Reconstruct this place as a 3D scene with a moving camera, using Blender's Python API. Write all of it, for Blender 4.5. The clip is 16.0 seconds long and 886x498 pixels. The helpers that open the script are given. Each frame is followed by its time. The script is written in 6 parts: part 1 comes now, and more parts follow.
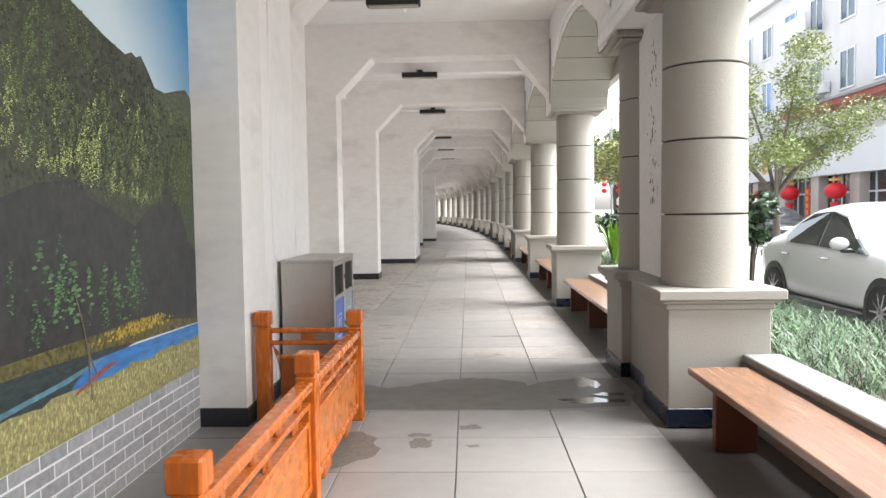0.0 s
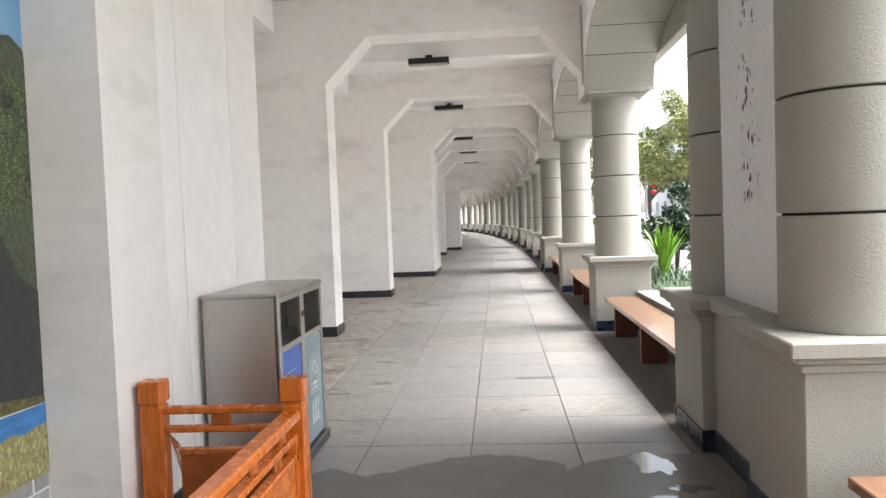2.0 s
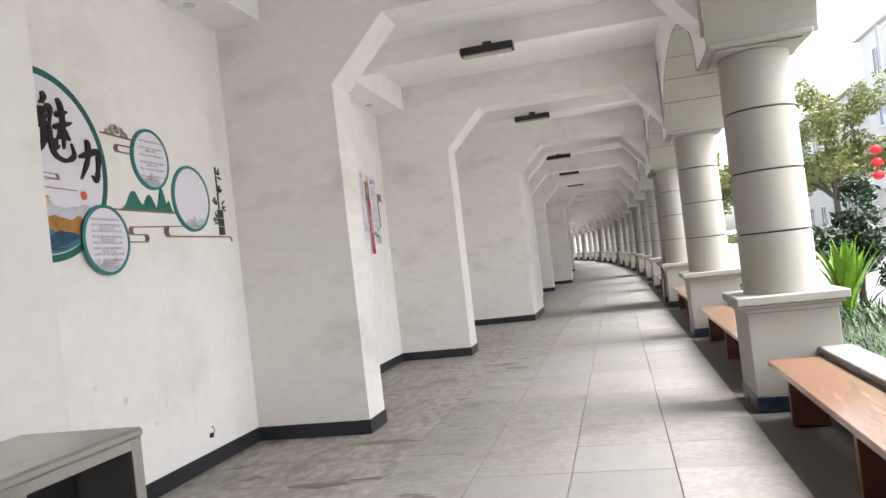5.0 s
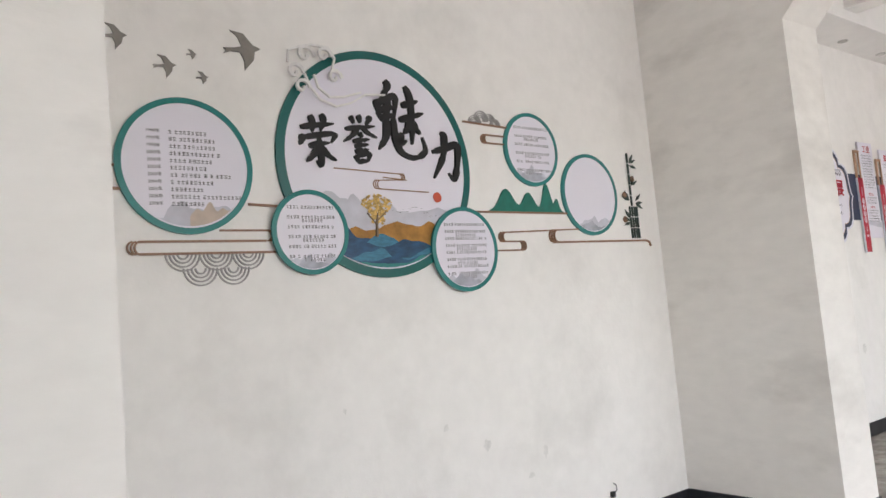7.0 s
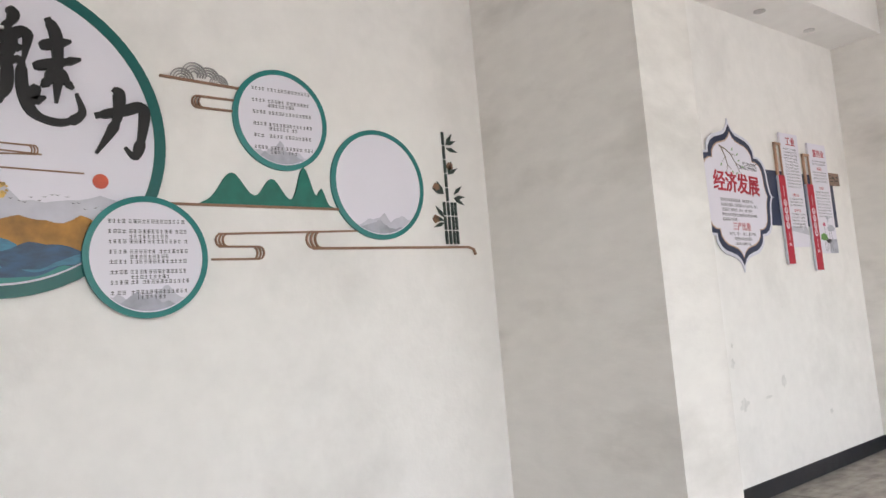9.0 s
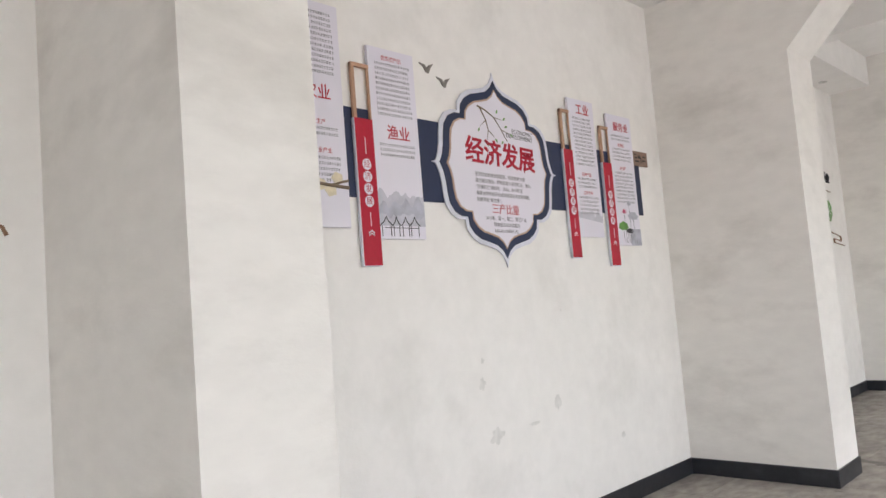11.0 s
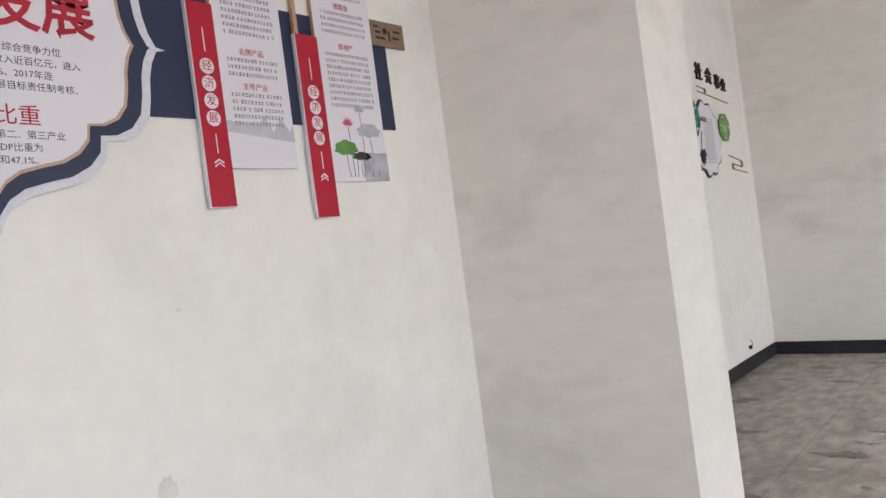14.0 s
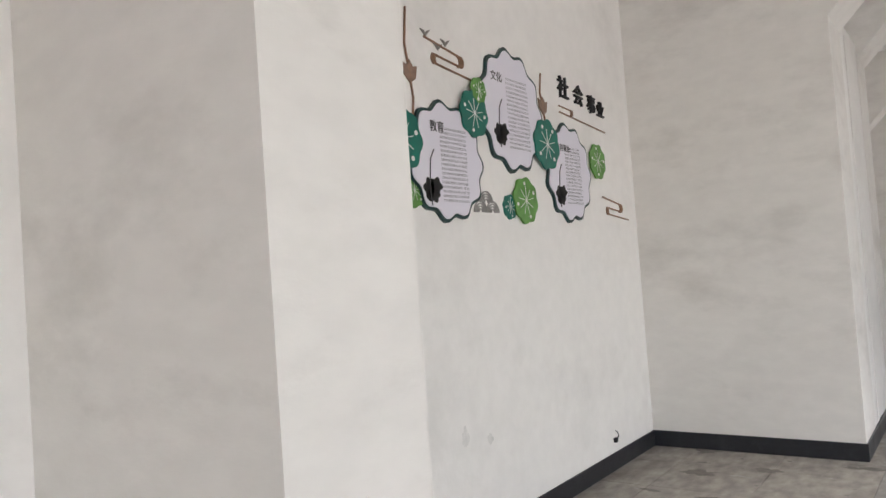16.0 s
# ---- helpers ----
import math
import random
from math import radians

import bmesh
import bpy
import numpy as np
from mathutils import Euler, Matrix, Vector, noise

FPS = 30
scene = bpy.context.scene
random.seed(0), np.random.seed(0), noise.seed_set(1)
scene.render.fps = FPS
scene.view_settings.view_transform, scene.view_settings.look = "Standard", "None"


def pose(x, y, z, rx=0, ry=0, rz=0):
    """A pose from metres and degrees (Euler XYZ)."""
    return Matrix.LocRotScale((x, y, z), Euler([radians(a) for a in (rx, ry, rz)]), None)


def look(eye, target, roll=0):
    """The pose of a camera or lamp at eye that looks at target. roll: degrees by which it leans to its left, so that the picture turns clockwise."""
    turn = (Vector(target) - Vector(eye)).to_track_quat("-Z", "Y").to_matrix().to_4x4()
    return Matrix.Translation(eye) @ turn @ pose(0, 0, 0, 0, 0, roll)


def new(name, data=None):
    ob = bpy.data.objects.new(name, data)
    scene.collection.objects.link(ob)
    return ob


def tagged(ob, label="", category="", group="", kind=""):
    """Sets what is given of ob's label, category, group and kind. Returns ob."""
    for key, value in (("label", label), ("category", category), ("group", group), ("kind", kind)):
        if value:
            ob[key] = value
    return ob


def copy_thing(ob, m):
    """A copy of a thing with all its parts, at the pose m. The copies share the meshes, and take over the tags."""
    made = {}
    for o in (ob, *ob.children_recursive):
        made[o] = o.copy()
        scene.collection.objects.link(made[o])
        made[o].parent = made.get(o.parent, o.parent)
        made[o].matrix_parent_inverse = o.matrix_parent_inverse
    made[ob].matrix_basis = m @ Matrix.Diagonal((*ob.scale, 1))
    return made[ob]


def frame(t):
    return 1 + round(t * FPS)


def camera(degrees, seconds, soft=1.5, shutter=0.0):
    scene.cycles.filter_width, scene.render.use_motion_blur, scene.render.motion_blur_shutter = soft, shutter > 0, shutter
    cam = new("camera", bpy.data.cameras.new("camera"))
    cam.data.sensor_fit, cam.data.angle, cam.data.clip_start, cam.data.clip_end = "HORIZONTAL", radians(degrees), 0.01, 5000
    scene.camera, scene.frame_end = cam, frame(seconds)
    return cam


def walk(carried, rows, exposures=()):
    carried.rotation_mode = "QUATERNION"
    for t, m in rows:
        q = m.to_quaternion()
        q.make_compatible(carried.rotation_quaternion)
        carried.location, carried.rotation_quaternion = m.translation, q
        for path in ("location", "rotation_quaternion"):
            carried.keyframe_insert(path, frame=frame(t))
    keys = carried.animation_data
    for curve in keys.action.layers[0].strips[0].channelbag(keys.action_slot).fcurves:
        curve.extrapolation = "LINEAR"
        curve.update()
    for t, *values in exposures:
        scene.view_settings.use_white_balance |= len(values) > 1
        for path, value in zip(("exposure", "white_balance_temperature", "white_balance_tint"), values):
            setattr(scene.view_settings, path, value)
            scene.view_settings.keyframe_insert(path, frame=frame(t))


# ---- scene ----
cam = camera(61.8, 16.0)
PATH = [
    (0, (0.216, -0.908, 1.634), (0.146, 1.088, 1.534), -0.8),
    (0.5, (0.259, -0.395, 1.61), (0.169, 1.601, 1.517), -1.2),
    (1, (0.243, 0.18, 1.609), (0.111, 2.173, 1.525), -1.6),
    (1.5, (0.271, 0.704, 1.62), (0.125, 2.697, 1.53), -2.1),
    (2, (0.358, 1.249, 1.627), (0.209, 3.242, 1.549), -2.2),
    (2.5, (0.385, 1.783, 1.628), (0.243, 3.777, 1.55), -2.0),
    (3, (0.469, 2.312, 1.62), (0.335, 4.307, 1.57), -1.6),
    (5.5, (0.66, 5.103, 1.653), (0.021, 6.996, 1.722), -8.1),
    (6, (0.689, 5.605, 1.643), (-0.23, 7.379, 1.72), -8.4),
    (6.5, (0.597, 6.086, 1.656), (-0.672, 7.626, 1.79), -7.6),
    (7, (0.508, 6.544, 1.722), (-1.068, 7.764, 1.897), -5.0),
    (7.5, (0.428, 7.037, 1.721), (-1.298, 8.024, 1.93), -3.8),
    (8, (0.338, 7.501, 1.744), (-1.405, 8.461, 1.947), -3.4),
    (8.5, (0.234, 7.985, 1.726), (-1.453, 9.039, 1.941), -4.0),
    (9, (0.2, 8.574, 1.728), (-1.349, 9.824, 1.925), -4.8),
    (9.5, (0.136, 9.138, 1.718), (-1.273, 10.547, 1.894), -5.1),
    (12, (-0.108, 11.756, 1.694), (-1.493, 13.192, 1.84), -4.7),
    (12.5, (-0.28, 12.277, 1.686), (-1.67, 13.709, 1.809), -5.1),
    (13, (-0.412, 12.786, 1.719), (-1.794, 14.229, 1.81), -5.7),
    (13.5, (-0.489, 13.319, 1.696), (-1.837, 14.796, 1.718), -6.7),
    (14, (-0.575, 13.823, 1.714), (-1.859, 15.357, 1.714), -7.5),
    (14.5, (-0.575, 14.396, 1.706), (-1.775, 15.996, 1.705), -7.1),
    (15, (-0.564, 14.928, 1.673), (-1.749, 16.54, 1.686), -6.2),
    (15.5, (-0.618, 15.461, 1.687), (-1.797, 17.076, 1.728), -5.3),
    (16, (-0.636, 16.005, 1.727), (-1.811, 17.622, 1.8), -4.1),
]
EXPOSURES = [(0.0, 2.80), (1.5, 2.84), (3.0, 2.78), (5.5, 2.72), (7.5, 2.74), (9.0, 2.72), (9.5, 2.66), (12.0, 2.66), (14.0, 2.58), (16.0, 2.60)]
walk(cam, [(t, look(eye, target, roll)) for t, eye, target, roll in PATH], EXPOSURES)

# ---- world and light ----
world = bpy.data.worlds.new("overcast_sky")
scene.world = world
world.use_nodes = True
wn, wl = world.node_tree.nodes, world.node_tree.links
sky = wn.new("ShaderNodeTexSky")
sky.sky_type, sky.sun_disc = "NISHITA", False
sky.sun_elevation, sky.sun_rotation = radians(56), radians(90)
sky.air_density, sky.dust_density = 1.0, 3.0
haze = wn.new("ShaderNodeHueSaturation")
haze.inputs["Saturation"].default_value = 0.32
wl.new(sky.outputs[0], haze.inputs["Color"])
wl.new(haze.outputs[0], wn["Background"].inputs[0])
wn["Background"].inputs[1].default_value = 0.10
sun = new("sun", bpy.data.lights.new("sun", "SUN"))
sun.data.energy, sun.data.angle, sun.data.color = 1.6, radians(50), (0.98, 0.98, 1.0)
sun.matrix_world = look((16, 2, 24), (0, 2, 0))

# ---- materials ----


def srgb(r, g, b):
    return tuple(((c / 255 + 0.055) / 1.055) ** 2.4 if c > 10 else c / 3294 for c in (r, g, b)) + (1,)


def material(name, colour, rough=0.7, metal=0.0, grain=0.08, grain_size=40.0, stain=0.0, stain_colour=(0.2, 0.19, 0.17, 1), stain_size=1.2,
             bump=0.1, bump_size=80.0, vary=0.0, stretch=(1, 1, 1), spec=0.5, island=False):
    """A surface with fine grain, larger stains and a little relief, in real-world size."""
    m = bpy.data.materials.new(name)
    m.use_nodes = True
    n, l = m.node_tree.nodes, m.node_tree.links
    p = n["Principled BSDF"]
    p.inputs["Metallic"].default_value = metal
    p.inputs["Specular IOR Level"].default_value = spec
    geo = n.new("ShaderNodeNewGeometry")
    mapping = n.new("ShaderNodeMapping")
    mapping.inputs["Scale"].default_value = stretch
    l.new(geo.outputs["Position"], mapping.inputs[0])

    def tex(size, detail=5):
        t = n.new("ShaderNodeTexNoise")
        t.inputs["Scale"].default_value, t.inputs["Detail"].default_value = size, detail
        l.new(mapping.outputs[0], t.inputs["Vector"])
        return t
    col = n.new("ShaderNodeRGB")
    col.outputs[0].default_value = colour if len(colour) == 4 else (*colour, 1)
    out = col.outputs[0]

    def scaled(out, fac_socket, lo, hi, a=0.25, b=0.75):
        r = n.new("ShaderNodeMapRange")
        r.inputs["From Min"].default_value, r.inputs["From Max"].default_value = a, b
        r.inputs["To Min"].default_value, r.inputs["To Max"].default_value = lo, hi
        l.new(fac_socket, r.inputs["Value"])
        x = n.new("ShaderNodeMix")
        x.data_type, x.blend_type = "RGBA", "MULTIPLY"
        x.inputs["Factor"].default_value = 1
        l.new(out, x.inputs["A"]), l.new(r.outputs[0], x.inputs["B"])
        return x.outputs["Result"]
    g = tex(grain_size)
    if grain:
        out = scaled(out, g.outputs["Fac"], 1 - grain, 1 + grain)
    if stain:
        t = tex(stain_size, 8)
        t.inputs["Roughness"].default_value = 0.62
        r = n.new("ShaderNodeMapRange")
        r.inputs["From Min"].default_value, r.inputs["From Max"].default_value = 0.52, 0.78
        r.inputs["To Max"].default_value = stain
        l.new(t.outputs["Fac"], r.inputs["Value"])
        x = n.new("ShaderNodeMix")
        x.data_type = "RGBA"
        x.inputs["B"].default_value = stain_colour
        l.new(r.outputs[0], x.inputs["Factor"]), l.new(out, x.inputs["A"])
        out = x.outputs["Result"]
    if vary:
        if island:
            out = scaled(out, geo.outputs["Random Per Island"], 1 - vary, 1 + vary, 0, 1)
        else:
            oi = n.new("ShaderNodeObjectInfo")
            out = scaled(out, oi.outputs["Random"], 1 - vary, 1 + vary, 0, 1)
    l.new(out, p.inputs["Base Color"])
    rr = n.new("ShaderNodeMapRange")
    rr.inputs["To Min"].default_value, rr.inputs["To Max"].default_value = max(0.02, rough - 0.12), min(1, rough + 0.12)
    l.new(tex(6).outputs["Fac"], rr.inputs["Value"])
    l.new(rr.outputs[0], p.inputs["Roughness"])
    if bump:
        b = n.new("ShaderNodeBump")
        b.inputs["Strength"].default_value, b.inputs["Distance"].default_value = bump, 0.01
        l.new(tex(bump_size).outputs["Fac"], b.inputs["Height"])
        l.new(b.outputs[0], p.inputs["Normal"])
    return m


PLASTER = material("white_plaster", (0.885, 0.86, 0.835), 0.85, grain=0.03, grain_size=9, stain=0.3, stain_colour=(0.42, 0.40, 0.37, 1), stain_size=0.9, bump=0.12, bump_size=30)
CEIL = material("ceiling_paint", (0.885, 0.865, 0.845), 0.9, grain=0.03, grain_size=5, stain=0.15, stain_colour=(0.5, 0.48, 0.45, 1), stain_size=0.7, bump=0.08, bump_size=40)
STONE = material("render_stone", (0.325, 0.308, 0.268), 0.8, grain=0.07, grain_size=90, stain=0.35, stain_colour=(0.34, 0.32, 0.275, 1), stain_size=1.6, bump=0.32, bump_size=90, vary=0.03)
SKIRT = material("dark_skirting", (0.022, 0.024, 0.030), 0.35, grain=0.15, grain_size=25, stain=0.3, stain_colour=(0.10, 0.10, 0.11, 1), stain_size=4, bump=0.05)
BLUESKIRT = material("navy_skirting", (0.014, 0.022, 0.042), 0.3, grain=0.15, grain_size=25, stain=0.3, stain_colour=(0.06, 0.07, 0.09, 1), stain_size=4, bump=0.05)
TILE = material("grey_floor_tile", (0.255, 0.243, 0.231), 0.42, grain=0.06, grain_size=60, stain=0.8, stain_colour=(0.24, 0.22, 0.20, 1), stain_size=1.1, bump=0.06, bump_size=120, vary=0.05)
WORN = material("worn_floor_tile", (0.31, 0.282, 0.25), 0.6, grain=0.36, grain_size=11, stain=0.9, stain_colour=(0.13, 0.112, 0.095, 1), stain_size=2.4, bump=0.3, bump_size=45, vary=0.04, stretch=(1, 0.5, 1))
HALFWORN = material("scuffed_floor_tile", (0.27, 0.252, 0.232), 0.5, grain=0.2, grain_size=16, stain=0.9, stain_colour=(0.165, 0.147, 0.13, 1), stain_size=1.9, bump=0.15, bump_size=70, vary=0.06)
GROUT_AND_SHADE = material("floor_joint_and_bench_shade", (0.15, 0.14, 0.13), 0.9, bump=0.2)
GROOVE = material("dark_joint", (0.05, 0.048, 0.042), 0.9)
CONCRETE = material("concrete", (0.30, 0.29, 0.27), 0.85, grain=0.12, stain=0.6, stain_colour=(0.13, 0.12, 0.11, 1), stain_size=2.5, bump=0.4)
ROADTOP = material("pale_road_concrete", (0.40, 0.39, 0.375), 0.9, grain=0.2, grain_size=150, stain=0.3, bump=0.4)

PAVING = material("street_concrete", (0.50, 0.48, 0.46), 0.85, grain=0.1, grain_size=3, stain=0.4, stain_colour=(0.2, 0.2, 0.19, 1), bump=0.2)
SOIL = material("soil", (0.06, 0.05, 0.035), 0.95, grain=0.4, grain_size=40, bump=0.8)
COPING = material("coping_stone", (0.22, 0.215, 0.205), 0.7, grain=0.1, stain=0.5, stain_colour=(0.25, 0.24, 0.22, 1), stain_size=3, bump=0.3, vary=0.05)
BENCHTOP = material("bench_varnish", (0.185, 0.098, 0.058), 0.18, grain=0.06, grain_size=14, stain=0.5, stain_colour=(0.33, 0.17, 0.09, 1), stain_size=3.0, bump=0.08, stretch=(6, 0.6, 1))
BENCHLEG = material("bench_leg_paint", (0.13, 0.045, 0.025), 0.4, grain=0.15, bump=0.08, stretch=(6, 1, 1))
WET = material("damp_tile", (0.13, 0.117, 0.103), 0.42, grain=0.03, grain_size=60, stain=0.1, stain_colour=(0.13, 0.12, 0.11, 1), stain_size=4, bump=0.05)
WATER = material("puddle_water", (0.10, 0.10, 0.10), 0.04, grain=0.0, bump=0.0)
DUST = material("pale_dried_splash", (0.36, 0.335, 0.31), 0.7, grain=0.3, grain_size=20, bump=0.1)
STAIN = material("dried_stain", (0.14, 0.125, 0.108), 0.5, grain=0.3, grain_size=30, bump=0.05)
BLACK = material("black_metal", (0.012, 0.012, 0.013), 0.5, grain=0.1, bump=0.03)
DIFFUSER = material("lamp_diffuser", (0.42, 0.38, 0.33), 0.5, grain=0.04, bump=0.0)
HILL = material("print_forest", (0.062, 0.070, 0.048), 0.45, grain=0.5, grain_size=30, stain=0.6, stain_colour=(0.035, 0.037, 0.030, 1), stain_size=3.2, bump=0.0)
HILLB = material("print_forest_hazy", (0.075, 0.095, 0.055), 0.45, grain=0.55, grain_size=40, stain=0.5, stain_colour=(0.045, 0.055, 0.04, 1), stain_size=4, bump=0.0)
VALLEY = material("print_shadow", (0.040, 0.042, 0.043), 0.45, grain=0.3, grain_size=20, bump=0.0)
BANK = material("print_bank", (0.130, 0.111, 0.039), 0.5, grain=0.7, grain_size=30, stain=0.7, stain_colour=(0.02, 0.02, 0.012, 1), stain_size=5, bump=0.0)
RIVER = material("print_river", (0.05, 0.20, 0.48), 0.45, grain=0.3, grain_size=8, stain=0.7, stain_colour=(0.02, 0.05, 0.06, 1), stain_size=2.2, bump=0.0, stretch=(1, 1, 4))
GRASSPRINT = material("print_grass", (0.33, 0.30, 0.13), 0.55, grain=0.5, grain_size=40, stain=0.5, stain_colour=(0.10, 0.11, 0.03, 1), stain_size=5, bump=0.0)
PRINTDARK = material("print_dark_fir", (0.045, 0.050, 0.036), 0.5, grain=0.3, vary=0.5, island=True, bump=0.0)
PRINTGREEN = material("print_green_tree", (0.15, 0.20, 0.08), 0.5, grain=0.3, vary=0.55, island=True, bump=0.0)
PRINTLIGHT = material("print_lit_tree", (0.36, 0.41, 0.16), 0.5, grain=0.3, vary=0.6, island=True, bump=0.0)
PRINTLOW = material("print_low_tree", (0.10, 0.18, 0.08), 0.5, grain=0.3, vary=0.6, island=True, bump=0.0)
PRINTSTRAW = material("print_straw", (0.44, 0.40, 0.18), 0.5, grain=0.3, vary=0.5, island=True, bump=0.0)
PRINTGOLD = material("print_gold", (0.52, 0.37, 0.07), 0.5, grain=0.3, vary=0.5, island=True, bump=0.0)
DARKWATER = material("print_dark_water", (0.035, 0.052, 0.052), 0.45, grain=0.5, grain_size=14, bump=0.0, stretch=(1, 1, 4))
RIPPLE = material("print_ripple", (0.12, 0.24, 0.30), 0.45, grain=0.4, grain_size=20, bump=0.0)
PRINTPOLE = material("print_pole", (0.22, 0.18, 0.14), 0.5, bump=0.0)
PRINTRED = material("print_boat", (0.30, 0.07, 0.06), 0.5, grain=0.3, bump=0.0)
BRICK = material("print_brick", (0.35, 0.35, 0.352), 0.6, grain=0.18, grain_size=25, stain=0.3, stain_colour=(0.13, 0.13, 0.13, 1), stain_size=5, bump=0.05, vary=0.12)
MORTAR = material("print_joint", (0.78, 0.77, 0.75), 0.7, grain=0.08, bump=0.05)
ORANGE = material("orange_varnish", (0.50, 0.122, 0.012), 0.26, grain=0.22, grain_size=9, stain=0.35, stain_colour=(0.26, 0.06, 0.012, 1), stain_size=4, bump=0.06, bump_size=30, stretch=(5, 5, 0.8))
ORANGEDARK = material("orange_varnish_dark", (0.36, 0.085, 0.012), 0.32, grain=0.25, grain_size=9, bump=0.06)
ORANGEPANEL = material("orange_panel", (0.50, 0.15, 0.03), 0.28, grain=0.3, grain_size=16, stain=0.4, stain_colour=(0.30, 0.07, 0.02, 1), stain_size=9, bump=0.5, bump_size=26)
STEEL = material("brushed_steel", (0.50, 0.48, 0.45), 0.36, 1.0, grain=0.05, grain_size=60, stain=0.2, stain_colour=(0.36, 0.34, 0.32, 1), stain_size=2, bump=0.03, stretch=(1, 1, 0.2))
BINBASE = material("bin_plinth", (0.10, 0.10, 0.10), 0.5, 0.6)
BINBLUE = material("bin_blue", (0.035, 0.13, 0.55), 0.35, grain=0.04, bump=0.02)
BINGREY = material("bin_grey_green", (0.24, 0.33, 0.35), 0.38, grain=0.04, bump=0.02)
WHITEPRINT = material("white_print", (0.75, 0.75, 0.75), 0.5, bump=0.0)
SCUFF = material("wall_scuff", (0.76, 0.74, 0.715), 0.85, grain=0.12, grain_size=18, bump=0.05)
PEELDARK = material("peeled_patch", (0.10, 0.085, 0.07), 0.9, grain=0.3)


def gradient_print():
    m = material("print_sky", (0.1, 0.35, 0.6), 0.5, bump=0.0, grain=0.05, grain_size=2)
    n, l = m.node_tree.nodes, m.node_tree.links
    geo = [x for x in n if x.bl_idname == "ShaderNodeNewGeometry"][0]
    dot = n.new("ShaderNodeVectorMath")
    dot.operation = "DOT_PRODUCT"
    dot.inputs[1].default_value = (0, 0.55, 0.45)
    l.new(geo.outputs["Position"], dot.inputs[0])
    r = n.new("ShaderNodeMapRange")
    r.inputs["From Min"].default_value, r.inputs["From Max"].default_value = 3.2, 3.9
    l.new(dot.outputs["Value"], r.inputs["Value"])
    ramp = n.new("ShaderNodeValToRGB")
    ramp.color_ramp.elements[0].color = (0.55, 0.66, 0.72, 1)
    ramp.color_ramp.elements[1].color = (0.045, 0.26, 0.50, 1)
    l.new(r.outputs[0], ramp.inputs[0])
    l.new(ramp.outputs[0], n["Principled BSDF"].inputs["Base Color"])
    return m


SKYPRINT = gradient_print()

SIGNFACE = material("sign_face", (0.80, 0.77, 0.85), 0.5, grain=0.015, grain_size=3, bump=0.0)
SIGNGREEN = material("sign_green", (0.006, 0.115, 0.105), 0.4, grain=0.06, bump=0.0)
SIGNTEAL = material("sign_teal", (0.022, 0.21, 0.20), 0.4, grain=0.06, bump=0.0)
SIGNEDGE = material("sign_edge", (0.72, 0.72, 0.80), 0.5, bump=0.0)
INK = material("ink_black", (0.007, 0.006, 0.007), 0.55, grain=0.1, bump=0.0)
PRINTINK = material("small_print_ink", (0.045, 0.042, 0.05), 0.6, grain=0.1, bump=0.0)
BROWNLINE = material("brown_trim", (0.27, 0.15, 0.09), 0.5, grain=0.1, bump=0.0)
GREYTRIM = material("grey_trim", (0.36, 0.345, 0.335), 0.6, grain=0.05, bump=0.0)
BIRDGREY = material("bird_grey", (0.24, 0.22, 0.20), 0.6, bump=0.0)
WHITETRIM = material("white_relief", (0.82, 0.80, 0.79), 0.6, bump=0.0)
GOLDLEAF = material("gold_leaf", (0.55, 0.36, 0.11), 0.5, grain=0.3, vary=0.4, island=True, bump=0.0)
DUNE = material("ochre_dune", (0.38, 0.18, 0.03), 0.5, grain=0.4, grain_size=12, bump=0.0)
WAVE = material("blue_wave", (0.010, 0.060, 0.14), 0.4, grain=0.5, grain_size=14, stain=0.6, stain_colour=(0.03, 0.15, 0.22, 1), stain_size=6, bump=0.0, stretch=(1, 1, 2.5))
WAVELIGHT = material("pale_blue_wave", (0.035, 0.17, 0.27), 0.4, grain=0.3, grain_size=20, bump=0.0, stretch=(1, 1, 3))
MIST = material("misty_hill", (0.56, 0.55, 0.62), 0.5, grain=0.15, grain_size=8, stain=0.5, stain_colour=(0.66, 0.64, 0.70, 1), stain_size=6, bump=0.0)
MISTDARK = material("misty_ridge", (0.42, 0.42, 0.49), 0.5, grain=0.3, grain_size=10, stain=0.6, stain_colour=(0.6, 0.6, 0.66, 1), stain_size=7, bump=0.0)
MISTOCHRE = material("misty_ochre", (0.55, 0.45, 0.38), 0.5, grain=0.2, grain_size=9, bump=0.0)
SUNRED = material("print_sun", (0.62, 0.10, 0.05), 0.5, grain=0.2, grain_size=20, bump=0.0)
NAVY = material("navy_band", (0.020, 0.030, 0.075), 0.5, grain=0.06, bump=0.0)
SIGNRED = material("sign_red", (0.47, 0.008, 0.032), 0.45, grain=0.06, bump=0.0)
TAN = material("tan_frame", (0.50, 0.30, 0.20), 0.5, grain=0.1, bump=0.0)
TANEDGE = material("tan_outline", (0.52, 0.36, 0.28), 0.5, bump=0.0)
LEAFGREEN = material("lotus_green", (0.12, 0.30, 0.065), 0.45, grain=0.25, grain_size=12, bump=0.0)
LEAFTEAL = material("lotus_teal", (0.008, 0.155, 0.115), 0.45, grain=0.2, grain_size=12, bump=0.0)
WAVYEDGE = material("plaque_edge", (0.008, 0.040, 0.040), 0.4, bump=0.0)
BRANCH = material("print_branch", (0.17, 0.12, 0.075), 0.5, grain=0.4, grain_size=40, bump=0.0)
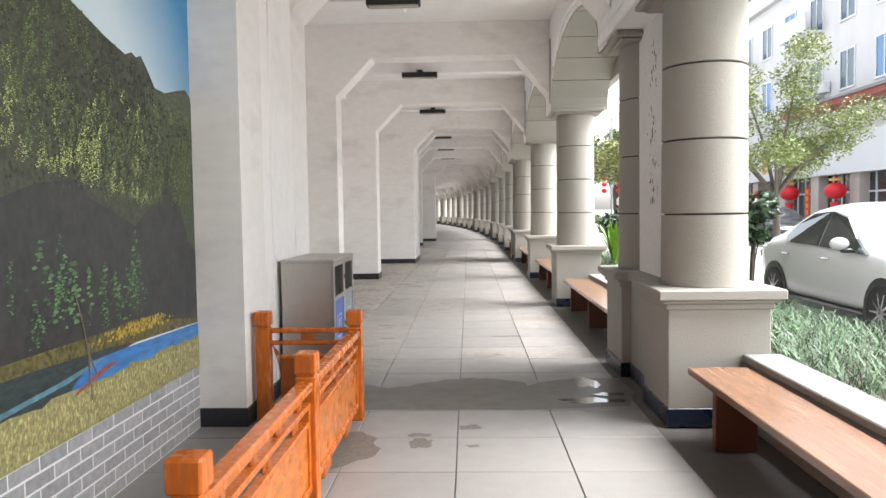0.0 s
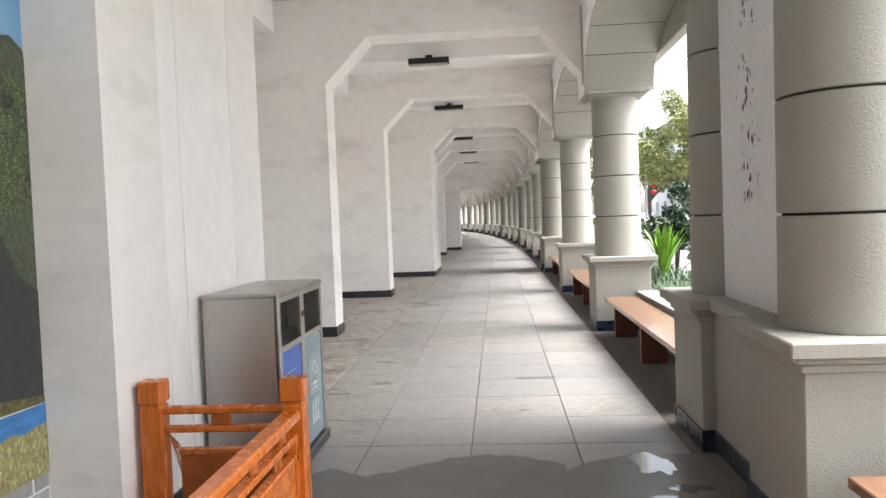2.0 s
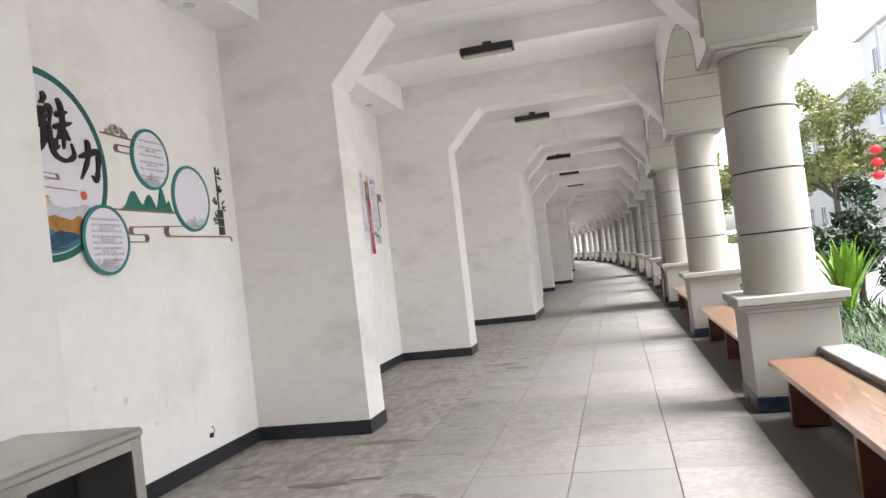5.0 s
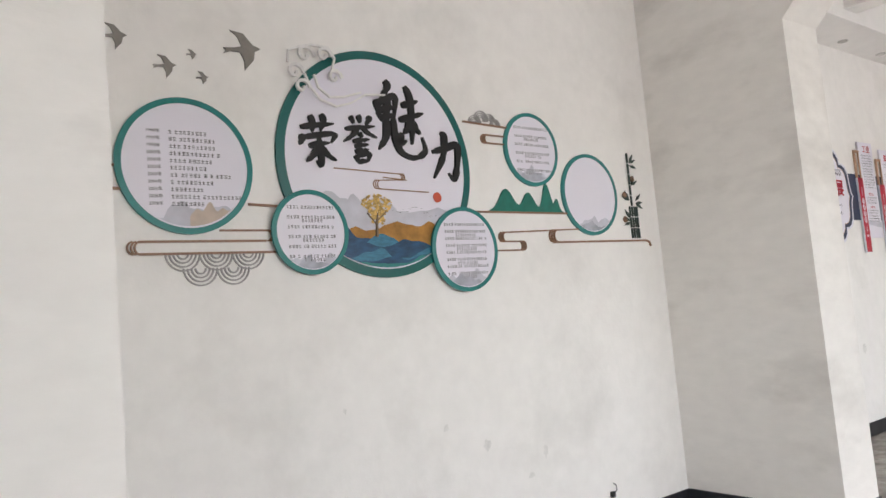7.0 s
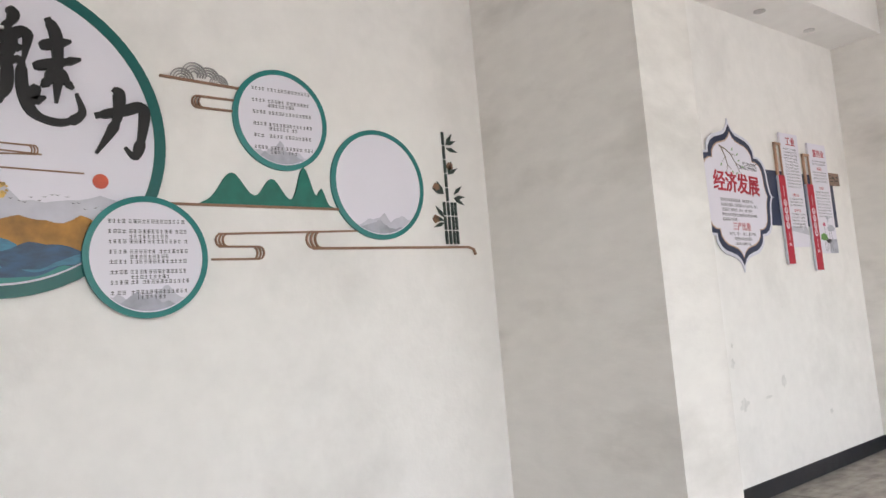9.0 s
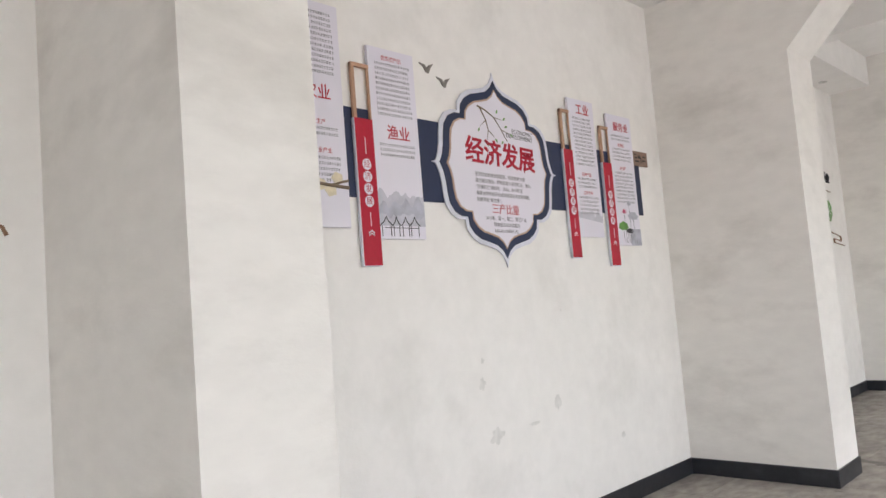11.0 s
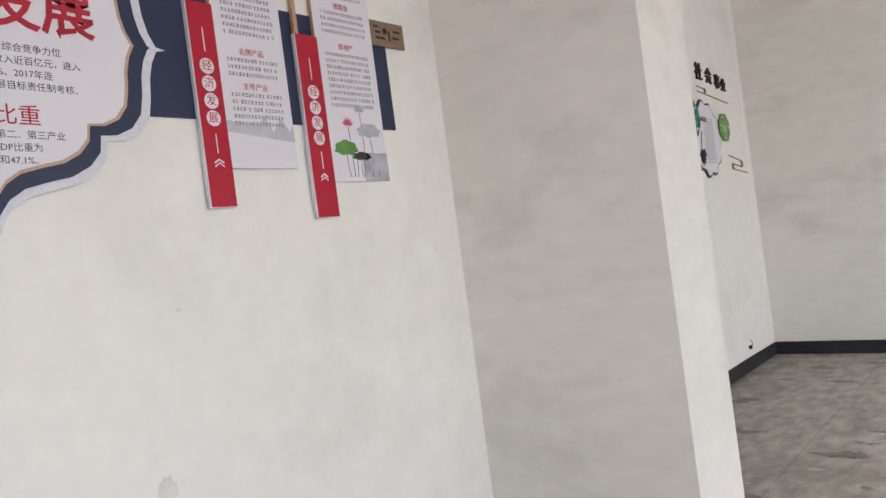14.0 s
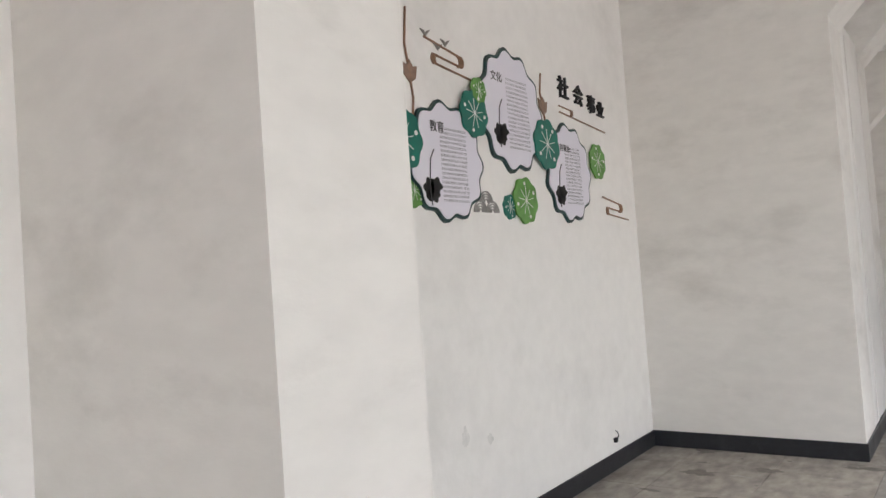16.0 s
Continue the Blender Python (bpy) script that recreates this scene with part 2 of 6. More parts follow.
BLOSSOM = material("print_blossom", (0.72, 0.64, 0.48), 0.5, grain=0.15, grain_size=30, bump=0.0)
PINK = material("print_pink", (0.58, 0.10, 0.20), 0.5, bump=0.0)
WALNUT = material("brown_ornament", (0.25, 0.16, 0.115), 0.5, grain=0.2, bump=0.0)
BAMBOO = material("bamboo_dark", (0.035, 0.055, 0.045), 0.5, grain=0.2, bump=0.0)

CARWHITE = material("car_white_paint", (0.46, 0.47, 0.48), 0.18, grain=0.01, bump=0.0)
CARBLACK = material("car_black_paint", (0.012, 0.013, 0.016), 0.15, grain=0.02, bump=0.0)
CARGLASS = material("car_glass", (0.018, 0.026, 0.025), 0.05, grain=0.0, bump=0.0, spec=0.8)
RUBBER = material("tyre_rubber", (0.018, 0.018, 0.018), 0.8, grain=0.1)
RIM = material("alloy_rim", (0.42, 0.42, 0.43), 0.3, 1.0, bump=0.0)
TRIMBLACK = material("black_trim", (0.015, 0.015, 0.016), 0.4, bump=0.0)
TAILRED = material("tail_lamp_red", (0.35, 0.01, 0.01), 0.15, bump=0.0)
GRASSBLADE = material("bed_grass", (0.062, 0.115, 0.050), 0.5, grain=0.2, grain_size=30, vary=0.55, island=True, bump=0.0)
LEAFDARK = material("dark_shrub_leaf", (0.04, 0.072, 0.038), 0.25, grain=0.3, grain_size=40, vary=0.5, island=True, bump=0.0)
LEAFBRIGHT = material("bright_fern_leaf", (0.16, 0.34, 0.02), 0.4, grain=0.3, grain_size=20, vary=0.4, island=True, bump=0.0)
TREELEAF = material("tree_leaf", (0.15, 0.185, 0.055), 0.5, grain=0.3, grain_size=6, vary=0.5, island=True, bump=0.0)
TREEYELLOW = material("yellowing_tree_leaf", (0.21, 0.225, 0.07), 0.5, grain=0.3, grain_size=6, vary=0.45, island=True, bump=0.0)
BARK = material("bark", (0.09, 0.075, 0.06), 0.9, grain=0.3, grain_size=20, bump=0.6, stretch=(3, 3, 0.6))
FACADE = material("white_facade", (0.50, 0.50, 0.50), 0.85, grain=0.05, grain_size=2, stain=0.4, stain_colour=(0.42, 0.41, 0.40, 1), stain_size=0.5, bump=0.1, stretch=(1, 1, 0.4))
SHOPWALL = material("shop_cladding", (0.42, 0.38, 0.34), 0.6, grain=0.1)
SIGNBAND = material("shop_fascia", (0.55, 0.56, 0.58), 0.5, grain=0.04)
GOLDSIGN = material("gold_letters", (0.60, 0.30, 0.04), 0.4, bump=0.0)
WINGLASS = material("window_glass", (0.06, 0.09, 0.12), 0.08, grain=0.1, grain_size=1, bump=0.0)
WINBLUE = material("blue_window_film", (0.05, 0.16, 0.35), 0.2, grain=0.1, bump=0.0)
WINFRAME = material("window_frame", (0.55, 0.56, 0.57), 0.5, bump=0.0)
SHOPGLASS = material("shop_glass", (0.035, 0.04, 0.045), 0.12, grain=0.3, grain_size=2, bump=0.0)
LANTERN = material("red_lantern", (0.55, 0.010, 0.018), 0.5, grain=0.1, bump=0.0)
COUPLET = material("red_paper", (0.60, 0.05, 0.03), 0.6, grain=0.2, grain_size=12, bump=0.0)
EAVE = material("red_eave", (0.25, 0.07, 0.05), 0.7, grain=0.2, bump=0.1)
EAVEGREY = material("grey_roof_tile", (0.20, 0.20, 0.21), 0.8, grain=0.2)
POLE = material("grey_pole", (0.35, 0.36, 0.37), 0.5, bump=0.05)
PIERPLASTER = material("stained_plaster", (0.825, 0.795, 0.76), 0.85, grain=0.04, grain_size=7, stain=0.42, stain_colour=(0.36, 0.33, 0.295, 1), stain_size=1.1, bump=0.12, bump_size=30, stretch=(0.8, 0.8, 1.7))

# ---- mesh helpers ----


def box(bm, x0, x1, y0, y1, z0, z1, bevel=0.0, seg=1):
    r = bmesh.ops.create_cube(bm, size=1)
    vs = r["verts"]
    for v in vs:
        v.co = Vector((x0 + (v.co.x + 0.5) * (x1 - x0), y0 + (v.co.y + 0.5) * (y1 - y0), z0 + (v.co.z + 0.5) * (z1 - z0)))
    if bevel:
        es = list({e for v in vs for e in v.link_edges})
        bmesh.ops.bevel(bm, geom=es, offset=bevel, segments=seg, affect="EDGES")
    return bm


def B(x0, x1, y0, y1, z0, z1, bevel=0.0, seg=1):
    return box(bmesh.new(), x0, x1, y0, y1, z0, z1, bevel, seg)


def cyl(bm, r0, r1, z0, z1, seg=24, at=(0, 0), bevel=0.0):
    m = pose(at[0], at[1], (z0 + z1) / 2)
    r = bmesh.ops.create_cone(bm, cap_ends=True, segments=seg, radius1=r0, radius2=r1, depth=z1 - z0, matrix=m)
    if bevel:
        es = [e for e in {e for v in r["verts"] for e in v.link_edges} if abs(e.verts[0].co.z - e.verts[1].co.z) < 1e-5]
        bmesh.ops.bevel(bm, geom=es, offset=bevel, segments=2, affect="EDGES")
    return bm


def prism(bm, pts, y0, y1, axes="xz"):
    """Extrudes a closed outline of two coordinates along the third axis."""
    def at(p, w):
        return (p[0], w, p[1]) if axes == "xz" else ((w, p[0], p[1]) if axes == "yz" else (p[0], p[1], w))
    a = [bm.verts.new(at(p, y0)) for p in pts]
    b = [bm.verts.new(at(p, y1)) for p in pts]
    bm.faces.new(a), bm.faces.new(b[::-1])
    for i in range(len(pts)):
        k = (i + 1) % len(pts)
        bm.faces.new((a[i], a[k], b[k], b[i]))
    bmesh.ops.recalc_face_normals(bm, faces=bm.faces[:])
    return bm


def tube(bm, pts, r, seg=6):
    """A round bar along points; r is one radius or one for each point."""
    rings = []
    for i, p in enumerate(pts):
        p = Vector(p)
        d = (Vector(pts[min(i + 1, len(pts) - 1)]) - Vector(pts[max(i - 1, 0)])).normalized()
        s = d.cross(Vector((0, 0, 1)) if abs(d.z) < 0.9 else Vector((1, 0, 0))).normalized()
        u = s.cross(d)
        rad = r[i] if isinstance(r, (list, tuple)) else r
        rings.append([bm.verts.new(p + (s * math.cos(a) + u * math.sin(a)) * rad) for a in [2 * math.pi * k / seg for k in range(seg)]])
    for a, b in zip(rings, rings[1:]):
        for k in range(seg):
            bm.faces.new((a[k], a[(k + 1) % seg], b[(k + 1) % seg], b[k]))
    bm.faces.new(rings[0][::-1]), bm.faces.new(rings[-1])
    return bm


def mesh(name, bm, mat, smooth=False):
    me = bpy.data.meshes.new(name)
    bmesh.ops.recalc_face_normals(bm, faces=bm.faces[:])
    bm.to_mesh(me)
    bm.free()
    for m in (mat if isinstance(mat, (list, tuple)) else [mat]):
        me.materials.append(m)
    if smooth:
        me.shade_smooth()
        me.set_sharp_from_angle(angle=radians(40))
    return me


def part(name, bm, mat, parent, label="", smooth=False, m=None):
    ob = new(name, bm if isinstance(bm, bpy.types.Mesh) else mesh(name, bm, mat, smooth))
    ob.parent = parent
    if m is not None:
        ob.matrix_basis = m
    return tagged(ob, label)


def thing(name, label, category, m=None, group="", kind=""):
    ob = new(name)
    ob.empty_display_size = 0.1
    if m is not None:
        ob.matrix_basis = m
    return tagged(ob, label, category, group, kind)


def structure(name, bm, mat, label="", m=None):
    ob = new(name, mesh(name, bm, mat))
    if m is not None:
        ob.matrix_basis = m
    return tagged(ob, label, "", "", "structure")


# ---- plan: a straight arcade that bends to one side further on ----
BEND, RADIUS, MODULE = 30.0, 430.0, 18.1


def along(s):
    """The arcade's local frame at the distance s: x across, y along."""
    if s <= BEND:
        return pose(0, s, 0)
    a = (s - BEND) / RADIUS
    return pose(-RADIUS * (1 - math.cos(a)), BEND + RADIUS * math.sin(a), 0, 0, 0, math.degrees(a))


WALL, CEILING = -3.27, 4.84
SINGLE, DOUBLE = -2.02, -1.51
OPEN = 1.62  # inner face of the wall over the arches


def frame_outline(front, low=3.63):
    return [(WALL - 0.3, 0), (front, 0), (front, low), (front + 0.62, 4.27), (1.03, 4.27), (OPEN - 0.01, 3.59), (OPEN - 0.01, CEILING + 0.1), (WALL - 0.3, CEILING + 0.1)]


def skirting(x0, x1, y0, y1, h=0.145):
    """A band round the foot of a pier."""
    return B(x0, x1 + 0.014, y0 - 0.014, y1 + 0.014, 0, h, 0.004)


def pier_single(s, depth):
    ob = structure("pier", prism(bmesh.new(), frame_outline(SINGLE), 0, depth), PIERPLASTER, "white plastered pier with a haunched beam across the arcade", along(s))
    part("baseboard", skirting(WALL - 0.1, SINGLE, 0, depth), SKIRT, ob, "black tile skirting")
    return ob


def pier_double(s):
    bm = prism(bmesh.new(), frame_outline(DOUBLE), 0, 0.62)
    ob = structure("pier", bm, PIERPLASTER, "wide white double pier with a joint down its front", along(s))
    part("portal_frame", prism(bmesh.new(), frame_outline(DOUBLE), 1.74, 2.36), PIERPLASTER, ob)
    bm = B(WALL - 0.3, DOUBLE - 0.004, 0.62, 0.905, 0, 3.76)
    box(bm, WALL - 0.3, DOUBLE - 0.004, 0.92, 1.74, 0, 3.76)
    box(bm, WALL - 0.3, OPEN - 0.02, 0.62, 1.74, 4.55, CEILING)
    part("infill", bm, PLASTER, ob)
    part("joint", B(WALL - 0.3, DOUBLE - 0.03, 0.904, 0.921, 0, 3.76), GROOVE, ob, "dark expansion joint")
    part("joint_cover", B(DOUBLE - 0.003, DOUBLE + 0.006, 0.87, 0.902, 0.15, 3.66, 0.002), PLASTER, ob)
    part("baseboard", skirting(WALL - 0.1, DOUBLE, 0, 2.36), SKIRT, ob, "black tile skirting")
    return ob


def bay(s0, s1, name, gap0, gap1):
    """Rear wall, ceiling and cross beam of one bay; cut in short pieces where the arcade bends."""
    m, n = along((s0 + s1) / 2), (s1 - s0) / 2
    w = structure(name, B(WALL - 0.25, WALL, -n - 0.15, n + 0.15, 0, CEILING + 0.1), PLASTER, "white plastered wall with scuffs and grey marks", m)
    part("baseboard", B(WALL, WALL + 0.014, -n, n, 0, 0.145, 0.004), SKIRT, w, "black tile skirting")
    part("soffit", B(WALL, WALL + 0.53, -n, n, 4.41, CEILING, 0.004), CEIL, w, "boxed plaster soffit")
    for y in (-1.42, -0.42, 0.58, 1.58):
        bm = cyl(bmesh.new(), 0.055, 0.055, 4.40, 4.412, 20, (WALL + 0.18, y))
        d = part("downlight", bm, CHROME, w, "small recessed downlight", True)
    structure("cross_beam", B(WALL + 0.53, OPEN + 0.03, -0.14, 0.14, 4.51, CEILING + 0.05, 0.01), CEIL, "white ceiling cross beam", m)
    structure("ceiling", B(WALL - 0.2, 2.8, -n - gap0, n + gap1, CEILING, CEILING + 0.15), CEIL, "white painted concrete ceiling", m)
    return w


CHROME = material("chrome", (0.6, 0.6, 0.6), 0.25, 1.0, grain=0.02, bump=0.0)

for k in range(-1, 7):
    o = k * MODULE
    if k >= 0:
        pier_double(4.68 + o)
    pier_single(11.77 + o, 0.50) if k >= 0 else None
    pier_single(17.20 + o, 0.57) if k >= 0 else None
    if k >= 0:
        bay(7.04 + o, 11.77 + o, "wall_bay_%d" % (3 * k + 1), 1.18, 0.25)
        bay(12.27 + o, 17.20 + o, "wall_bay_%d" % (3 * k + 2), 0.25, 0.285)
        bay(17.77 + o, 22.78 + o, "wall_bay_%d" % (3 * k + 3), 0.285, 1.18)

# behind the start of the walk, out of view: an added wall closes the arcade
structure("wall_mural", B(-2.17, -1.885, -9, 4.68, 0, CEILING + 0.1), PLASTER, "white plastered wall behind the printed mural")
structure("wall_south", B(-2.17, 2.9, -9.2, -9, 0, CEILING + 0.1), PLASTER, "plain white wall added out of view to close the arcade")
structure("ceiling_south", B(-2.17, 2.8, -9, 5.84, CEILING + 0.005, CEILING + 0.15), CEIL, "white painted concrete ceiling")
for s in (-6.3, -0.98):
    structure("cross_beam", prism(bmesh.new(), [(-1.9, 4.27), (1.03, 4.27), (OPEN - 0.01, 3.59), (OPEN - 0.01, CEILING), (-1.9, CEILING)], 0, 0.6), PLASTER, "white haunched ceiling beam", along(s))

# ---- columns and arches ----


def column(m, name="column"):
    """Pedestal with a moulded cap, a round shaft of drums and a flared impost. Base centre at m."""
    t = thing(name, "cream rendered round column on a square moulded pedestal", "column", m, "columns along the open side of the arcade")
    part("pedestal", B(-0.378, 0.378, -0.378, 0.378, 0.14, 0.885, 0.006), STONE, t)
    part("plinth", B(-0.388, 0.388, -0.388, 0.388, 0, 0.142, 0.006), BLUESKIRT, t, "navy tiled plinth")
    bm = bmesh.new()
    for a, z0, z1 in ((0.40, 0.885, 0.93), (0.43, 0.93, 0.96), (0.465, 0.96, 1.035)):
        box(bm, -a, a, -a, a, z0, z1 - 0.0005, 0.008)
    part("cap", bm, STONE, t)
    r = 0.318
    zs = (1.035, 1.59, 2.155, 2.72, 3.255)
    for i, (z0, z1) in enumerate(zip(zs, zs[1:])):
        k0, k1 = r * (1.03 - 0.03 * i / 3), r * (1.02 - 0.03 * i / 3)
        part("drum", cyl(bmesh.new(), k0, k1, z0 + (0.007 if i else 0), z1 - 0.007, 40, bevel=0.005), STONE, t, "", True)
    part("core", cyl(bmesh.new(), r - 0.02, r - 0.02, 1.0, 3.265, 32), GROOVE, t, "dark recessed joints", True)
    bm = bmesh.new()
    for a, z0, z1 in ((0.375, 3.25, 3.28), (0.44, 3.28, 3.335)):
        box(bm, -a, a, -a, a, z0, z1 - 0.0005, 0.012)
    part("impost", bm, STONE, t)
    return t


CX = 2.07
COLS = {"a": 5.0, "b": 6.68, "c": 12.02, "d": 17.42}
first = column(along(COLS["a"]) @ pose(CX, 0, 0))
stations = []
# k = -1 adds columns out of view behind the start, to shape the light
for k in range(-1, 7):
    for key in "abcd":
        s = COLS[key] + k * MODULE
        if s > -9:
            stations.append((s, key))
for s, key in stations:
    if not (abs(s - COLS["a"]) < 1e-6):
        copy_thing(first, along(s) @ pose(CX, 0, 0))

SPRING, RISE = 3.305, 0.90


def arch(s0, s1):
    """The wall over one opening; its underside is a low arch clad in blocks."""
    m, n = along((s0 + s1) / 2), (s1 - s0) / 2
    a = n - 0.42
    under = []
    for i in range(33):
        q = -math.pi / 2 + math.pi * i / 32
        c = max(0.0, math.cos(q)) ** 0.88
        under.append((a * math.copysign(abs(math.sin(q)) ** 0.95, q), SPRING + RISE * c))
    outline = [(-n, SPRING)] + under + [(n, SPRING), (n, CEILING + 0.12), (-n, CEILING + 0.12)]
    ob = structure("arch_wall", prism(bmesh.new(), outline, OPEN, 2.48, "yz"), CEIL, "white plastered wall over an arched opening", m)
    cuts = (0, 5, 9, 13, 19, 23, 27, 32)
    for i, j in zip(cuts, cuts[1:]):
        bm = bmesh.new()
        ring = []
        for (y, z) in under[i:j + 1]:
            ring.append([bm.verts.new(c) for c in ((OPEN - 0.008, y, z + 0.004), (2.55, y, z + 0.004), (2.55, y, z - 0.02), (OPEN - 0.008, y, z - 0.02))])
        for p, q in zip(ring, ring[1:]):
            for e in range(4):
                bm.faces.new((p[e], p[(e + 1) % 4], q[(e + 1) % 4], q[e]))
        bm.faces.new(ring[0]), bm.faces.new(ring[-1][::-1])
        part("cladding_block", bm, STONE, ob)
    for i in cuts[1:-1]:
        y, z = under[i]
        part("joint", B(OPEN - 0.012, 2.555, y - 0.005, y + 0.005, z - 0.024, z + 0.004), GROOVE, ob)
    part("fascia", B(2.56, 2.70, -n, n, 3.74, CEILING + 0.2, 0.01), STONE, ob, "cream outer fascia")
    part("conduit", B(OPEN - 0.03, OPEN - 0.002, n - 0.37, n - 0.33, 3.42, 4.5, 0.004), STEELGREY, ob, "thin grey cable duct")
    part("moulding", prism(bmesh.new(), [(y, z + 0.10) for y, z in under[6:27]] + [(y, z + 0.16) for y, z in under[6:27][::-1]], OPEN - 0.035, OPEN - 0.001, "yz"), CEIL, ob, "raised white arch moulding")
    return ob


STEELGREY = material("grey_duct", (0.45, 0.44, 0.43), 0.6)
for (s0, k0), (s1, k1) in zip(stations, stations[1:]):
    if k0 != "a":
        arch(s0, s1)

PEELCOL = material("peeling_paint", (0.72, 0.70, 0.68), 0.85, stain=0.3, stain_size=2.0, stain_colour=(0.4, 0.37, 0.33, 1))
for (s0, k0), (s1, k1) in zip(stations, stations[1:]):
    if k0 == "a":
        n = (s1 - s0) / 2
        w = structure("wall_infill", B(1.89, 2.26, -n, n, 0.98, CEILING + 0.1), PEELCOL, "white panel between twin columns with peeling paint", along((s0 + s1) / 2))
        part("low_wall", B(1.78, 2.33, -n + 0.379, n - 0.379, 0, 0.955, 0.004), STONE, w)
        part("plinth", B(1.77, 2.34, -n + 0.389, n - 0.389, 0, 0.142, 0.004), BLUESKIRT, w, "navy tiled plinth")
        part("cap", B(1.73, 2.38, -n + 0.466, n - 0.466, 0.957, 1.035, 0.01), STONE, w)
        bm = B(1.60, 2.54, -n - 0.38, n + 0.38, 3.336, 3.46, 0.01)
        box(bm, 1.61, 2.55, -n - 0.36, n + 0.36, 3.46, 3.60, 0.01)
        box(bm, 1.625, 2.56, -n - 0.34, n + 0.34, 3.60, CEILING + 0.1)
        part("lintel", bm, CEIL, w, "stepped white lintel")

# ---- ground, planting bed and street ----
structure("ground", B(-4000, 4000, -4000, 4000, -0.5, -0.09), PAVING, "pale concrete street and ground reaching the horizon")
structure("road", B(3.94, 14.6, -60, 220, -0.2, 0.22), ROADTOP, "pale worn concrete road beside the arcade")
# bare under the benches, where its dark colour stands in for shade and dirt
structure("floor_base", B(-3.6, 2.5, -9.2, 34, -0.3, -0.012), GROUT_AND_SHADE, "dark floor joints and a dark strip along the benches for dirt and shade")
for i in range(12):
    s = 34 + i * 9.0
    structure("floor_far", B(-3.6, 2.5, -4.6, 4.6, -0.3, -0.004), TILE, "grey stone floor of the arcade further on", along(s + 4.5) @ pose(0, 0, -0.001 * (i % 2)))
structure("soil", B(2.44, 3.82, -9, 130, -0.2, 0.43), SOIL, "dark soil of the planting bed")
structure("kerb", B(3.82, 3.94, -9, 130, -0.2, 0.37, 0.01), CONCRETE, "concrete kerb of the planting bed")


def planter_wall(s0, s1):
    m, n = along((s0 + s1) / 2), (s1 - s0) / 2 - 0.37
    ob = structure("planter_wall", B(2.28, 2.47, -n, n, 0, 0.49), CONCRETE, "low stained concrete planter wall behind a bench", m)
    k = max(2, int(round(2 * n / 1.2)))
    for i in range(k):
        a = -n + 2 * n * i / k
        part("coping", B(2.24, 2.52, a + 0.004, a + 2 * n / k - 0.004, 0.49, 0.548, 0.008), COPING, ob, "grey stone coping slab")


def bench(length, legs, m):
    t = thing("bench", "red-brown painted wooden bench with slab legs", "bench", m, "benches along the planter walls")
    part("seat", B(-0.22, 0.2, 0, length, 0.445, 0.495, 0.006), BENCHTOP, t, "worn glossy orange-brown seat plank")
    for y in legs:
        part("leg", B(-0.14, 0.14, y, y + 0.07, 0, 0.444, 0.005), BENCHLEG, t)
    part("rail", B(-0.03, 0.03, legs[0], legs[-1], 0.335, 0.44, 0.004), BENCHLEG, t)
    return t


for (s0, k0), (s1, k1) in zip(stations, stations[1:]):
    if k0 == "a":
        continue
    planter_wall(s0, s1)
    n = (s1 - s0) / 2
    L = 2 * n - 1.18
    mm = along((s0 + s1) / 2) @ pose(1.995, -L / 2, 0)
    bench(L, (0.28, L / 2 - 0.04, L - 0.36), mm)

# ---- floor tiles: the nearest are pieces of their own ----
TX, TY = 0.745, 0.715
tile_mesh = mesh("tile", B(-TX / 2 + 0.004, TX / 2 - 0.004, -TY / 2 + 0.004, TY / 2 - 0.004, -0.02, 0.0, 0.0025), TILE)
worn_mesh = mesh("tile", B(-TX / 2 + 0.0015, TX / 2 - 0.0015, -TY / 2 + 0.0015, TY / 2 - 0.0015, -0.02, 0.0, 0.0025), WORN)
half_worn_mesh = mesh("tile", B(-TX / 2 + 0.003, TX / 2 - 0.003, -TY / 2 + 0.003, TY / 2 - 0.003, -0.02, 0.0, 0.0025), HALFWORN)
floor_ob = tagged(new("floor"), "grey square stone tiles with stains and dark joints", "", "", "structure")
rest = bmesh.new()
random.seed(4)
for j in range(-14, 43):
    for i in range(-4, 3):
        x, y = -0.628 + TX / 2 + i * TX, 5.10 + TY / 2 + j * TY
        dz = random.uniform(-0.0015, 0.0)
        worn = i <= -2 and y > 7.0 or i <= -3
        if -5 <= j <= 36:
            half = not worn and y > 6.3 and (i == -1 or i == -2 or random.random() < (0.6 if y > 9.0 else 0.35))
            ob = new("tile", worn_mesh if worn else half_worn_mesh if half else tile_mesh)
            ob.parent = floor_ob
            ob.matrix_basis = pose(x, y, dz)
        else:
            box(rest, x - TX / 2 + 0.004, x + TX / 2 - 0.004, y - TY / 2 + 0.004, y + TY / 2 - 0.004, -0.02, dz)
far_tiles = part("tile_field", rest, TILE, floor_ob)
tagged(far_tiles, kind="stuff")


def blob(bm, cx, cy, rx, ry, z, seed, n=36, rough=0.25):
    """A flat irregular patch."""
    vs = []
    for i in range(n):
        a = 2 * math.pi * i / n
        k = 1 + rough * (noise.noise(Vector((math.cos(a) * 1.7 + seed, math.sin(a) * 1.7, seed * 0.37))) + 0.5 * noise.noise(Vector((math.cos(a) * 5 + seed, math.sin(a) * 5, 3.1))))
        vs.append(bm.verts.new((cx + rx * k * math.cos(a), cy + ry * k * math.sin(a), z)))
    bm.faces.new(vs)
    return bm


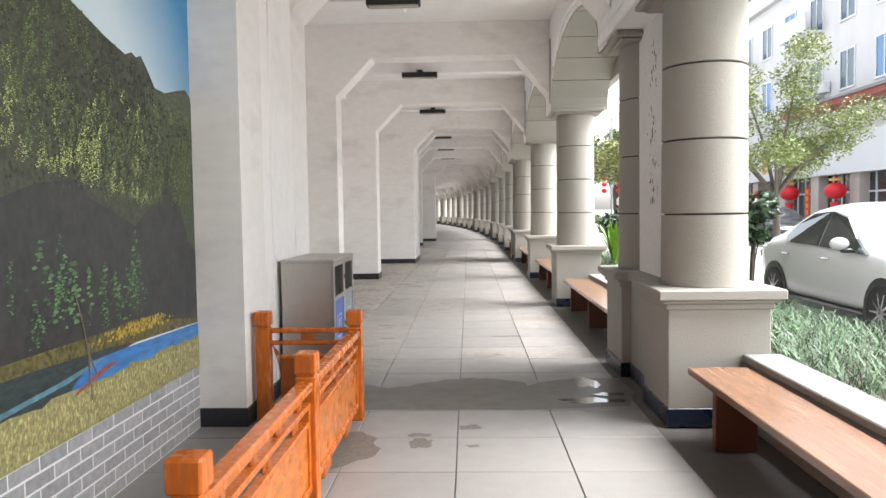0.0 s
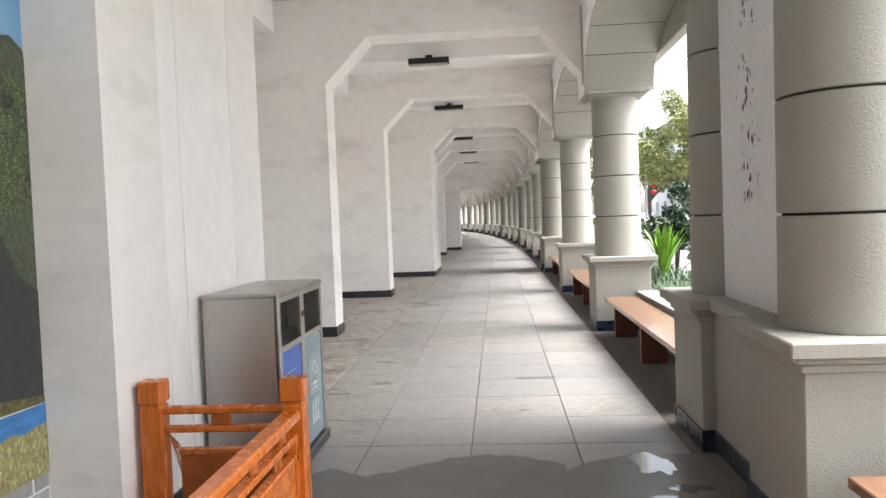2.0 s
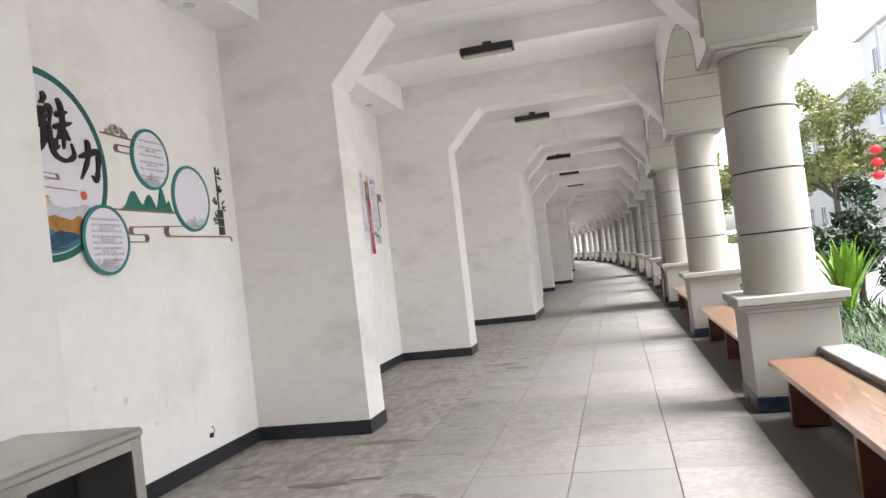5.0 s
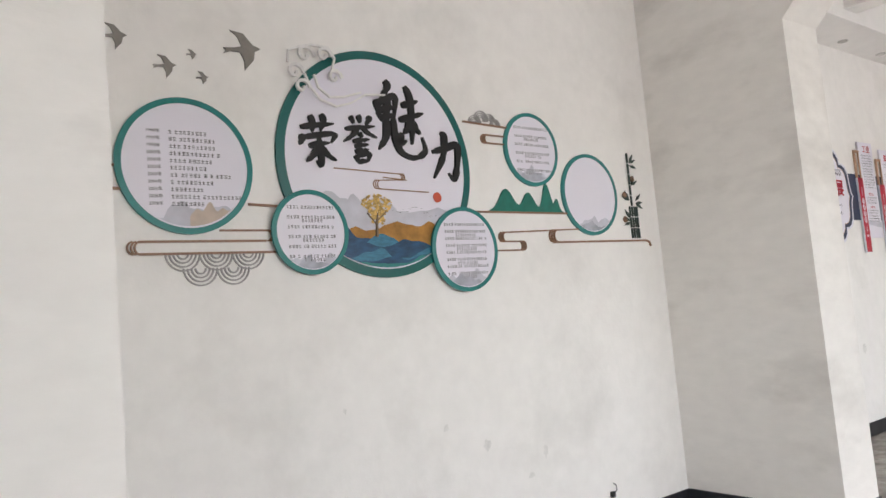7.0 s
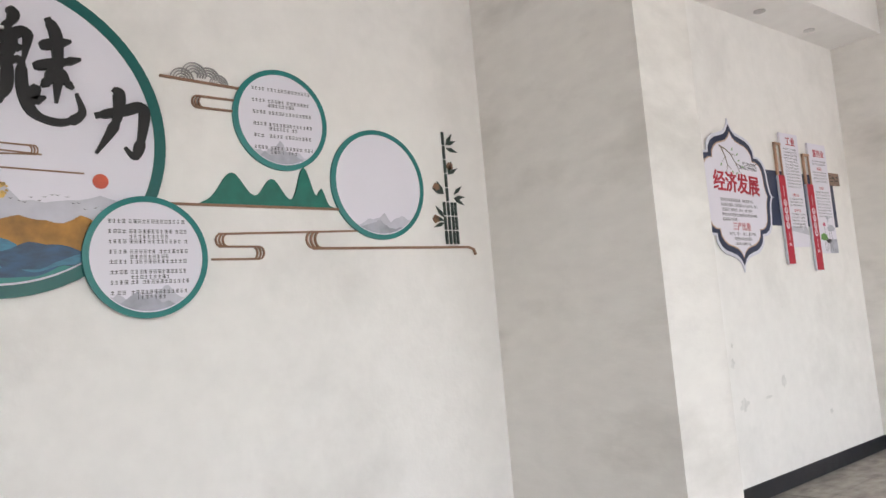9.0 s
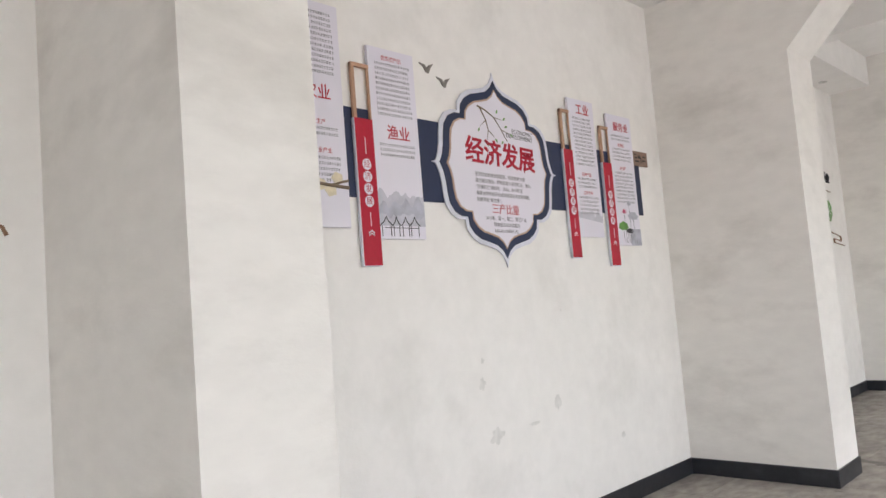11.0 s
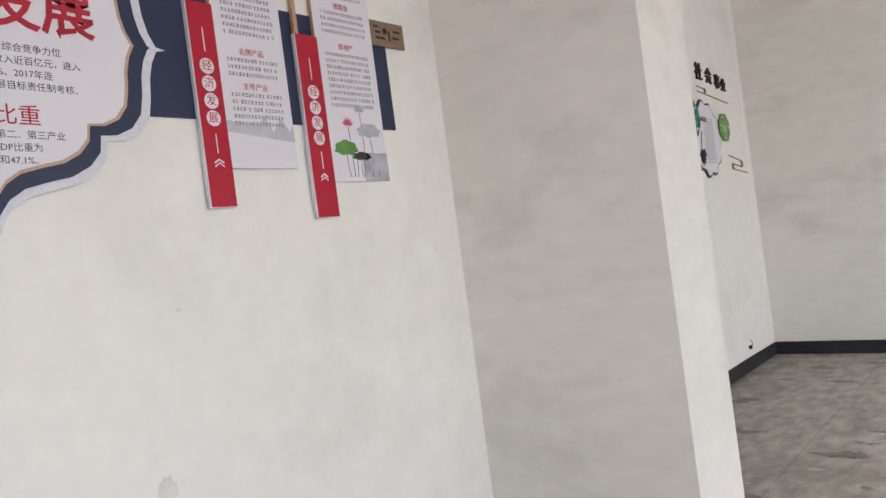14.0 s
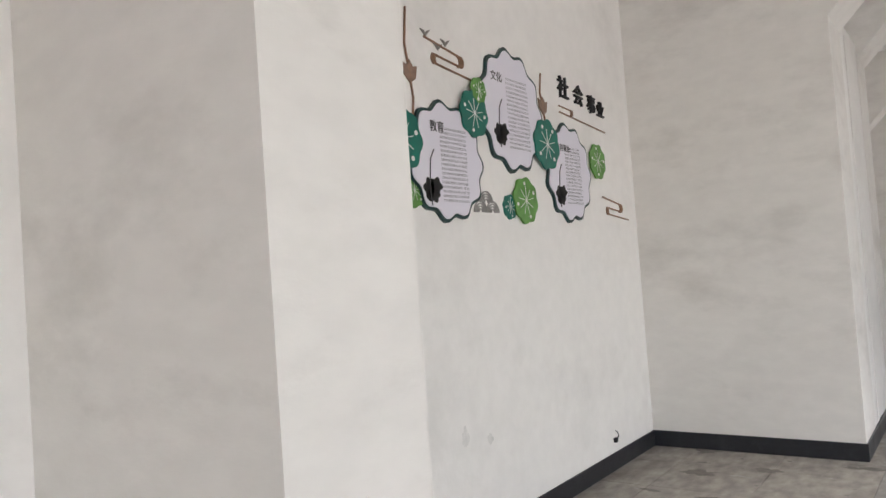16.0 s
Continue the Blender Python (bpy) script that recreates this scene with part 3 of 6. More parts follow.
rnd = random.Random(77)
for nm, mt, n, lb in (("floor_dirt", STAIN, 260, "scattered dark smudges on the worn floor"), ("floor_dust", DUST, 170, "scattered pale dried splashes on the worn floor")):
    bm = bmesh.new()
    for k in range(n):
        cx, cy = -0.85 - 2.3 * rnd.random() ** 1.3, rnd.uniform(7.0, 25.0)
        r = 0.012 + 0.15 * rnd.random() ** 4
        blob(bm, cx, cy, r * rnd.uniform(0.7, 2.2), r * rnd.uniform(0.3, 1.0), 0.002 + 0.0008 * rnd.random() + (0.001 if mt is DUST else 0), rnd.uniform(0, 90), 22, 0.9)
    tagged(new(nm, mesh(nm, bm, mt)), lb, "dirt", "", "stuff")
bm = bmesh.new()
wet_edge = [(-0.70, 5.13), (0.85, 5.13), (1.54, 5.23), (1.68, 5.70), (1.65, 6.22), (1.28, 6.30), (0.87, 6.09), (0.74, 5.94)]
for i in range(14):
    q = i / 13
    wet_edge.append((0.744 - 1.118 * q, 5.935 + 0.355 * math.sin(math.pi * min(1, q * 0.85 + 0.12)) + 0.02 * math.sin(i * 2.3)))
wet_edge += [(-0.45, 5.96), (-0.55, 5.88), (-0.80, 6.06), (-0.96, 5.90), (-0.85, 5.49)]
bm.faces.new([bm.verts.new((x, y, 0.0025)) for x, y in wet_edge])
tagged(new("wet_patch", mesh("wet_patch", bm, WET)), "dark damp patch drying on the floor tiles", "wet patch")
for cx, cy, rx, ry in ((1.31, 6.06, 0.11, 0.2), (1.26, 5.40, 0.24, 0.09), (1.44, 5.61, 0.12, 0.06)):
    tagged(new("puddle", mesh("puddle", blob(bmesh.new(), cx, cy, rx, ry, 0.0045, cx * 9, rough=0.5), WATER)), "small shallow puddle of water on the floor", "puddle", "puddles by the twin columns")
for cx, cy, rx, ry in ((-0.15, 4.25, 0.09, 0.1), (-0.17, 4.44, 0.1, 0.04), (0.21, 4.63, 0.09, 0.06), (0.23, 4.18, 0.05, 0.03), (0.53, 7.47, 0.05, 0.03), (0.69, 8.72, 0.22, 0.05), (-0.75, 4.13, 0.25, 0.35)):
    tagged(new("floor_stain", mesh("floor_stain", blob(bmesh.new(), cx, cy, rx, ry, 0.0022, cx * 7 + cy, rough=0.6), STAIN)), "dark dried stain on a floor tile", "stain", "stains on the floor")
tagged(new("wet_patch", mesh("wet_patch", blob(bmesh.new(), 0.5, 23.8, 0.9, 0.55, 0.0025, 3.3, rough=0.5), WET)), "dark damp patch across the floor further on", "wet patch")

# ---- ceiling lamps ----


def ceiling_light(m):
    t = thing("ceiling_light", "flat dark-framed strip lamp, switched off, on the cross beam", "ceiling lamp", m, "strip lamps along the ceiling")
    part("housing", B(-0.36, 0.36, -0.10, 0.10, 0.03, 0.13, 0.006), BLACK, t)
    part("diffuser", B(-0.33, 0.33, -0.075, 0.075, 0.012, 0.032, 0.006), DIFFUSER, t, "grey-beige diffuser")
    part("bracket", B(-0.06, 0.06, 0.02, 0.10, 0.13, 0.20), BLACK, t)
    return t


def gusset(m):
    bm = prism(bmesh.new(), [(-0.16, 0.0), (0.16, 0.0), (0.02, -0.16), (-0.02, -0.16)], 0, 0.24)
    return tagged(new("beam_gusset", mesh("beam_gusset", bm, CEIL)), "small white wedge under the cross beam", "", "", "structure")


lamp = None
for k in range(0, 7):
    for mid in (9.405, 14.735, 20.275):
        m = along(mid + k * MODULE) @ pose(-0.755, -0.27, 4.37)
        if lamp is None:
            lamp = ceiling_light(m)
        else:
            copy_thing(lamp, m)
        g = gusset(None)
        g.matrix_basis = along(mid + k * MODULE) @ pose(-0.68, 0.142, 4.64)

# ---- mural with printed bricks ----
MU = Matrix(((0, 0, 1, -1.885), (1, 0, 0, -0.08), (0, 1.047, 0, 0), (0, 0, 0, 1)))
mural = thing("wall_print", "large printed landscape of a forested valley and river above grey bricks", "mural", MU)


def sheet(pts, d0, d1):
    return prism(bmesh.new(), pts, d0, d1, "xy")


U0, U1 = -3.0, 4.755
part("sky", sheet([(U0, 2.2), (U1, 2.2), (U1, 4.55), (U0, 4.55)], 0.001, 0.004), SKYPRINT, mural, "pale to deep blue printed sky")
part("far_hill", sheet([(U0, 0.9), (U1, 0.9), (U1, 2.40), (4.66, 2.45), (4.5, 2.42), (4.28, 2.37), (4.12, 2.38), (4.02, 2.47), (3.92, 2.545), (3.85, 2.52), (3.79, 2.54), (3.7, 2.51), (3.45, 2.56), (3.08, 2.66), (2.8, 2.85), (2.4, 3.15), (1.6, 3.7), (U0, 4.5)], 0.0045, 0.006), HILL, mural, "dark green forested slope")
part("right_hill", sheet([(3.95, 2.38), (4.2, 2.36), (4.66, 2.42), (U1, 2.37), (U1, 1.1), (4.6, 1.35), (4.4, 1.75), (3.95, 2.2)], 0.0065, 0.008), HILLB, mural, "green slope")
part("shadow_valley", sheet([(U0, 1.5), (2.3, 1.62), (2.7, 1.72), (3.05, 1.76), (3.2, 1.66), (3.5, 1.58), (3.75, 1.5), (4.0, 1.62), (4.25, 1.74), (4.45, 1.66), (4.62, 1.38), (U1, 1.30), (U1, 0.8), (U0, 0.86)], 0.0085, 0.010), VALLEY, mural, "shadowed dark valley floor")
part("far_bank", sheet([(U0, 0.9), (2.6, 0.93), (3.3, 0.93), (3.7, 0.945), (4.2, 0.88), (U1, 0.81), (U1, 0.78), (3.3, 0.82), (U0, 0.82)], 0.0105, 0.012), BANK, mural, "brown and golden river bank")
part("river", sheet([(3.15, 0.80), (3.6, 0.80), (4.0, 0.79), (U1, 0.775), (U1, 0.64), (2.9, 0.66), (2.95, 0.71)], 0.0125, 0.014), RIVER, mural, "blue river")
part("dark_water", sheet([(U0, 0.86), (2.58, 0.86), (3.4, 0.835), (3.7, 0.81), (3.2, 0.77), (2.9, 0.64), (U0, 0.64)], 0.0122, 0.0133), DARKWATER, mural, "dark teal water")
part("pale_ripple", sheet([(2.3, 0.70), (2.9, 0.735), (3.3, 0.79), (3.28, 0.80), (2.8, 0.755), (2.3, 0.725)], 0.0134, 0.0142), RIPPLE, mural, "pale ripple on the water")
edge_pts = [(U0, 0.47), (U1, 0.455)]
q = []
random.seed(8)
for i in range(90):
    u = U1 - (U1 - U0) * i / 89
    q.append((u, 0.685 + 0.03 * noise.noise(Vector((u * 4, 0, 0))) + random.uniform(-0.006, 0.014)))
part("grass_bank", sheet(edge_pts + q, 0.0145, 0.016), GRASSPRINT, mural, "yellow-green printed grass")


def specks(n, area, size, tall, seed, depth):
    """Small pointed leaf-like marks, as grass or bushes of the print."""
    rnd = random.Random(seed)
    v, f = [], []
    for _ in range(n):
        c = area(rnd)
        if c is not None:
            mark(v, f, rnd, c[0], c[1], size * rnd.uniform(0.4, 1.3), size * tall * rnd.uniform(0.5, 1.5), depth)
    me = bpy.data.meshes.new("marks")
    me.from_pydata(v, [], f)
    return me


def mark(v, f, rnd, u, w, a, h, depth):
    k, lean = len(v), rnd.uniform(-0.5, 0.5) * a
    v += [(u - a, w, depth), (u - a * 0.5, w - h * 0.3, depth), (u + a * 0.7, w - h * 0.2, depth), (u + a, w + h * 0.25, depth), (u + lean, w + h * 0.8, depth + 0.0006), (u - a * 0.8, w + h * 0.4, depth)]
    f.append(tuple(range(k, k + 6)))


def conifers(n, area, height, seed, depth):
    """Printed trees: each a ragged cone of short strokes, fuller on the sunny side."""
    rnd = random.Random(seed)
    v, f = [], []
    for _ in range(n):
        c = area(rnd)
        if c is None:
            continue
        h = height * rnd.uniform(0.45, 1.35)
        fat = rnd.uniform(0.45, 0.85)
        for j in range(11):
            q = (j + rnd.random()) / 11
            half = h * fat * (1 - q) ** 0.8
            mark(v, f, rnd, c[0] + rnd.uniform(-1.0, 0.45) * half, c[1] + q * h, h * rnd.uniform(0.06, 0.15), h * rnd.uniform(0.04, 0.10), depth + 0.001 * rnd.random())
    me = bpy.data.meshes.new("marks")
    me.from_pydata(v, [], f)
    return me


def ridge(u):
    return 2.66 + (3.08 - u) * 0.75 if u < 3.08 else 2.66 - (u - 3.08) * 0.19 - (0.10 if u > 4.08 else 0)


def slope(rnd):
    u = rnd.uniform(0.8, 4.74)
    w = rnd.uniform(1.62, ridge(u) - 0.06)
    if noise.noise(Vector((u * 2.2, w * 2.6, 1.5))) + 0.35 * noise.noise(Vector((u * 6, w * 6, 0))) < -0.02:
        return None
    return u, w


def lit(rnd):
    u = rnd.uniform(1.2, 4.0)
    w = 1.86 - 0.14 * (u - 2.6) + abs(rnd.gauss(0, 0.28)) - 0.06
    return (u, w) if w < ridge(u) - 0.1 and noise.noise(Vector((u * 3.5, w * 3.5, 7))) + 0.5 * noise.noise(Vector((u * 11, w * 9, 2))) > 0.02 + 0.5 * (w - 1.75) else None


def low(rnd):
    u = rnd.uniform(1.2, 4.6)
    w = rnd.gauss(1.12 if u < 3.1 else 1.05, 0.11)
    k = 0.05 if u < 3.1 else 0.32
    return (u, max(w, 0.95)) if noise.noise(Vector((u * 6, w * 1.5, 2))) > k else None


def bankarea(rnd):
    u = rnd.uniform(0.5, 4.74)
    return u, rnd.uniform(0.475, 0.66)


def goldarea(rnd):
    u = rnd.gauss(3.75, 0.22)
    return u, rnd.uniform(0.86, 0.93)


def darkarea(rnd):
    u = rnd.uniform(0.8, 4.74)
    w = rnd.uniform(1.7, ridge(u) - 0.04)
    return u, w


for nm, me, mt, lb in (("dark_forest_marks", specks(4200, darkarea, 0.011, 1.3, 1, 0.0102), PRINTDARK, "dark printed firs"), ("tree_marks", conifers(2500, slope, 0.062, 2, 0.0112), PRINTGREEN, "green printed trees"),
                       ("sunlit_tree_marks", conifers(1000, lit, 0.068, 3, 0.0126), PRINTLIGHT, "sunlit yellow-green printed trees"), ("low_tree_marks", conifers(170, low, 0.19, 5, 0.0122), PRINTLOW, "green printed trees by the water"),
                       ("grass_marks", specks(3200, bankarea, 0.006, 4.0, 6, 0.0165), PRINTSTRAW, "straw-coloured printed grass"), ("golden_bush_marks", specks(260, goldarea, 0.012, 1.6, 7, 0.0145), PRINTGOLD, "golden printed bushes")):
    me.materials.append(mt)
    tagged(part(nm, me, None, mural, lb), kind="stuff")
bm = bmesh.new()
tube(bm, [(3.0, 1.18, 0.017), (3.07, 1.0, 0.017), (3.12, 0.84, 0.017), (3.2, 0.72, 0.017)], 0.0035, 5)
tube(bm, [(3.115, 0.90, 0.018), (3.12, 0.75, 0.018), (3.135, 0.60, 0.018)], 0.006, 5)
part("mooring_pole", bm, PRINTPOLE, mural, "printed wooden pole")
part("boat", sheet([(2.95, 0.655), (3.3, 0.72), (3.42, 0.74), (3.44, 0.75), (3.3, 0.75), (3.0, 0.68)], 0.0168, 0.0185), PRINTRED, mural, "small printed red boat")

brick_mesh = mesh("brick", prism(bmesh.new(), [(-0.1175, -0.0318), (0.1175, -0.0318), (0.1175, 0.0318), (-0.1175, 0.0318)], 0.0, 0.0025, "xy"), BRICK)
half_mesh = mesh("brick", prism(bmesh.new(), [(-0.056, -0.0318), (0.056, -0.0318), (0.056, 0.0318), (-0.056, 0.0318)], 0.0, 0.0025, "xy"), BRICK)
dado = part("brick_dado", sheet([(U0, 0.0), (U1, 0.0), (U1, 0.47), (U0, 0.48)], 0.001, 0.012), MORTAR, mural, "white-jointed grey brick print")
for r in range(6):
    for c in range(24):
        u = U1 - 0.128 - c * 0.25 - (0.125 if r % 2 else 0.0)
        if u > U1 - 0.13 and r % 2 == 0 or u < U1 - 0.13:
            ob = new("brick", brick_mesh)
            ob.parent = dado
            ob.matrix_basis = pose(u, 0.040 + r * 0.0765, 0.0118)
    if r % 2:
        ob = new("brick", half_mesh)
        ob.parent = dado
        ob.matrix_basis = pose(U1 - 0.062, 0.040 + r * 0.0765, 0.0118)

# ---- orange wooden fence ----
FX = -0.69


def fence_post(fence, x, y, h=0.83):
    p = part("post", B(x - 0.055, x + 0.055, y - 0.055, y + 0.055, 0, h - 0.125, 0.006), ORANGE, fence)
    bm = B(x - 0.045, x + 0.045, y - 0.045, y + 0.045, h - 0.126, h - 0.11)
    box(bm, x - 0.06, x + 0.06, y - 0.06, y + 0.06, h - 0.11, h, 0.008)
    part("post_cap", bm, ORANGE, p)


def fence_panel(fence, a, b, along_y=True, at=FX, other=0.0):
    """Rails, a row of small carved blocks and a framed panel between two posts."""
    def bx(p, q, w, z0, z1, bev=0.004):
        return B(at - w, at + w, p, q, z0, z1, bev) if along_y else B(p, q, at - w, at + w, z0, z1, bev)
    L = b - a
    part("top_rail", bx(a, b, 0.045, 0.635, 0.685, 0.01), ORANGE, fence)
    part("second_rail", bx(a, b, 0.028, 0.545, 0.575), ORANGE, fence)
    for i in range(4):
        c = a + L * (i + 0.5) / 4
        part("carved_block", bx(c - 0.035, c + 0.035, 0.018, 0.575, 0.635, 0.012), ORANGEDARK, fence)
    n = 3
    for i in range(n):
        c = a + L * (i + 0.5) / n
        part("carved_bracket", bx(c - 0.05, c - 0.02, 0.012, 0.48, 0.545, 0.01), ORANGEDARK, fence)
        part("carved_bracket", bx(c + 0.02, c + 0.05, 0.012, 0.48, 0.545, 0.01), ORANGEDARK, fence)
    part("panel_rail", bx(a, b, 0.026, 0.45, 0.48), ORANGE, fence)
    part("panel", bx(a + 0.03, b - 0.03, 0.011, 0.13, 0.45, 0.003), ORANGEPANEL, fence, "carved orange-brown panel")
    for c in (a + 0.015, b - 0.015):
        part("panel_stile", bx(c - 0.018, c + 0.018, 0.026, 0.10, 0.545), ORANGE, fence)
    part("bottom_rail", bx(a, b, 0.028, 0.10, 0.14), ORANGE, fence)
    for i in range(2):
        c = a + L * (0.25 + 0.5 * i)
        part("foot_block", bx(c - 0.12, c + 0.12, 0.016, 0.02, 0.10, 0.012), ORANGEDARK, fence)


fence = thing("wooden_fence", "orange varnished wooden balustrade with carved panels standing on the floor", "fence", Matrix.Diagonal((1, 1, 1.047, 1)))
POSTS = (-2.07, -0.335, 1.40, 3.135, 4.87)
for y in POSTS:
    fence_post(fence, FX, y)
for a, b in zip(POSTS, POSTS[1:]):
    fence_panel(fence, a + 0.055, b - 0.055)
fence_post(fence, -1.42, 4.87)
part("top_rail", B(-1.365, FX - 0.055, 4.84, 4.90, 0.665, 0.70, 0.008), ORANGE, fence)
part("second_rail", B(-1.365, FX - 0.055, 4.845, 4.895, 0.575, 0.605, 0.006), ORANGE, fence)
part("carved_block", B(-1.12, -1.02, 4.855, 4.885, 0.605, 0.665, 0.006), ORANGEDARK, fence)
part("panel", B(-1.29, FX - 0.055, 4.858, 4.882, 0.1, 0.47, 0.004), ORANGEDARK, fence, "dark orange inset panel")
part("panel_rail", B(-1.29, FX - 0.055, 4.845, 4.895, 0.47, 0.495, 0.004), ORANGE, fence)
part("bottom_rail", B(-1.365, FX - 0.055, 4.845, 4.895, 0.08, 0.12, 0.004), ORANGE, fence)
bm = bmesh.new()
for k in range(10):
    a = k * 0.7
    tube(bm, [(-1.35 + 0.010 * k, 4.87, 0.57 - 0.017 * k), (-1.335 + 0.012 * k, 4.87 + 0.012 * math.sin(a), 0.545 - 0.012 * k), (-1.33 + 0.004 * k, 4.87, 0.51 - 0.015 * k)], 0.006, 5)
part("fretwork", bm, ORANGEDARK, fence, "small carved corner fret")

# ---- steel litter bin ----
bin_ = thing("litter_bin", "brushed steel double litter bin with blue and grey doors", "litter bin", pose(-1.235, 6.215, 0) @ Matrix.Diagonal((1.11, 1, 1.047, 1)))
part("base", B(-0.235, 0.235, -0.57, 0.57, 0, 0.075, 0.008), BINBASE, bin_, "dark steel plinth")
bm = B(-0.215, 0.205, -0.55, -0.535, 0.075, 1.14, 0.003)
box(bm, -0.215, 0.205, 0.535, 0.55, 0.075, 1.14, 0.003)
box(bm, -0.215, -0.20, -0.535, 0.535, 0.075, 1.14)
box(bm, -0.2, 0.19, -0.535, 0.535, 0.80, 0.815)
part("body", bm, STEEL, bin_)
part("top", B(-0.222, 0.222, -0.557, 0.557, 1.135, 1.165, 0.008), STEEL, bin_, "smooth steel lid")
part("inner_box", B(-0.19, -0.02, -0.53, 0.53, 0.82, 1.13), BLACK, bin_, "dark inside")
bm = bmesh.new()
for a, b in ((-0.55, -0.50), (0.50, 0.55), (-0.05, 0.05)):
    box(bm, 0.19, 0.215, a, b, 0.075, 1.135, 0.003)
box(bm, 0.19, 0.2145, -0.5, 0.5, 1.10, 1.135, 0.003)
box(bm, 0.19, 0.2145, -0.5, 0.5, 0.80, 0.84, 0.003)
part("front_frame", bm, STEEL, bin_)
for a, b, mt, lb in ((-0.495, -0.055, BINBLUE, "blue recycling door"), (0.055, 0.495, BINGREY, "grey-green waste door")):
    d = part("door", B(0.185, 0.208, a, b, 0.085, 0.795, 0.004), mt, bin_, lb)
    c = (a + b) / 2
    bm = bmesh.new()

    def bar(y0, y1, z0, z1):
        box(bm, 0.2075, 0.2105, y0, y1, z0, z1)
    bar(c - 0.11, c + 0.11, 0.655, 0.66), bar(c - 0.11, c + 0.11, 0.40, 0.405), bar(c - 0.11, c - 0.105, 0.40, 0.66), bar(c + 0.105, c + 0.11, 0.40, 0.66)
    for e in range(3):
        p0, p1 = math.pi / 2 + e * 2.094, math.pi / 2 + (e + 1) * 2.094
        tube(bm, [(0.2095, c + 0.055 * math.cos(p0 + 0.25), 0.57 + 0.055 * math.sin(p0 + 0.25)), (0.2095, c + 0.055 * math.cos(p1 - 0.25), 0.57 + 0.055 * math.sin(p1 - 0.25))], 0.007, 5)
    bar(c - 0.06, c + 0.06, 0.455, 0.475), bar(c - 0.075, c + 0.075, 0.425, 0.438)
    for r in range(2):
        for e in range(3):
            bar(c - 0.10 + e * 0.07, c - 0.045 + e * 0.07, 0.20 + r * 0.085, 0.205 + r * 0.085)
            bar(c - 0.10 + e * 0.07, c - 0.045 + e * 0.07, 0.26 + r * 0.085, 0.265 + r * 0.085)
            bar(c - 0.085 + e * 0.07, c - 0.06 + e * 0.07, 0.21 + r * 0.085, 0.255 + r * 0.085)
    part("pictogram", bm, WHITEPRINT, d, "white printed sorting symbols")
    part("latch", B(0.208, 0.225, (b - 0.03) if a < 0 else a + 0.01, (b - 0.01) if a < 0 else a + 0.03, 0.42, 0.47, 0.003), CHROME, d, "small chrome latch")
for z in (0.55, 0.98):
    bm = bmesh.new()
    bmesh.ops.create_cone(bm, cap_ends=True, segments=16, radius1=0.022, radius2=0.022, depth=0.006, matrix=pose(0.2165, 0, z, 0, 90, 0))
    part("keyhole", bm, BLACK, bin_, "dark round hole", True)

# ---- peeling paint on the infill panels ----
random.seed(11)
bm = bmesh.new()
for i in range(80):
    c, h = random.gauss(0.02, 0.09), random.choice((random.uniform(1.6, 2.0), random.uniform(2.0, 2.5), random.uniform(2.6, 3.0)))
    r = random.choice((0.005, 0.008, 0.012, 0.018))
    bm.faces.new([bm.verts.new((1.8875, 5.84 + c + r * random.uniform(0.4, 1.3) * math.cos(k * 1.05), 1.045 * h + 1.8 * r * random.uniform(0.4, 1.3) * math.sin(k * 1.05))) for k in range(6)])
tagged(new("peeled_paint", mesh("peeled_paint", bm, PEELDARK)), "dark chips where white paint has peeled off", "peeled paint", "", "stuff")

# ---- wall signs ----
SIGN_M = Matrix(((0, 0, 1, WALL), (1, 0, 0, 0), (0, 1, 0, 0), (0, 0, 0, 1)))

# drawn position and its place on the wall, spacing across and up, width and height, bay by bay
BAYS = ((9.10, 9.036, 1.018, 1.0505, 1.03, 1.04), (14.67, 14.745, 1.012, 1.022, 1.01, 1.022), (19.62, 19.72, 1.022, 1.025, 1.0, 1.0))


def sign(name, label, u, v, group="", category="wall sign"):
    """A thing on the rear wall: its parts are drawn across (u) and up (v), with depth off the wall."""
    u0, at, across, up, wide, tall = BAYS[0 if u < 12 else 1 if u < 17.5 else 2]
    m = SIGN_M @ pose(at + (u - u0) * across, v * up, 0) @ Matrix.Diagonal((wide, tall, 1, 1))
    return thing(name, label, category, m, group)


def flat(pts, d0, d1):
    return prism(bmesh.new(), pts, d0, d1, "xy")


def ring_pts(r, n=56, cx=0.0, cy=0.0, ry=None):
    return [(cx + r * math.cos(2 * math.pi * i / n), cy + (ry or r) * math.sin(2 * math.pi * i / n)) for i in range(n)]


def rect(u0, v0, u1, v1):
    return [(u0, v0), (u1, v0), (u1, v1), (u0, v1)]


def lettering(body, size, depth=0.002, bold=0.0, spacing=1.0, align="CENTER", line=1.0):
    """A mesh of words in the built-in font, lying in the u-v plane."""
    c = bpy.data.curves.new("words", "FONT")
    c.body, c.size, c.extrude, c.align_x, c.align_y = body, size, depth / 2, align, "CENTER"
    c.offset, c.space_character, c.space_line, c.resolution_u = bold, spacing, line, 2
    ob = new("words", c)
    bpy.context.view_layer.update()
    me = bpy.data.meshes.new_from_object(ob.evaluated_get(bpy.context.evaluated_depsgraph_get()))
    bpy.data.objects.remove(ob)
    return me


def words(parent, body, size, u, v, d, mat, depth=0.002, bold=0.0, name="lettering", turn=0, label="", **kw):
    me = lettering(body, size, depth, bold, **kw)
    me.materials.clear()
    me.materials.append(mat)
    return part(name, me, None, parent, label, m=pose(u, v, d + depth / 2, 0, 0, turn))


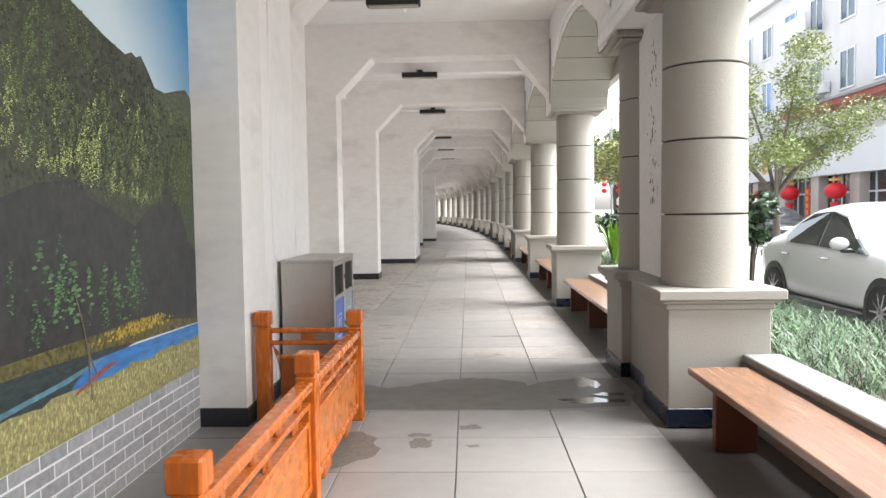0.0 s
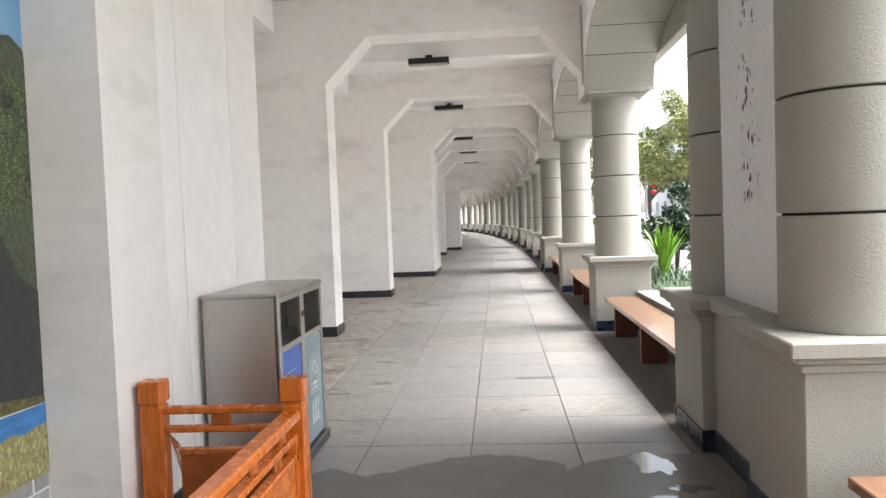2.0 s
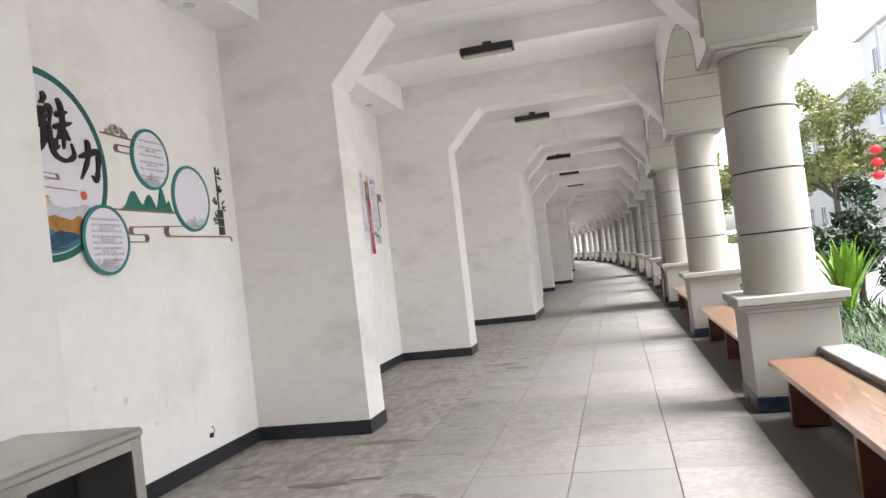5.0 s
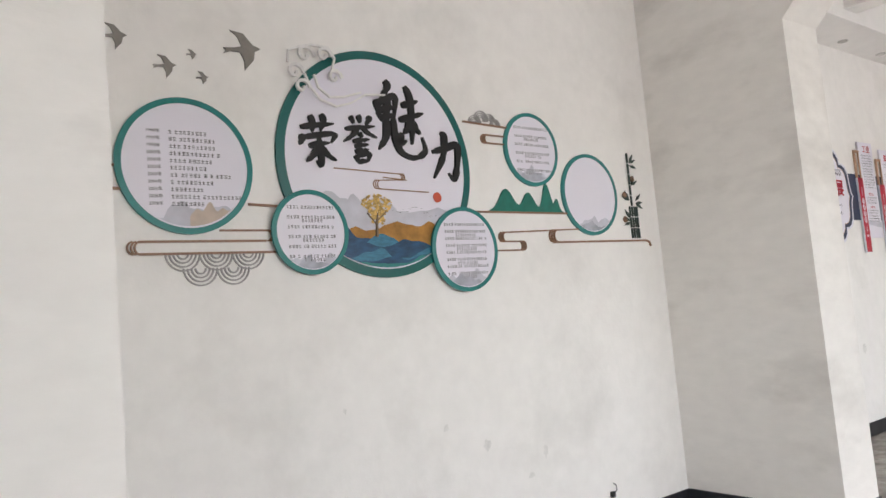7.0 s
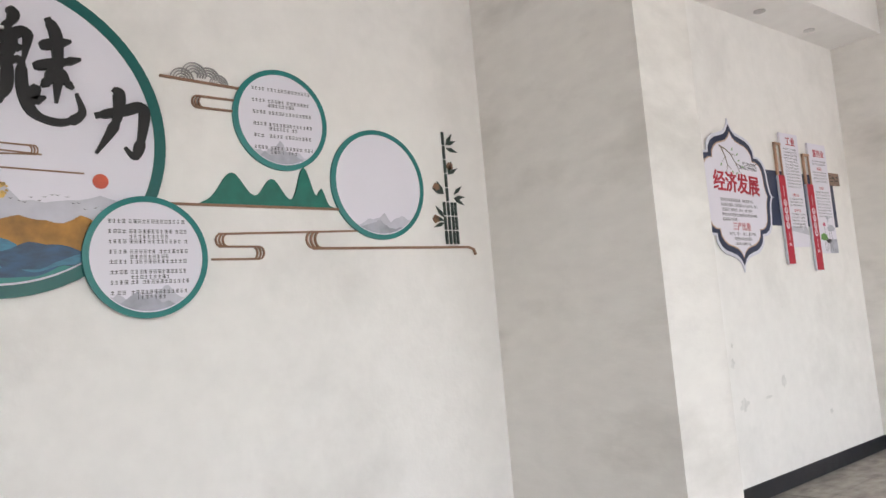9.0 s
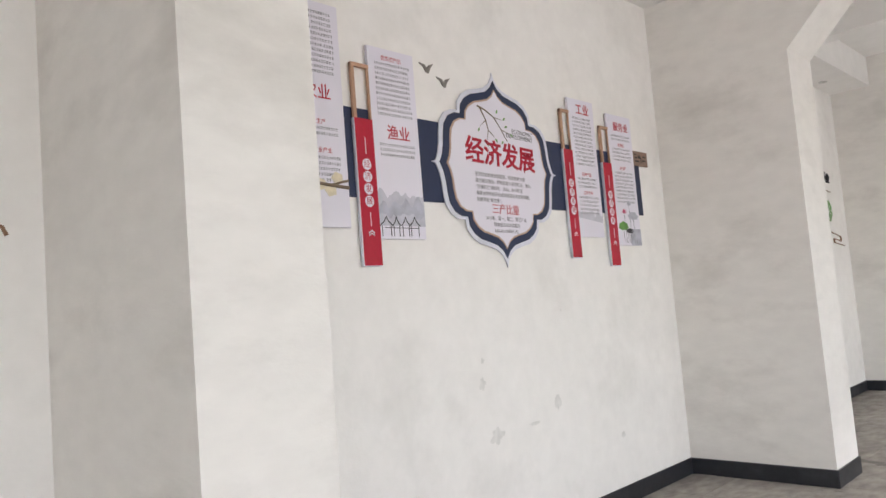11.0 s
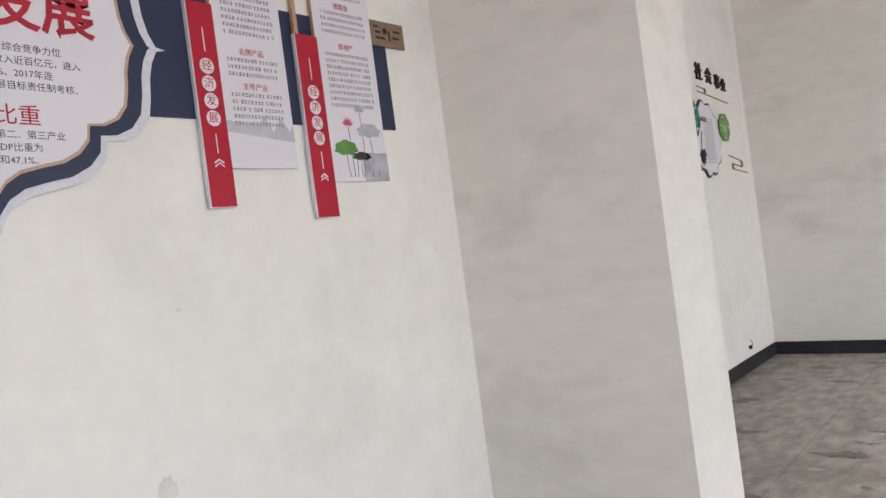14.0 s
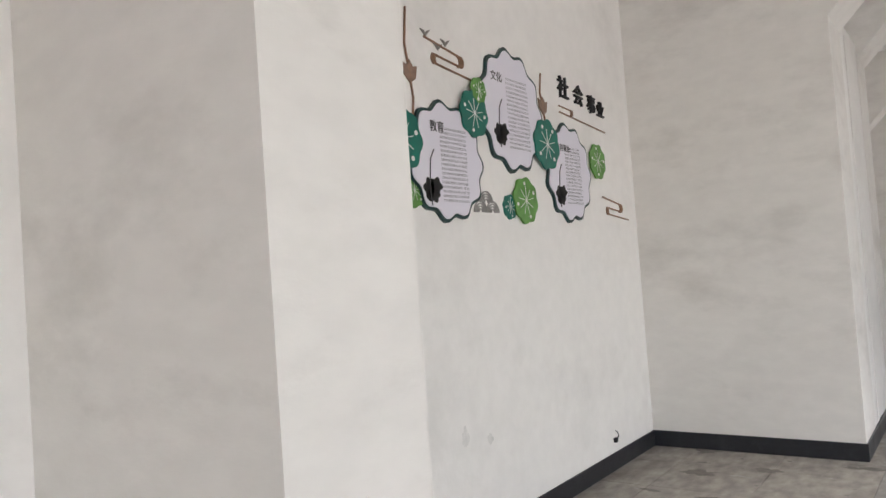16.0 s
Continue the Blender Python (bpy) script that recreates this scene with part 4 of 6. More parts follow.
def small_print(parent, rows, d, mat, seed, em=0.016, name="small_print"):
    """Unreadable fine print: rows of little bars. rows: u0, u1, v."""
    rnd = random.Random(seed)
    bm = bmesh.new()
    for u0, u1, v in rows:
        u = u0
        while u < u1:
            w = em * rnd.uniform(0.55, 0.85)
            k = rnd.random()
            hs = ((-0.42, -0.28), (-0.08, 0.06), (0.28, 0.42)) if k < 0.6 else ((-0.42, -0.3), (0.1, 0.24))
            for a, b in hs:
                q = [bm.verts.new((x, y, d)) for x, y in ((u, v + a * em), (u + w, v + a * em), (u + w, v + b * em), (u, v + b * em))]
                bm.faces.new(q)
            if k > 0.25:
                c = u + w * rnd.uniform(0.3, 0.6)
                q = [bm.verts.new((x, y, d + 0.0003)) for x, y in ((c, v - 0.45 * em), (c + em * 0.13, v - 0.45 * em), (c + em * 0.13, v + 0.45 * em), (c, v + 0.45 * em))]
                bm.faces.new(q)
            u += em * (1.0 if rnd.random() < 0.93 else 1.5)
    ob = part(name, bm, mat, parent, "rows of fine unreadable print")
    return tagged(ob, kind="stuff")


def disc_sign(u, v, r, name, label, rim=0.03, depth=0.022, lift=0.0, mat=None):
    t = sign(name, label, u, v, "round signs of the first bay")
    n = 72
    bm = bmesh.new()
    rings = []
    for rad, d in ((r, lift), (r, lift + depth), (r - rim, lift + depth + 0.004), (r - rim, lift + depth - 0.004)):
        rings.append([bm.verts.new((rad * math.cos(2 * math.pi * i / n), rad * math.sin(2 * math.pi * i / n), d)) for i in range(n)])
    for a, b in zip(rings, rings[1:]):
        for i in range(n):
            bm.faces.new((a[i], a[(i + 1) % n], b[(i + 1) % n], b[i]))
    part("rim", bm, mat or SIGNTEAL, t, "teal painted rim", True)
    part("face", flat(ring_pts(r - rim + 0.003, n), lift + 0.001, lift + depth - 0.002), SIGNFACE, t, "pale lilac-white printed face")
    return t, lift + depth - 0.002


def hills(parent, r, d, seed, base, top, mat, name="printed_hill", x0=-0.9, x1=0.9):
    """A misty ridge printed along the foot of a round face."""
    pts = []
    n = 26
    for i in range(n + 1):
        x = r * (x0 + (x1 - x0) * i / n)
        lim = math.sqrt(max(0, r * r - x * x)) * 0.985
        y = r * (base + top * max(0, 0.5 + noise.noise(Vector((x / r * 2.6 + seed, seed, 0))) + 0.4 * noise.noise(Vector((x / r * 7, seed, 2)))) * max(0.0, math.sin(math.pi * i / n)) ** 0.5)
        pts.append((x, max(-lim, y)))
    low = [(r * (x1 + (x0 - x1) * i / n), -math.sqrt(max(0, r * r - (r * (x1 + (x0 - x1) * i / n)) ** 2)) * 0.985) for i in range(n + 1)]
    top_pts = [p for p in pts]
    verts = []
    bm = bmesh.new()
    for (x, y), (xl, yl) in zip(top_pts, low[::-1]):
        verts.append((bm.verts.new((x, max(y, yl + 0.0005), d)), bm.verts.new((x, yl, d))))
    for a, b in zip(verts, verts[1:]):
        bm.faces.new((a[0], b[0], b[1], a[1]))
    return part(name, bm, mat, parent, "faint misty hills")


# large round sign
big, fd = disc_sign(9.10, 2.55, 0.68, "round_sign", "large round sign with black brush lettering and painted landscape", 0.05, 0.020, mat=SIGNGREEN)
R = 0.63
hills(big, R, fd + 0.0015, 1.7, -0.48, 0.28, MIST)
hills(big, R, fd + 0.0020, 5.2, -0.55, 0.26, MIST, x0=-0.85, x1=0.1)
hills(big, R, fd + 0.0025, 3.1, -0.70, 0.20, DUNE, "ochre_dune", -0.6, 0.75)
for k, (seed, base, top, mat, nm, x0, x1) in enumerate(((8.4, -0.84, 0.24, WAVE, "blue_wave", -0.66, 0.10), (6.7, -0.86, 0.18, WAVELIGHT, "pale_blue_wave", -0.60, 0.55), (3.9, -0.82, 0.20, DUNE, "ochre_dune", 0.05, 0.74),
                                                       (2.4, -0.87, 0.17, WAVE, "blue_wave", -0.50, 0.76), (9.1, -0.90, 0.13, WAVELIGHT, "pale_blue_wave", -0.42, 0.66), (5.5, -0.93, 0.11, WAVE, "blue_wave", -0.46, 0.62),
                                                       (7.3, -0.95, 0.10, SIGNTEAL, "teal_wave", -0.36, 0.52))):
    hills(big, R, fd + 0.0032 + 0.0004 * k, seed, base, top, mat, nm, x0, x1)
tr = bmesh.new()
tube(tr, [(-0.075, -0.44, fd + 0.004), (-0.07, -0.36, fd + 0.004), (-0.06, -0.30, fd + 0.004)], [0.012, 0.009, 0.006], 6)
tube(tr, [(-0.07, -0.37, fd + 0.004), (-0.13, -0.30, fd + 0.004)], 0.005, 5)
tube(tr, [(-0.07, -0.35, fd + 0.004), (0.0, -0.29, fd + 0.004)], 0.005, 5)
part("tree_trunk", tr, BRANCH, big, "painted brown trunk")
rnd = random.Random(3)
bm = bmesh.new()
for _ in range(240):
    a, q = rnd.uniform(0, 6.28), rnd.random() ** 0.6
    x, y = -0.06 + 0.115 * q * math.cos(a) * (0.7 + 0.3 * math.sin(3 * a)), -0.275 + 0.09 * q * math.sin(a)
    s = rnd.uniform(0.006, 0.014)
    bm.faces.new([bm.verts.new((x + s * math.cos(e + a), y + s * math.sin(e + a) * 0.8, fd + 0.0055 + rnd.random() * 0.002)) for e in (0, 1.3, 2.6, 3.9, 5.2)])
tagged(part("tree_crown", bm, GOLDLEAF, big, "painted golden leaves"), kind="stuff")
part("red_sun", flat(ring_pts(0.032, 28, 0.395, -0.195), fd, fd + 0.004), SUNRED, big, "small red painted sun")
bm = bmesh.new()
for k in range(16):
    x, y = 0.0 + k * 0.026 + rnd.uniform(-0.01, 0.01), -0.255 - 0.018 * math.sin(k * 0.5) - 0.004 * k + rnd.uniform(-0.012, 0.012)
    bm.faces.new([bm.verts.new(c) for c in ((x - 0.010, y + 0.005, fd + 0.003), (x, y, fd + 0.003), (x + 0.009, y + 0.006, fd + 0.003), (x, y + 0.003, fd + 0.003))])
tagged(part("painted_flock", bm, PRINTINK, big, "tiny painted flying birds"), kind="stuff")


def brush_character(parent, strokes, u, v, w, h, depth, width):
    """A raised character of swelling, tapering strokes, laid out on a 100 x 100 grid, top left first."""
    bm = bmesh.new()
    for k, st in enumerate(strokes):
        pts = [Vector((u + (x / 100 - 0.5) * w, v + (0.5 - y / 100) * h, 0)) for x, y in zip(st[::2], st[1::2])]
        ext = [pts[0] * 2 - pts[1]] + pts + [pts[-1] * 2 - pts[-2]]
        path = []
        for i in range(1, len(ext) - 2):
            p0, p1, p2, p3 = ext[i - 1:i + 3]
            for j in range(6):
                q = j / 6
                path.append(0.5 * (2 * p1 + (p2 - p0) * q + (2 * p0 - 5 * p1 + 4 * p2 - p3) * q * q + (3 * p1 - p0 - 3 * p2 + p3) * q ** 3))
        path.append(pts[-1])
        n = len(path) - 1
        lo, hi = 0.0005, depth + 0.0003 * k
        rows = []
        for i, p in enumerate(path):
            d = (path[min(i + 1, n)] - path[max(i - 1, 0)]).normalized()
            q = i / n
            r = width * (0.55 + 0.55 * math.sin(math.pi * min(1, q * 1.25 + 0.12)) ** 0.8 if q < 0.7 else 0.25 + 0.72 * (1 - q) / 0.3) * 0.5
            if q < 0.06:
                r = width * 0.3
            # flat nib: thicker across than along
            r *= 0.8 + 0.45 * abs(d.y + 0.4 * d.x)
            side = Vector((-d.y, d.x, 0)) * r
            rows.append([bm.verts.new((p + side * e) + Vector((0, 0, z))) for e, z in ((1, lo), (0.85, hi), (-0.85, hi), (-1, lo))])
        for p, q in zip(rows, rows[1:]):
            for j in range(3):
                bm.faces.new((p[j], p[j + 1], q[j + 1], q[j]))
        bm.faces.new(rows[0]), bm.faces.new(rows[-1][::-1])
    bmesh.ops.recalc_face_normals(bm, faces=bm.faces)
    return part("brush_character", bm, INK, parent, "raised black brush character")


RONG = ((5, 28, 50, 22, 95, 17), (32, 4, 38, 18, 36, 36), (62, 0, 68, 12, 58, 33), (10, 42, 7, 52, 1, 62), (8, 48, 50, 41, 96, 37, 86, 54), (24, 63, 50, 58, 80, 55), (52, 44, 55, 75, 54, 99, 42, 90), (50, 62, 35, 80, 16, 93), (56, 62, 74, 78, 96, 88))
YU = ((24, 4, 29, 10, 34, 19), (48, 0, 51, 8, 52, 17), (82, 0, 78, 9, 69, 19), (8, 31, 50, 26, 95, 21), (45, 25, 30, 42, 2, 58), (55, 25, 75, 37, 99, 45), (46, 38, 51, 41, 55, 47), (28, 56, 50, 53, 76, 50), (32, 66, 52, 63, 72, 61), (32, 77, 50, 74, 71, 72), (33, 84, 36, 91, 38, 99), (34, 86, 55, 82, 73, 80, 67, 97), (38, 98, 55, 96, 70, 95))
MEI = ((24, 0, 29, 8, 12, 28), (3, 27, 7, 38, 9, 52), (7, 31, 25, 25, 43, 20, 38, 49), (11, 41, 25, 37, 39, 35), (27, 24, 25, 38, 22, 51), (9, 52, 25, 48, 39, 46), (22, 50, 19, 75, 3, 93), (36, 46, 37, 75, 48, 95, 75, 101, 98, 91, 93, 72), (51, 69, 45, 83, 60, 79), (55, 31, 72, 27, 89, 23), (48, 51, 75, 45, 99, 39), (64, 4, 73, 20, 74, 55, 71, 83), (70, 52, 65, 61, 56, 69), (75, 52, 81, 61, 90, 68))
LI = ((4, 43, 55, 32, 94, 24, 92, 60, 76, 99, 56, 86), (38, 0, 50, 9, 42, 50, 4, 98))
for st, u, v, w, h, wd in ((RONG, -0.42, 0.11, 0.235, 0.30, 0.034), (YU, -0.14, 0.135, 0.235, 0.285, 0.030), (MEI, 0.155, 0.28, 0.36, 0.46, 0.042), (LI, 0.485, 0.07, 0.225, 0.30, 0.044)):
    brush_character(big, st, u, v, w, h, fd + 0.016, wd)


LAYER = [0]


def scroll(bm, pts, w, d0, d1):
    """A thin flat ribbon along points; each one lies a hair above the last."""
    LAYER[0] = (LAYER[0] + 1) % 7
    d1 += LAYER[0] * 0.00025
    rows = []
    for i, (x, y) in enumerate(pts):
        (xa, ya), (xb, yb) = pts[max(0, i - 1)], pts[min(len(pts) - 1, i + 1)]
        L = math.hypot(xb - xa, yb - ya) or 1
        nx, ny = -(yb - ya) / L * w / 2, (xb - xa) / L * w / 2
        rows.append([bm.verts.new(c) for c in ((x + nx, y + ny, d0), (x - nx, y - ny, d0), (x - nx, y - ny, d1), (x + nx, y + ny, d1))])
    for a, b in zip(rows, rows[1:]):
        for e in range(4):
            bm.faces.new((a[e], a[(e + 1) % 4], b[(e + 1) % 4], b[e]))
    bm.faces.new(rows[0][::-1]), bm.faces.new(rows[-1])
    return bm


def arc(cx, cy, r, a0, a1, n=10, ry=None):
    return [(cx + r * math.cos(radians(a0 + (a1 - a0) * i / n)), cy + (ry or r) * math.sin(radians(a0 + (a1 - a0) * i / n))) for i in range(n + 1)]


def loop_end(bm, x, y, h, side, w, d0, d1):
    """Three nested crescents that end a pair of lines h apart; side +1 opens to the right."""
    for k in range(3):
        scroll(bm, arc(x + side * k * h * 0.28, y, h * 0.42, 90, 270 if side > 0 else -90, 10, h / 2), w, d0, d1)


def trim(name, label, u, v, draw, mat, group=""):
    t = sign(name, label, u, v, group, "wall trim")
    bm = bmesh.new()
    draw(bm)
    part("band", bm, mat, t)
    return t


bm = bmesh.new()
scroll(bm, [(-0.33, -0.045), (0.13, -0.06)], 0.006, fd, fd + 0.004)
scroll(bm, [(0.0, -0.085), (0.17, -0.095)], 0.006, fd, fd + 0.004)
scroll(bm, [(-0.06, -0.105), (0.13, -0.095)], 0.006, fd, fd + 0.004)
scroll(bm, [(-0.04, -0.155), (0.33, -0.165)], 0.006, fd, fd + 0.004)
loop_end(bm, 0.14, -0.078, 0.04, -1, 0.005, fd, fd + 0.004)
loop_end(bm, -0.05, -0.13, 0.05, 1, 0.005, fd, fd + 0.004)
part("brown_scroll", bm, BROWNLINE, big, "thin brown cloud line")

# white cloud relief on the rim of the large sign
cl = sign("cloud_relief", "white scrolled cloud relief fixed on a green sign rim", 8.715, 3.05, category="wall relief")
bm = bmesh.new()
for cx, cy, r in ((-0.17, -0.03, 0.055), (-0.10, 0.075, 0.06), (0.02, 0.09, 0.05), (-0.13, -0.11, 0.05), (0.08, -0.03, 0.05)):
    sp = [(cx + r * (1 - 0.11 * k * 0.75) * math.cos(k * 0.62), cy + r * (1 - 0.11 * k * 0.75) * math.sin(k * 0.62)) for k in range(12)]
    scroll(bm, sp, 0.016, 0.045, 0.064)
scroll(bm, [(-0.11, -0.03), (-0.08, -0.10), (-0.02, -0.17), (0.08, -0.20), (0.18, -0.17), (0.28, -0.11), (0.42, -0.095)], 0.010, 0.045, 0.06)
scroll(bm, [(-0.05, -0.03), (-0.03, -0.10), (0.04, -0.15), (0.13, -0.14), (0.25, -0.10)], 0.010, 0.045, 0.06)
scroll(bm, [(-0.21, 0.02), (-0.20, 0.09), (-0.13, 0.12), (-0.06, 0.14), (0.05, 0.14), (0.09, 0.08), (0.07, 0.02), (0.13, -0.01)], 0.012, 0.045, 0.06)
part("scrollwork", bm, WHITETRIM, cl)

YEARS = ("1994年", "1997年", "1998年", "2000年", "2000年", "2003年", "2003年", "2004年", "2006年", "2008年", "2009年")
t, d = disc_sign(7.92, 2.475, 0.345, "round_sign", "round sign with a teal rim and a printed list of years")
for i, y in enumerate(YEARS):
    v = 0.165 - 0.036 * i
    words(t, y, 0.023, -0.16, v, d, INK, 0.001, name="year")
small_print(t, [(-0.085, -0.085 + 1.35 * w, 0.165 - 0.036 * i) for i, w in enumerate((0.15, 0.17, 0.17, 0.19, 0.15, 0.13, 0.23, 0.15, 0.11, 0.26, 0.11))], d + 0.0012, INK, 5, 0.021)
hills(t, 0.31, d + 0.0010, 4.4, -0.86, 0.30, MIST)
hills(t, 0.31, d + 0.0016, 6.1, -0.84, 0.34, MISTOCHRE, "ochre_hill", 0.0, 0.75)
for u, v, r, lift, n, sd in ((8.583, 2.141, 0.233, 0.026, 6, 7), (9.680, 2.032, 0.268, 0.026, 8, 9), (10.388, 2.717, 0.260, 0.0, 6, 12), (10.966, 2.418, 0.305, 0.0, 0, 14)):
    t, d = disc_sign(u, v, r, "round_sign", "round sign with a teal rim and faint hills" + (" and printed lines" if n else ", otherwise blank"), 0.026, 0.018, lift)
    rows = []
    for i in range(n):
        y = r * (0.58 - 1.15 * i / (n - 1))
        w = math.sqrt(max(0.01, (r * 0.86) ** 2 - y * y))
        rows += [(-min(w, r * 0.6), -min(w, r * 0.6) + 0.065, y), (-min(w, r * 0.6) + 0.085, min(w, r * 0.62), y)]
        if i % 2:
            rows.append((-min(w, r * 0.6) + 0.085, min(w, r * 0.3), y - r * 0.085))
    if rows:
        small_print(t, rows, d + 0.0012, INK, sd, 0.019)
    hills(t, r - 0.028, d + 0.0008, sd * 1.3, -0.86, 0.34, MIST)
    hills(t, r - 0.028, d + 0.0014, sd * 0.7, -0.92, 0.26, MISTDARK, "dark_hill", -0.6, 0.5)


def left_bars(bm):
    scroll(bm, [(0.02, 0.055), (0.42, 0.05)], 0.012, 0, 0.012)
    scroll(bm, [(0.02, -0.055), (0.42, -0.062)], 0.012, 0, 0.012)
    loop_end(bm, 0.04, 0, 0.11, 1, 0.012, 0, 0.012)


def lower_bars(bm):
    scroll(bm, [(0.05, 0.03), (0.70, 0.03)], 0.011, 0, 0.012)
    scroll(bm, [(0.05, -0.03), (0.80, -0.03)], 0.011, 0, 0.012)
    loop_end(bm, 0.02, 0, 0.06, 1, 0.008, 0, 0.012)
    scroll(bm, [(0.45, 0.085), (0.72, 0.085)], 0.009, 0, 0.012)
    loop_end(bm, 0.74, 0.057, 0.055, -1, 0.008, 0, 0.012)


trim("scroll_trim", "brown double-line scroll trim on the wall", 7.20, 2.412, left_bars, BROWNLINE, "brown scroll trims")
trim("scroll_trim", "brown cloud-line trim on the wall under a round sign", 7.62, 2.07, lower_bars, BROWNLINE, "brown scroll trims")
trim("scroll_trim", "short brown line trim between two round signs", 8.3, 2.29, lambda bm: scroll(bm, [(-0.06, 0), (0.14, -0.008)], 0.012, 0, 0.012), BROWNLINE, "brown scroll trims")
trim("scroll_trim", "brown line trim under teal hills", 10.2, 2.275, lambda bm: scroll(bm, [(-0.45, 0.0), (0.50, 0.0)], 0.011, 0, 0.012), BROWNLINE, "brown scroll trims")


def right_bars(bm):
    scroll(bm, [(-0.62, 0.065), (0.2, 0.09)], 0.009, 0, 0.012)
    scroll(bm, [(-0.62, 0.005), (-0.42, 0.005)], 0.009, 0, 0.012)
    scroll(bm, [(-0.66, -0.055), (-0.42, -0.055)], 0.009, 0, 0.012)
    loop_end(bm, -0.61, 0.035, 0.06, 1, 0.007, 0, 0.012)
    loop_end(bm, -0.42, -0.025, 0.06, -1, 0.007, 0, 0.012)
    scroll(bm, [(-0.12, -0.005), (0.93, 0.0), (0.97, -0.012), (0.985, -0.045)], 0.013, 0, 0.012)
    loop_end(bm, -0.12, 0.04, 0.085, 1, 0.009, 0, 0.012)


trim("scroll_trim", "long brown cloud-line trim on the wall beneath bamboo", 10.65, 2.075, right_bars, BROWNLINE, "brown scroll trims")


def cloud_line(bm):
    scroll(bm, [(-0.14, 0.0), (0.25, -0.012)], 0.010, 0, 0.012)
    scroll(bm, [(0.03, -0.075), (0.22, -0.075)], 0.009, 0, 0.012)
    scroll(bm, [(0.03, -0.13), (0.22, -0.13)], 0.009, 0, 0.012)
    loop_end(bm, 0.03, -0.1025, 0.055, 1, 0.007, 0, 0.012)


trim("scroll_trim", "brown cloud-line trim beside a round sign", 9.92, 2.865, cloud_line, BROWNLINE, "brown scroll trims")


def fan(bm, cx, cy, r, up, d0=0.0):
    for k in range(4):
        rr = r * (1 - 0.23 * k)
        scroll(bm, arc(cx, cy, rr, 0, 180 if up else -180, 14), r * 0.085, d0, d0 + 0.009)


def fans_down(bm):
    for cx, cy in ((-0.17, 0.0), (0.0, 0.0), (0.17, 0.0), (-0.085, -0.075), (0.085, -0.075)):
        fan(bm, cx, cy, 0.085, False)


def fans_up(bm):
    for cx, cy, r in ((-0.06, 0.0, 0.055), (0.0, 0.03, 0.06), (0.07, 0.02, 0.055), (0.12, 0, 0.045)):
        fan(bm, cx, cy, r, True)


trim("fan_trim", "grey ripple-fan relief hanging below the brown trim", 8.05, 2.04, fans_down, GREYTRIM, "ripple fan reliefs")
trim("fan_trim", "grey ripple-fan cloud above a brown line", 9.945, 2.86, fans_up, GREYTRIM, "ripple fan reliefs")
t = sign("hill_cutout", "teal cut-out hills standing on a brown line", 10.30, 2.281, category="wall relief")
pk = [(-0.335 + 0.67 * i / 48, 0.004 + 0.15 * math.exp(-((i - 10) / 6.0) ** 2) + 0.13 * math.exp(-((i - 25) / 5.0) ** 2) + 0.20 * math.exp(-((i - 38) / 3.6) ** 2) + 0.09 * math.exp(-((i - 45) / 1.8) ** 2)) for i in range(49)]
part("plate", flat([(-0.36, 0)] + pk + [(0.36, 0)], 0, 0.014), LEAFTEAL, t)


def bird_pts(s):
    return [(-0.5 * s, 0.02 * s), (-0.2 * s, 0.06 * s), (0.0, 0.12 * s), (-0.12 * s, 0.38 * s), (-0.30 * s, 0.5 * s), (0.05 * s, 0.46 * s), (0.28 * s, 0.2 * s), (0.5 * s, 0.12 * s), (0.34 * s, 0.02 * s), (0.30 * s, -0.2 * s),
            (0.05 * s, -0.5 * s), (0.05 * s, -0.25 * s), (-0.05 * s, -0.04 * s), (-0.3 * s, -0.04 * s), (-0.5 * s, -0.12 * s), (-0.42 * s, -0.02 * s)]


for u, v, s in ((8.26, 3.11, 0.21), (7.60, 3.085, 0.125), (7.84, 2.97, 0.115), (7.98, 3.05, 0.052), (8.03, 2.935, 0.065)):
    t = sign("bird_cutout", "flat grey swallow cut-out on the white wall", u, v, "swallow cut-outs", "wall relief")
    part("plate", flat(bird_pts(s), 0, 0.010), BIRDGREY, t)

bb = sign("bamboo_cutout", "dark green bamboo relief on the white wall", 11.46, 2.09, category="wall relief")
for x, h in ((0.0, 0.70), (0.03, 0.33), (0.055, 0.33), (-0.03, 0.26)):
    for k in range(int(h / 0.085)):
        part("bamboo_joint", B(x - 0.008, x + 0.008, k * 0.085 + 0.003, k * 0.085 + 0.082, 0, 0.012, 0.002), BAMBOO, bb)
for x, y, a in ((0.02, 0.60, 55), (0.02, 0.60, 20), (0.02, 0.58, -15), (0.02, 0.42, 70), (0.02, 0.42, 30), (0.05, 0.30, 40), (0.05, 0.28, 5), (0.05, 0.28, -30), (-0.03, 0.30, 120), (-0.03, 0.30, 160), (-0.04, 0.16, 130), (-0.04, 0.14, 165), (-0.04, 0.13, 200)):
    ca, sa = math.cos(radians(a)), math.sin(radians(a))
    bl = [(0, 0), (0.035, 0.012), (0.085, 0.0), (0.035, -0.012)]
    part("bamboo_leaf", flat([(x + p * ca - q * sa, y + p * sa + q * ca) for p, q in bl], 0.004, 0.012), BAMBOO, bb)
for x, y in ((0.035, 0.47), (-0.08, 0.34), (-0.10, 0.15)):
    part("flower", flat([(x + (0.020 + 0.006 * (i % 2)) * math.cos(i * 0.628), y + (0.020 + 0.006 * (i % 2)) * math.sin(i * 0.628)) for i in range(10)], 0.002, 0.012), BROWNLINE, bb, "brown blossom")

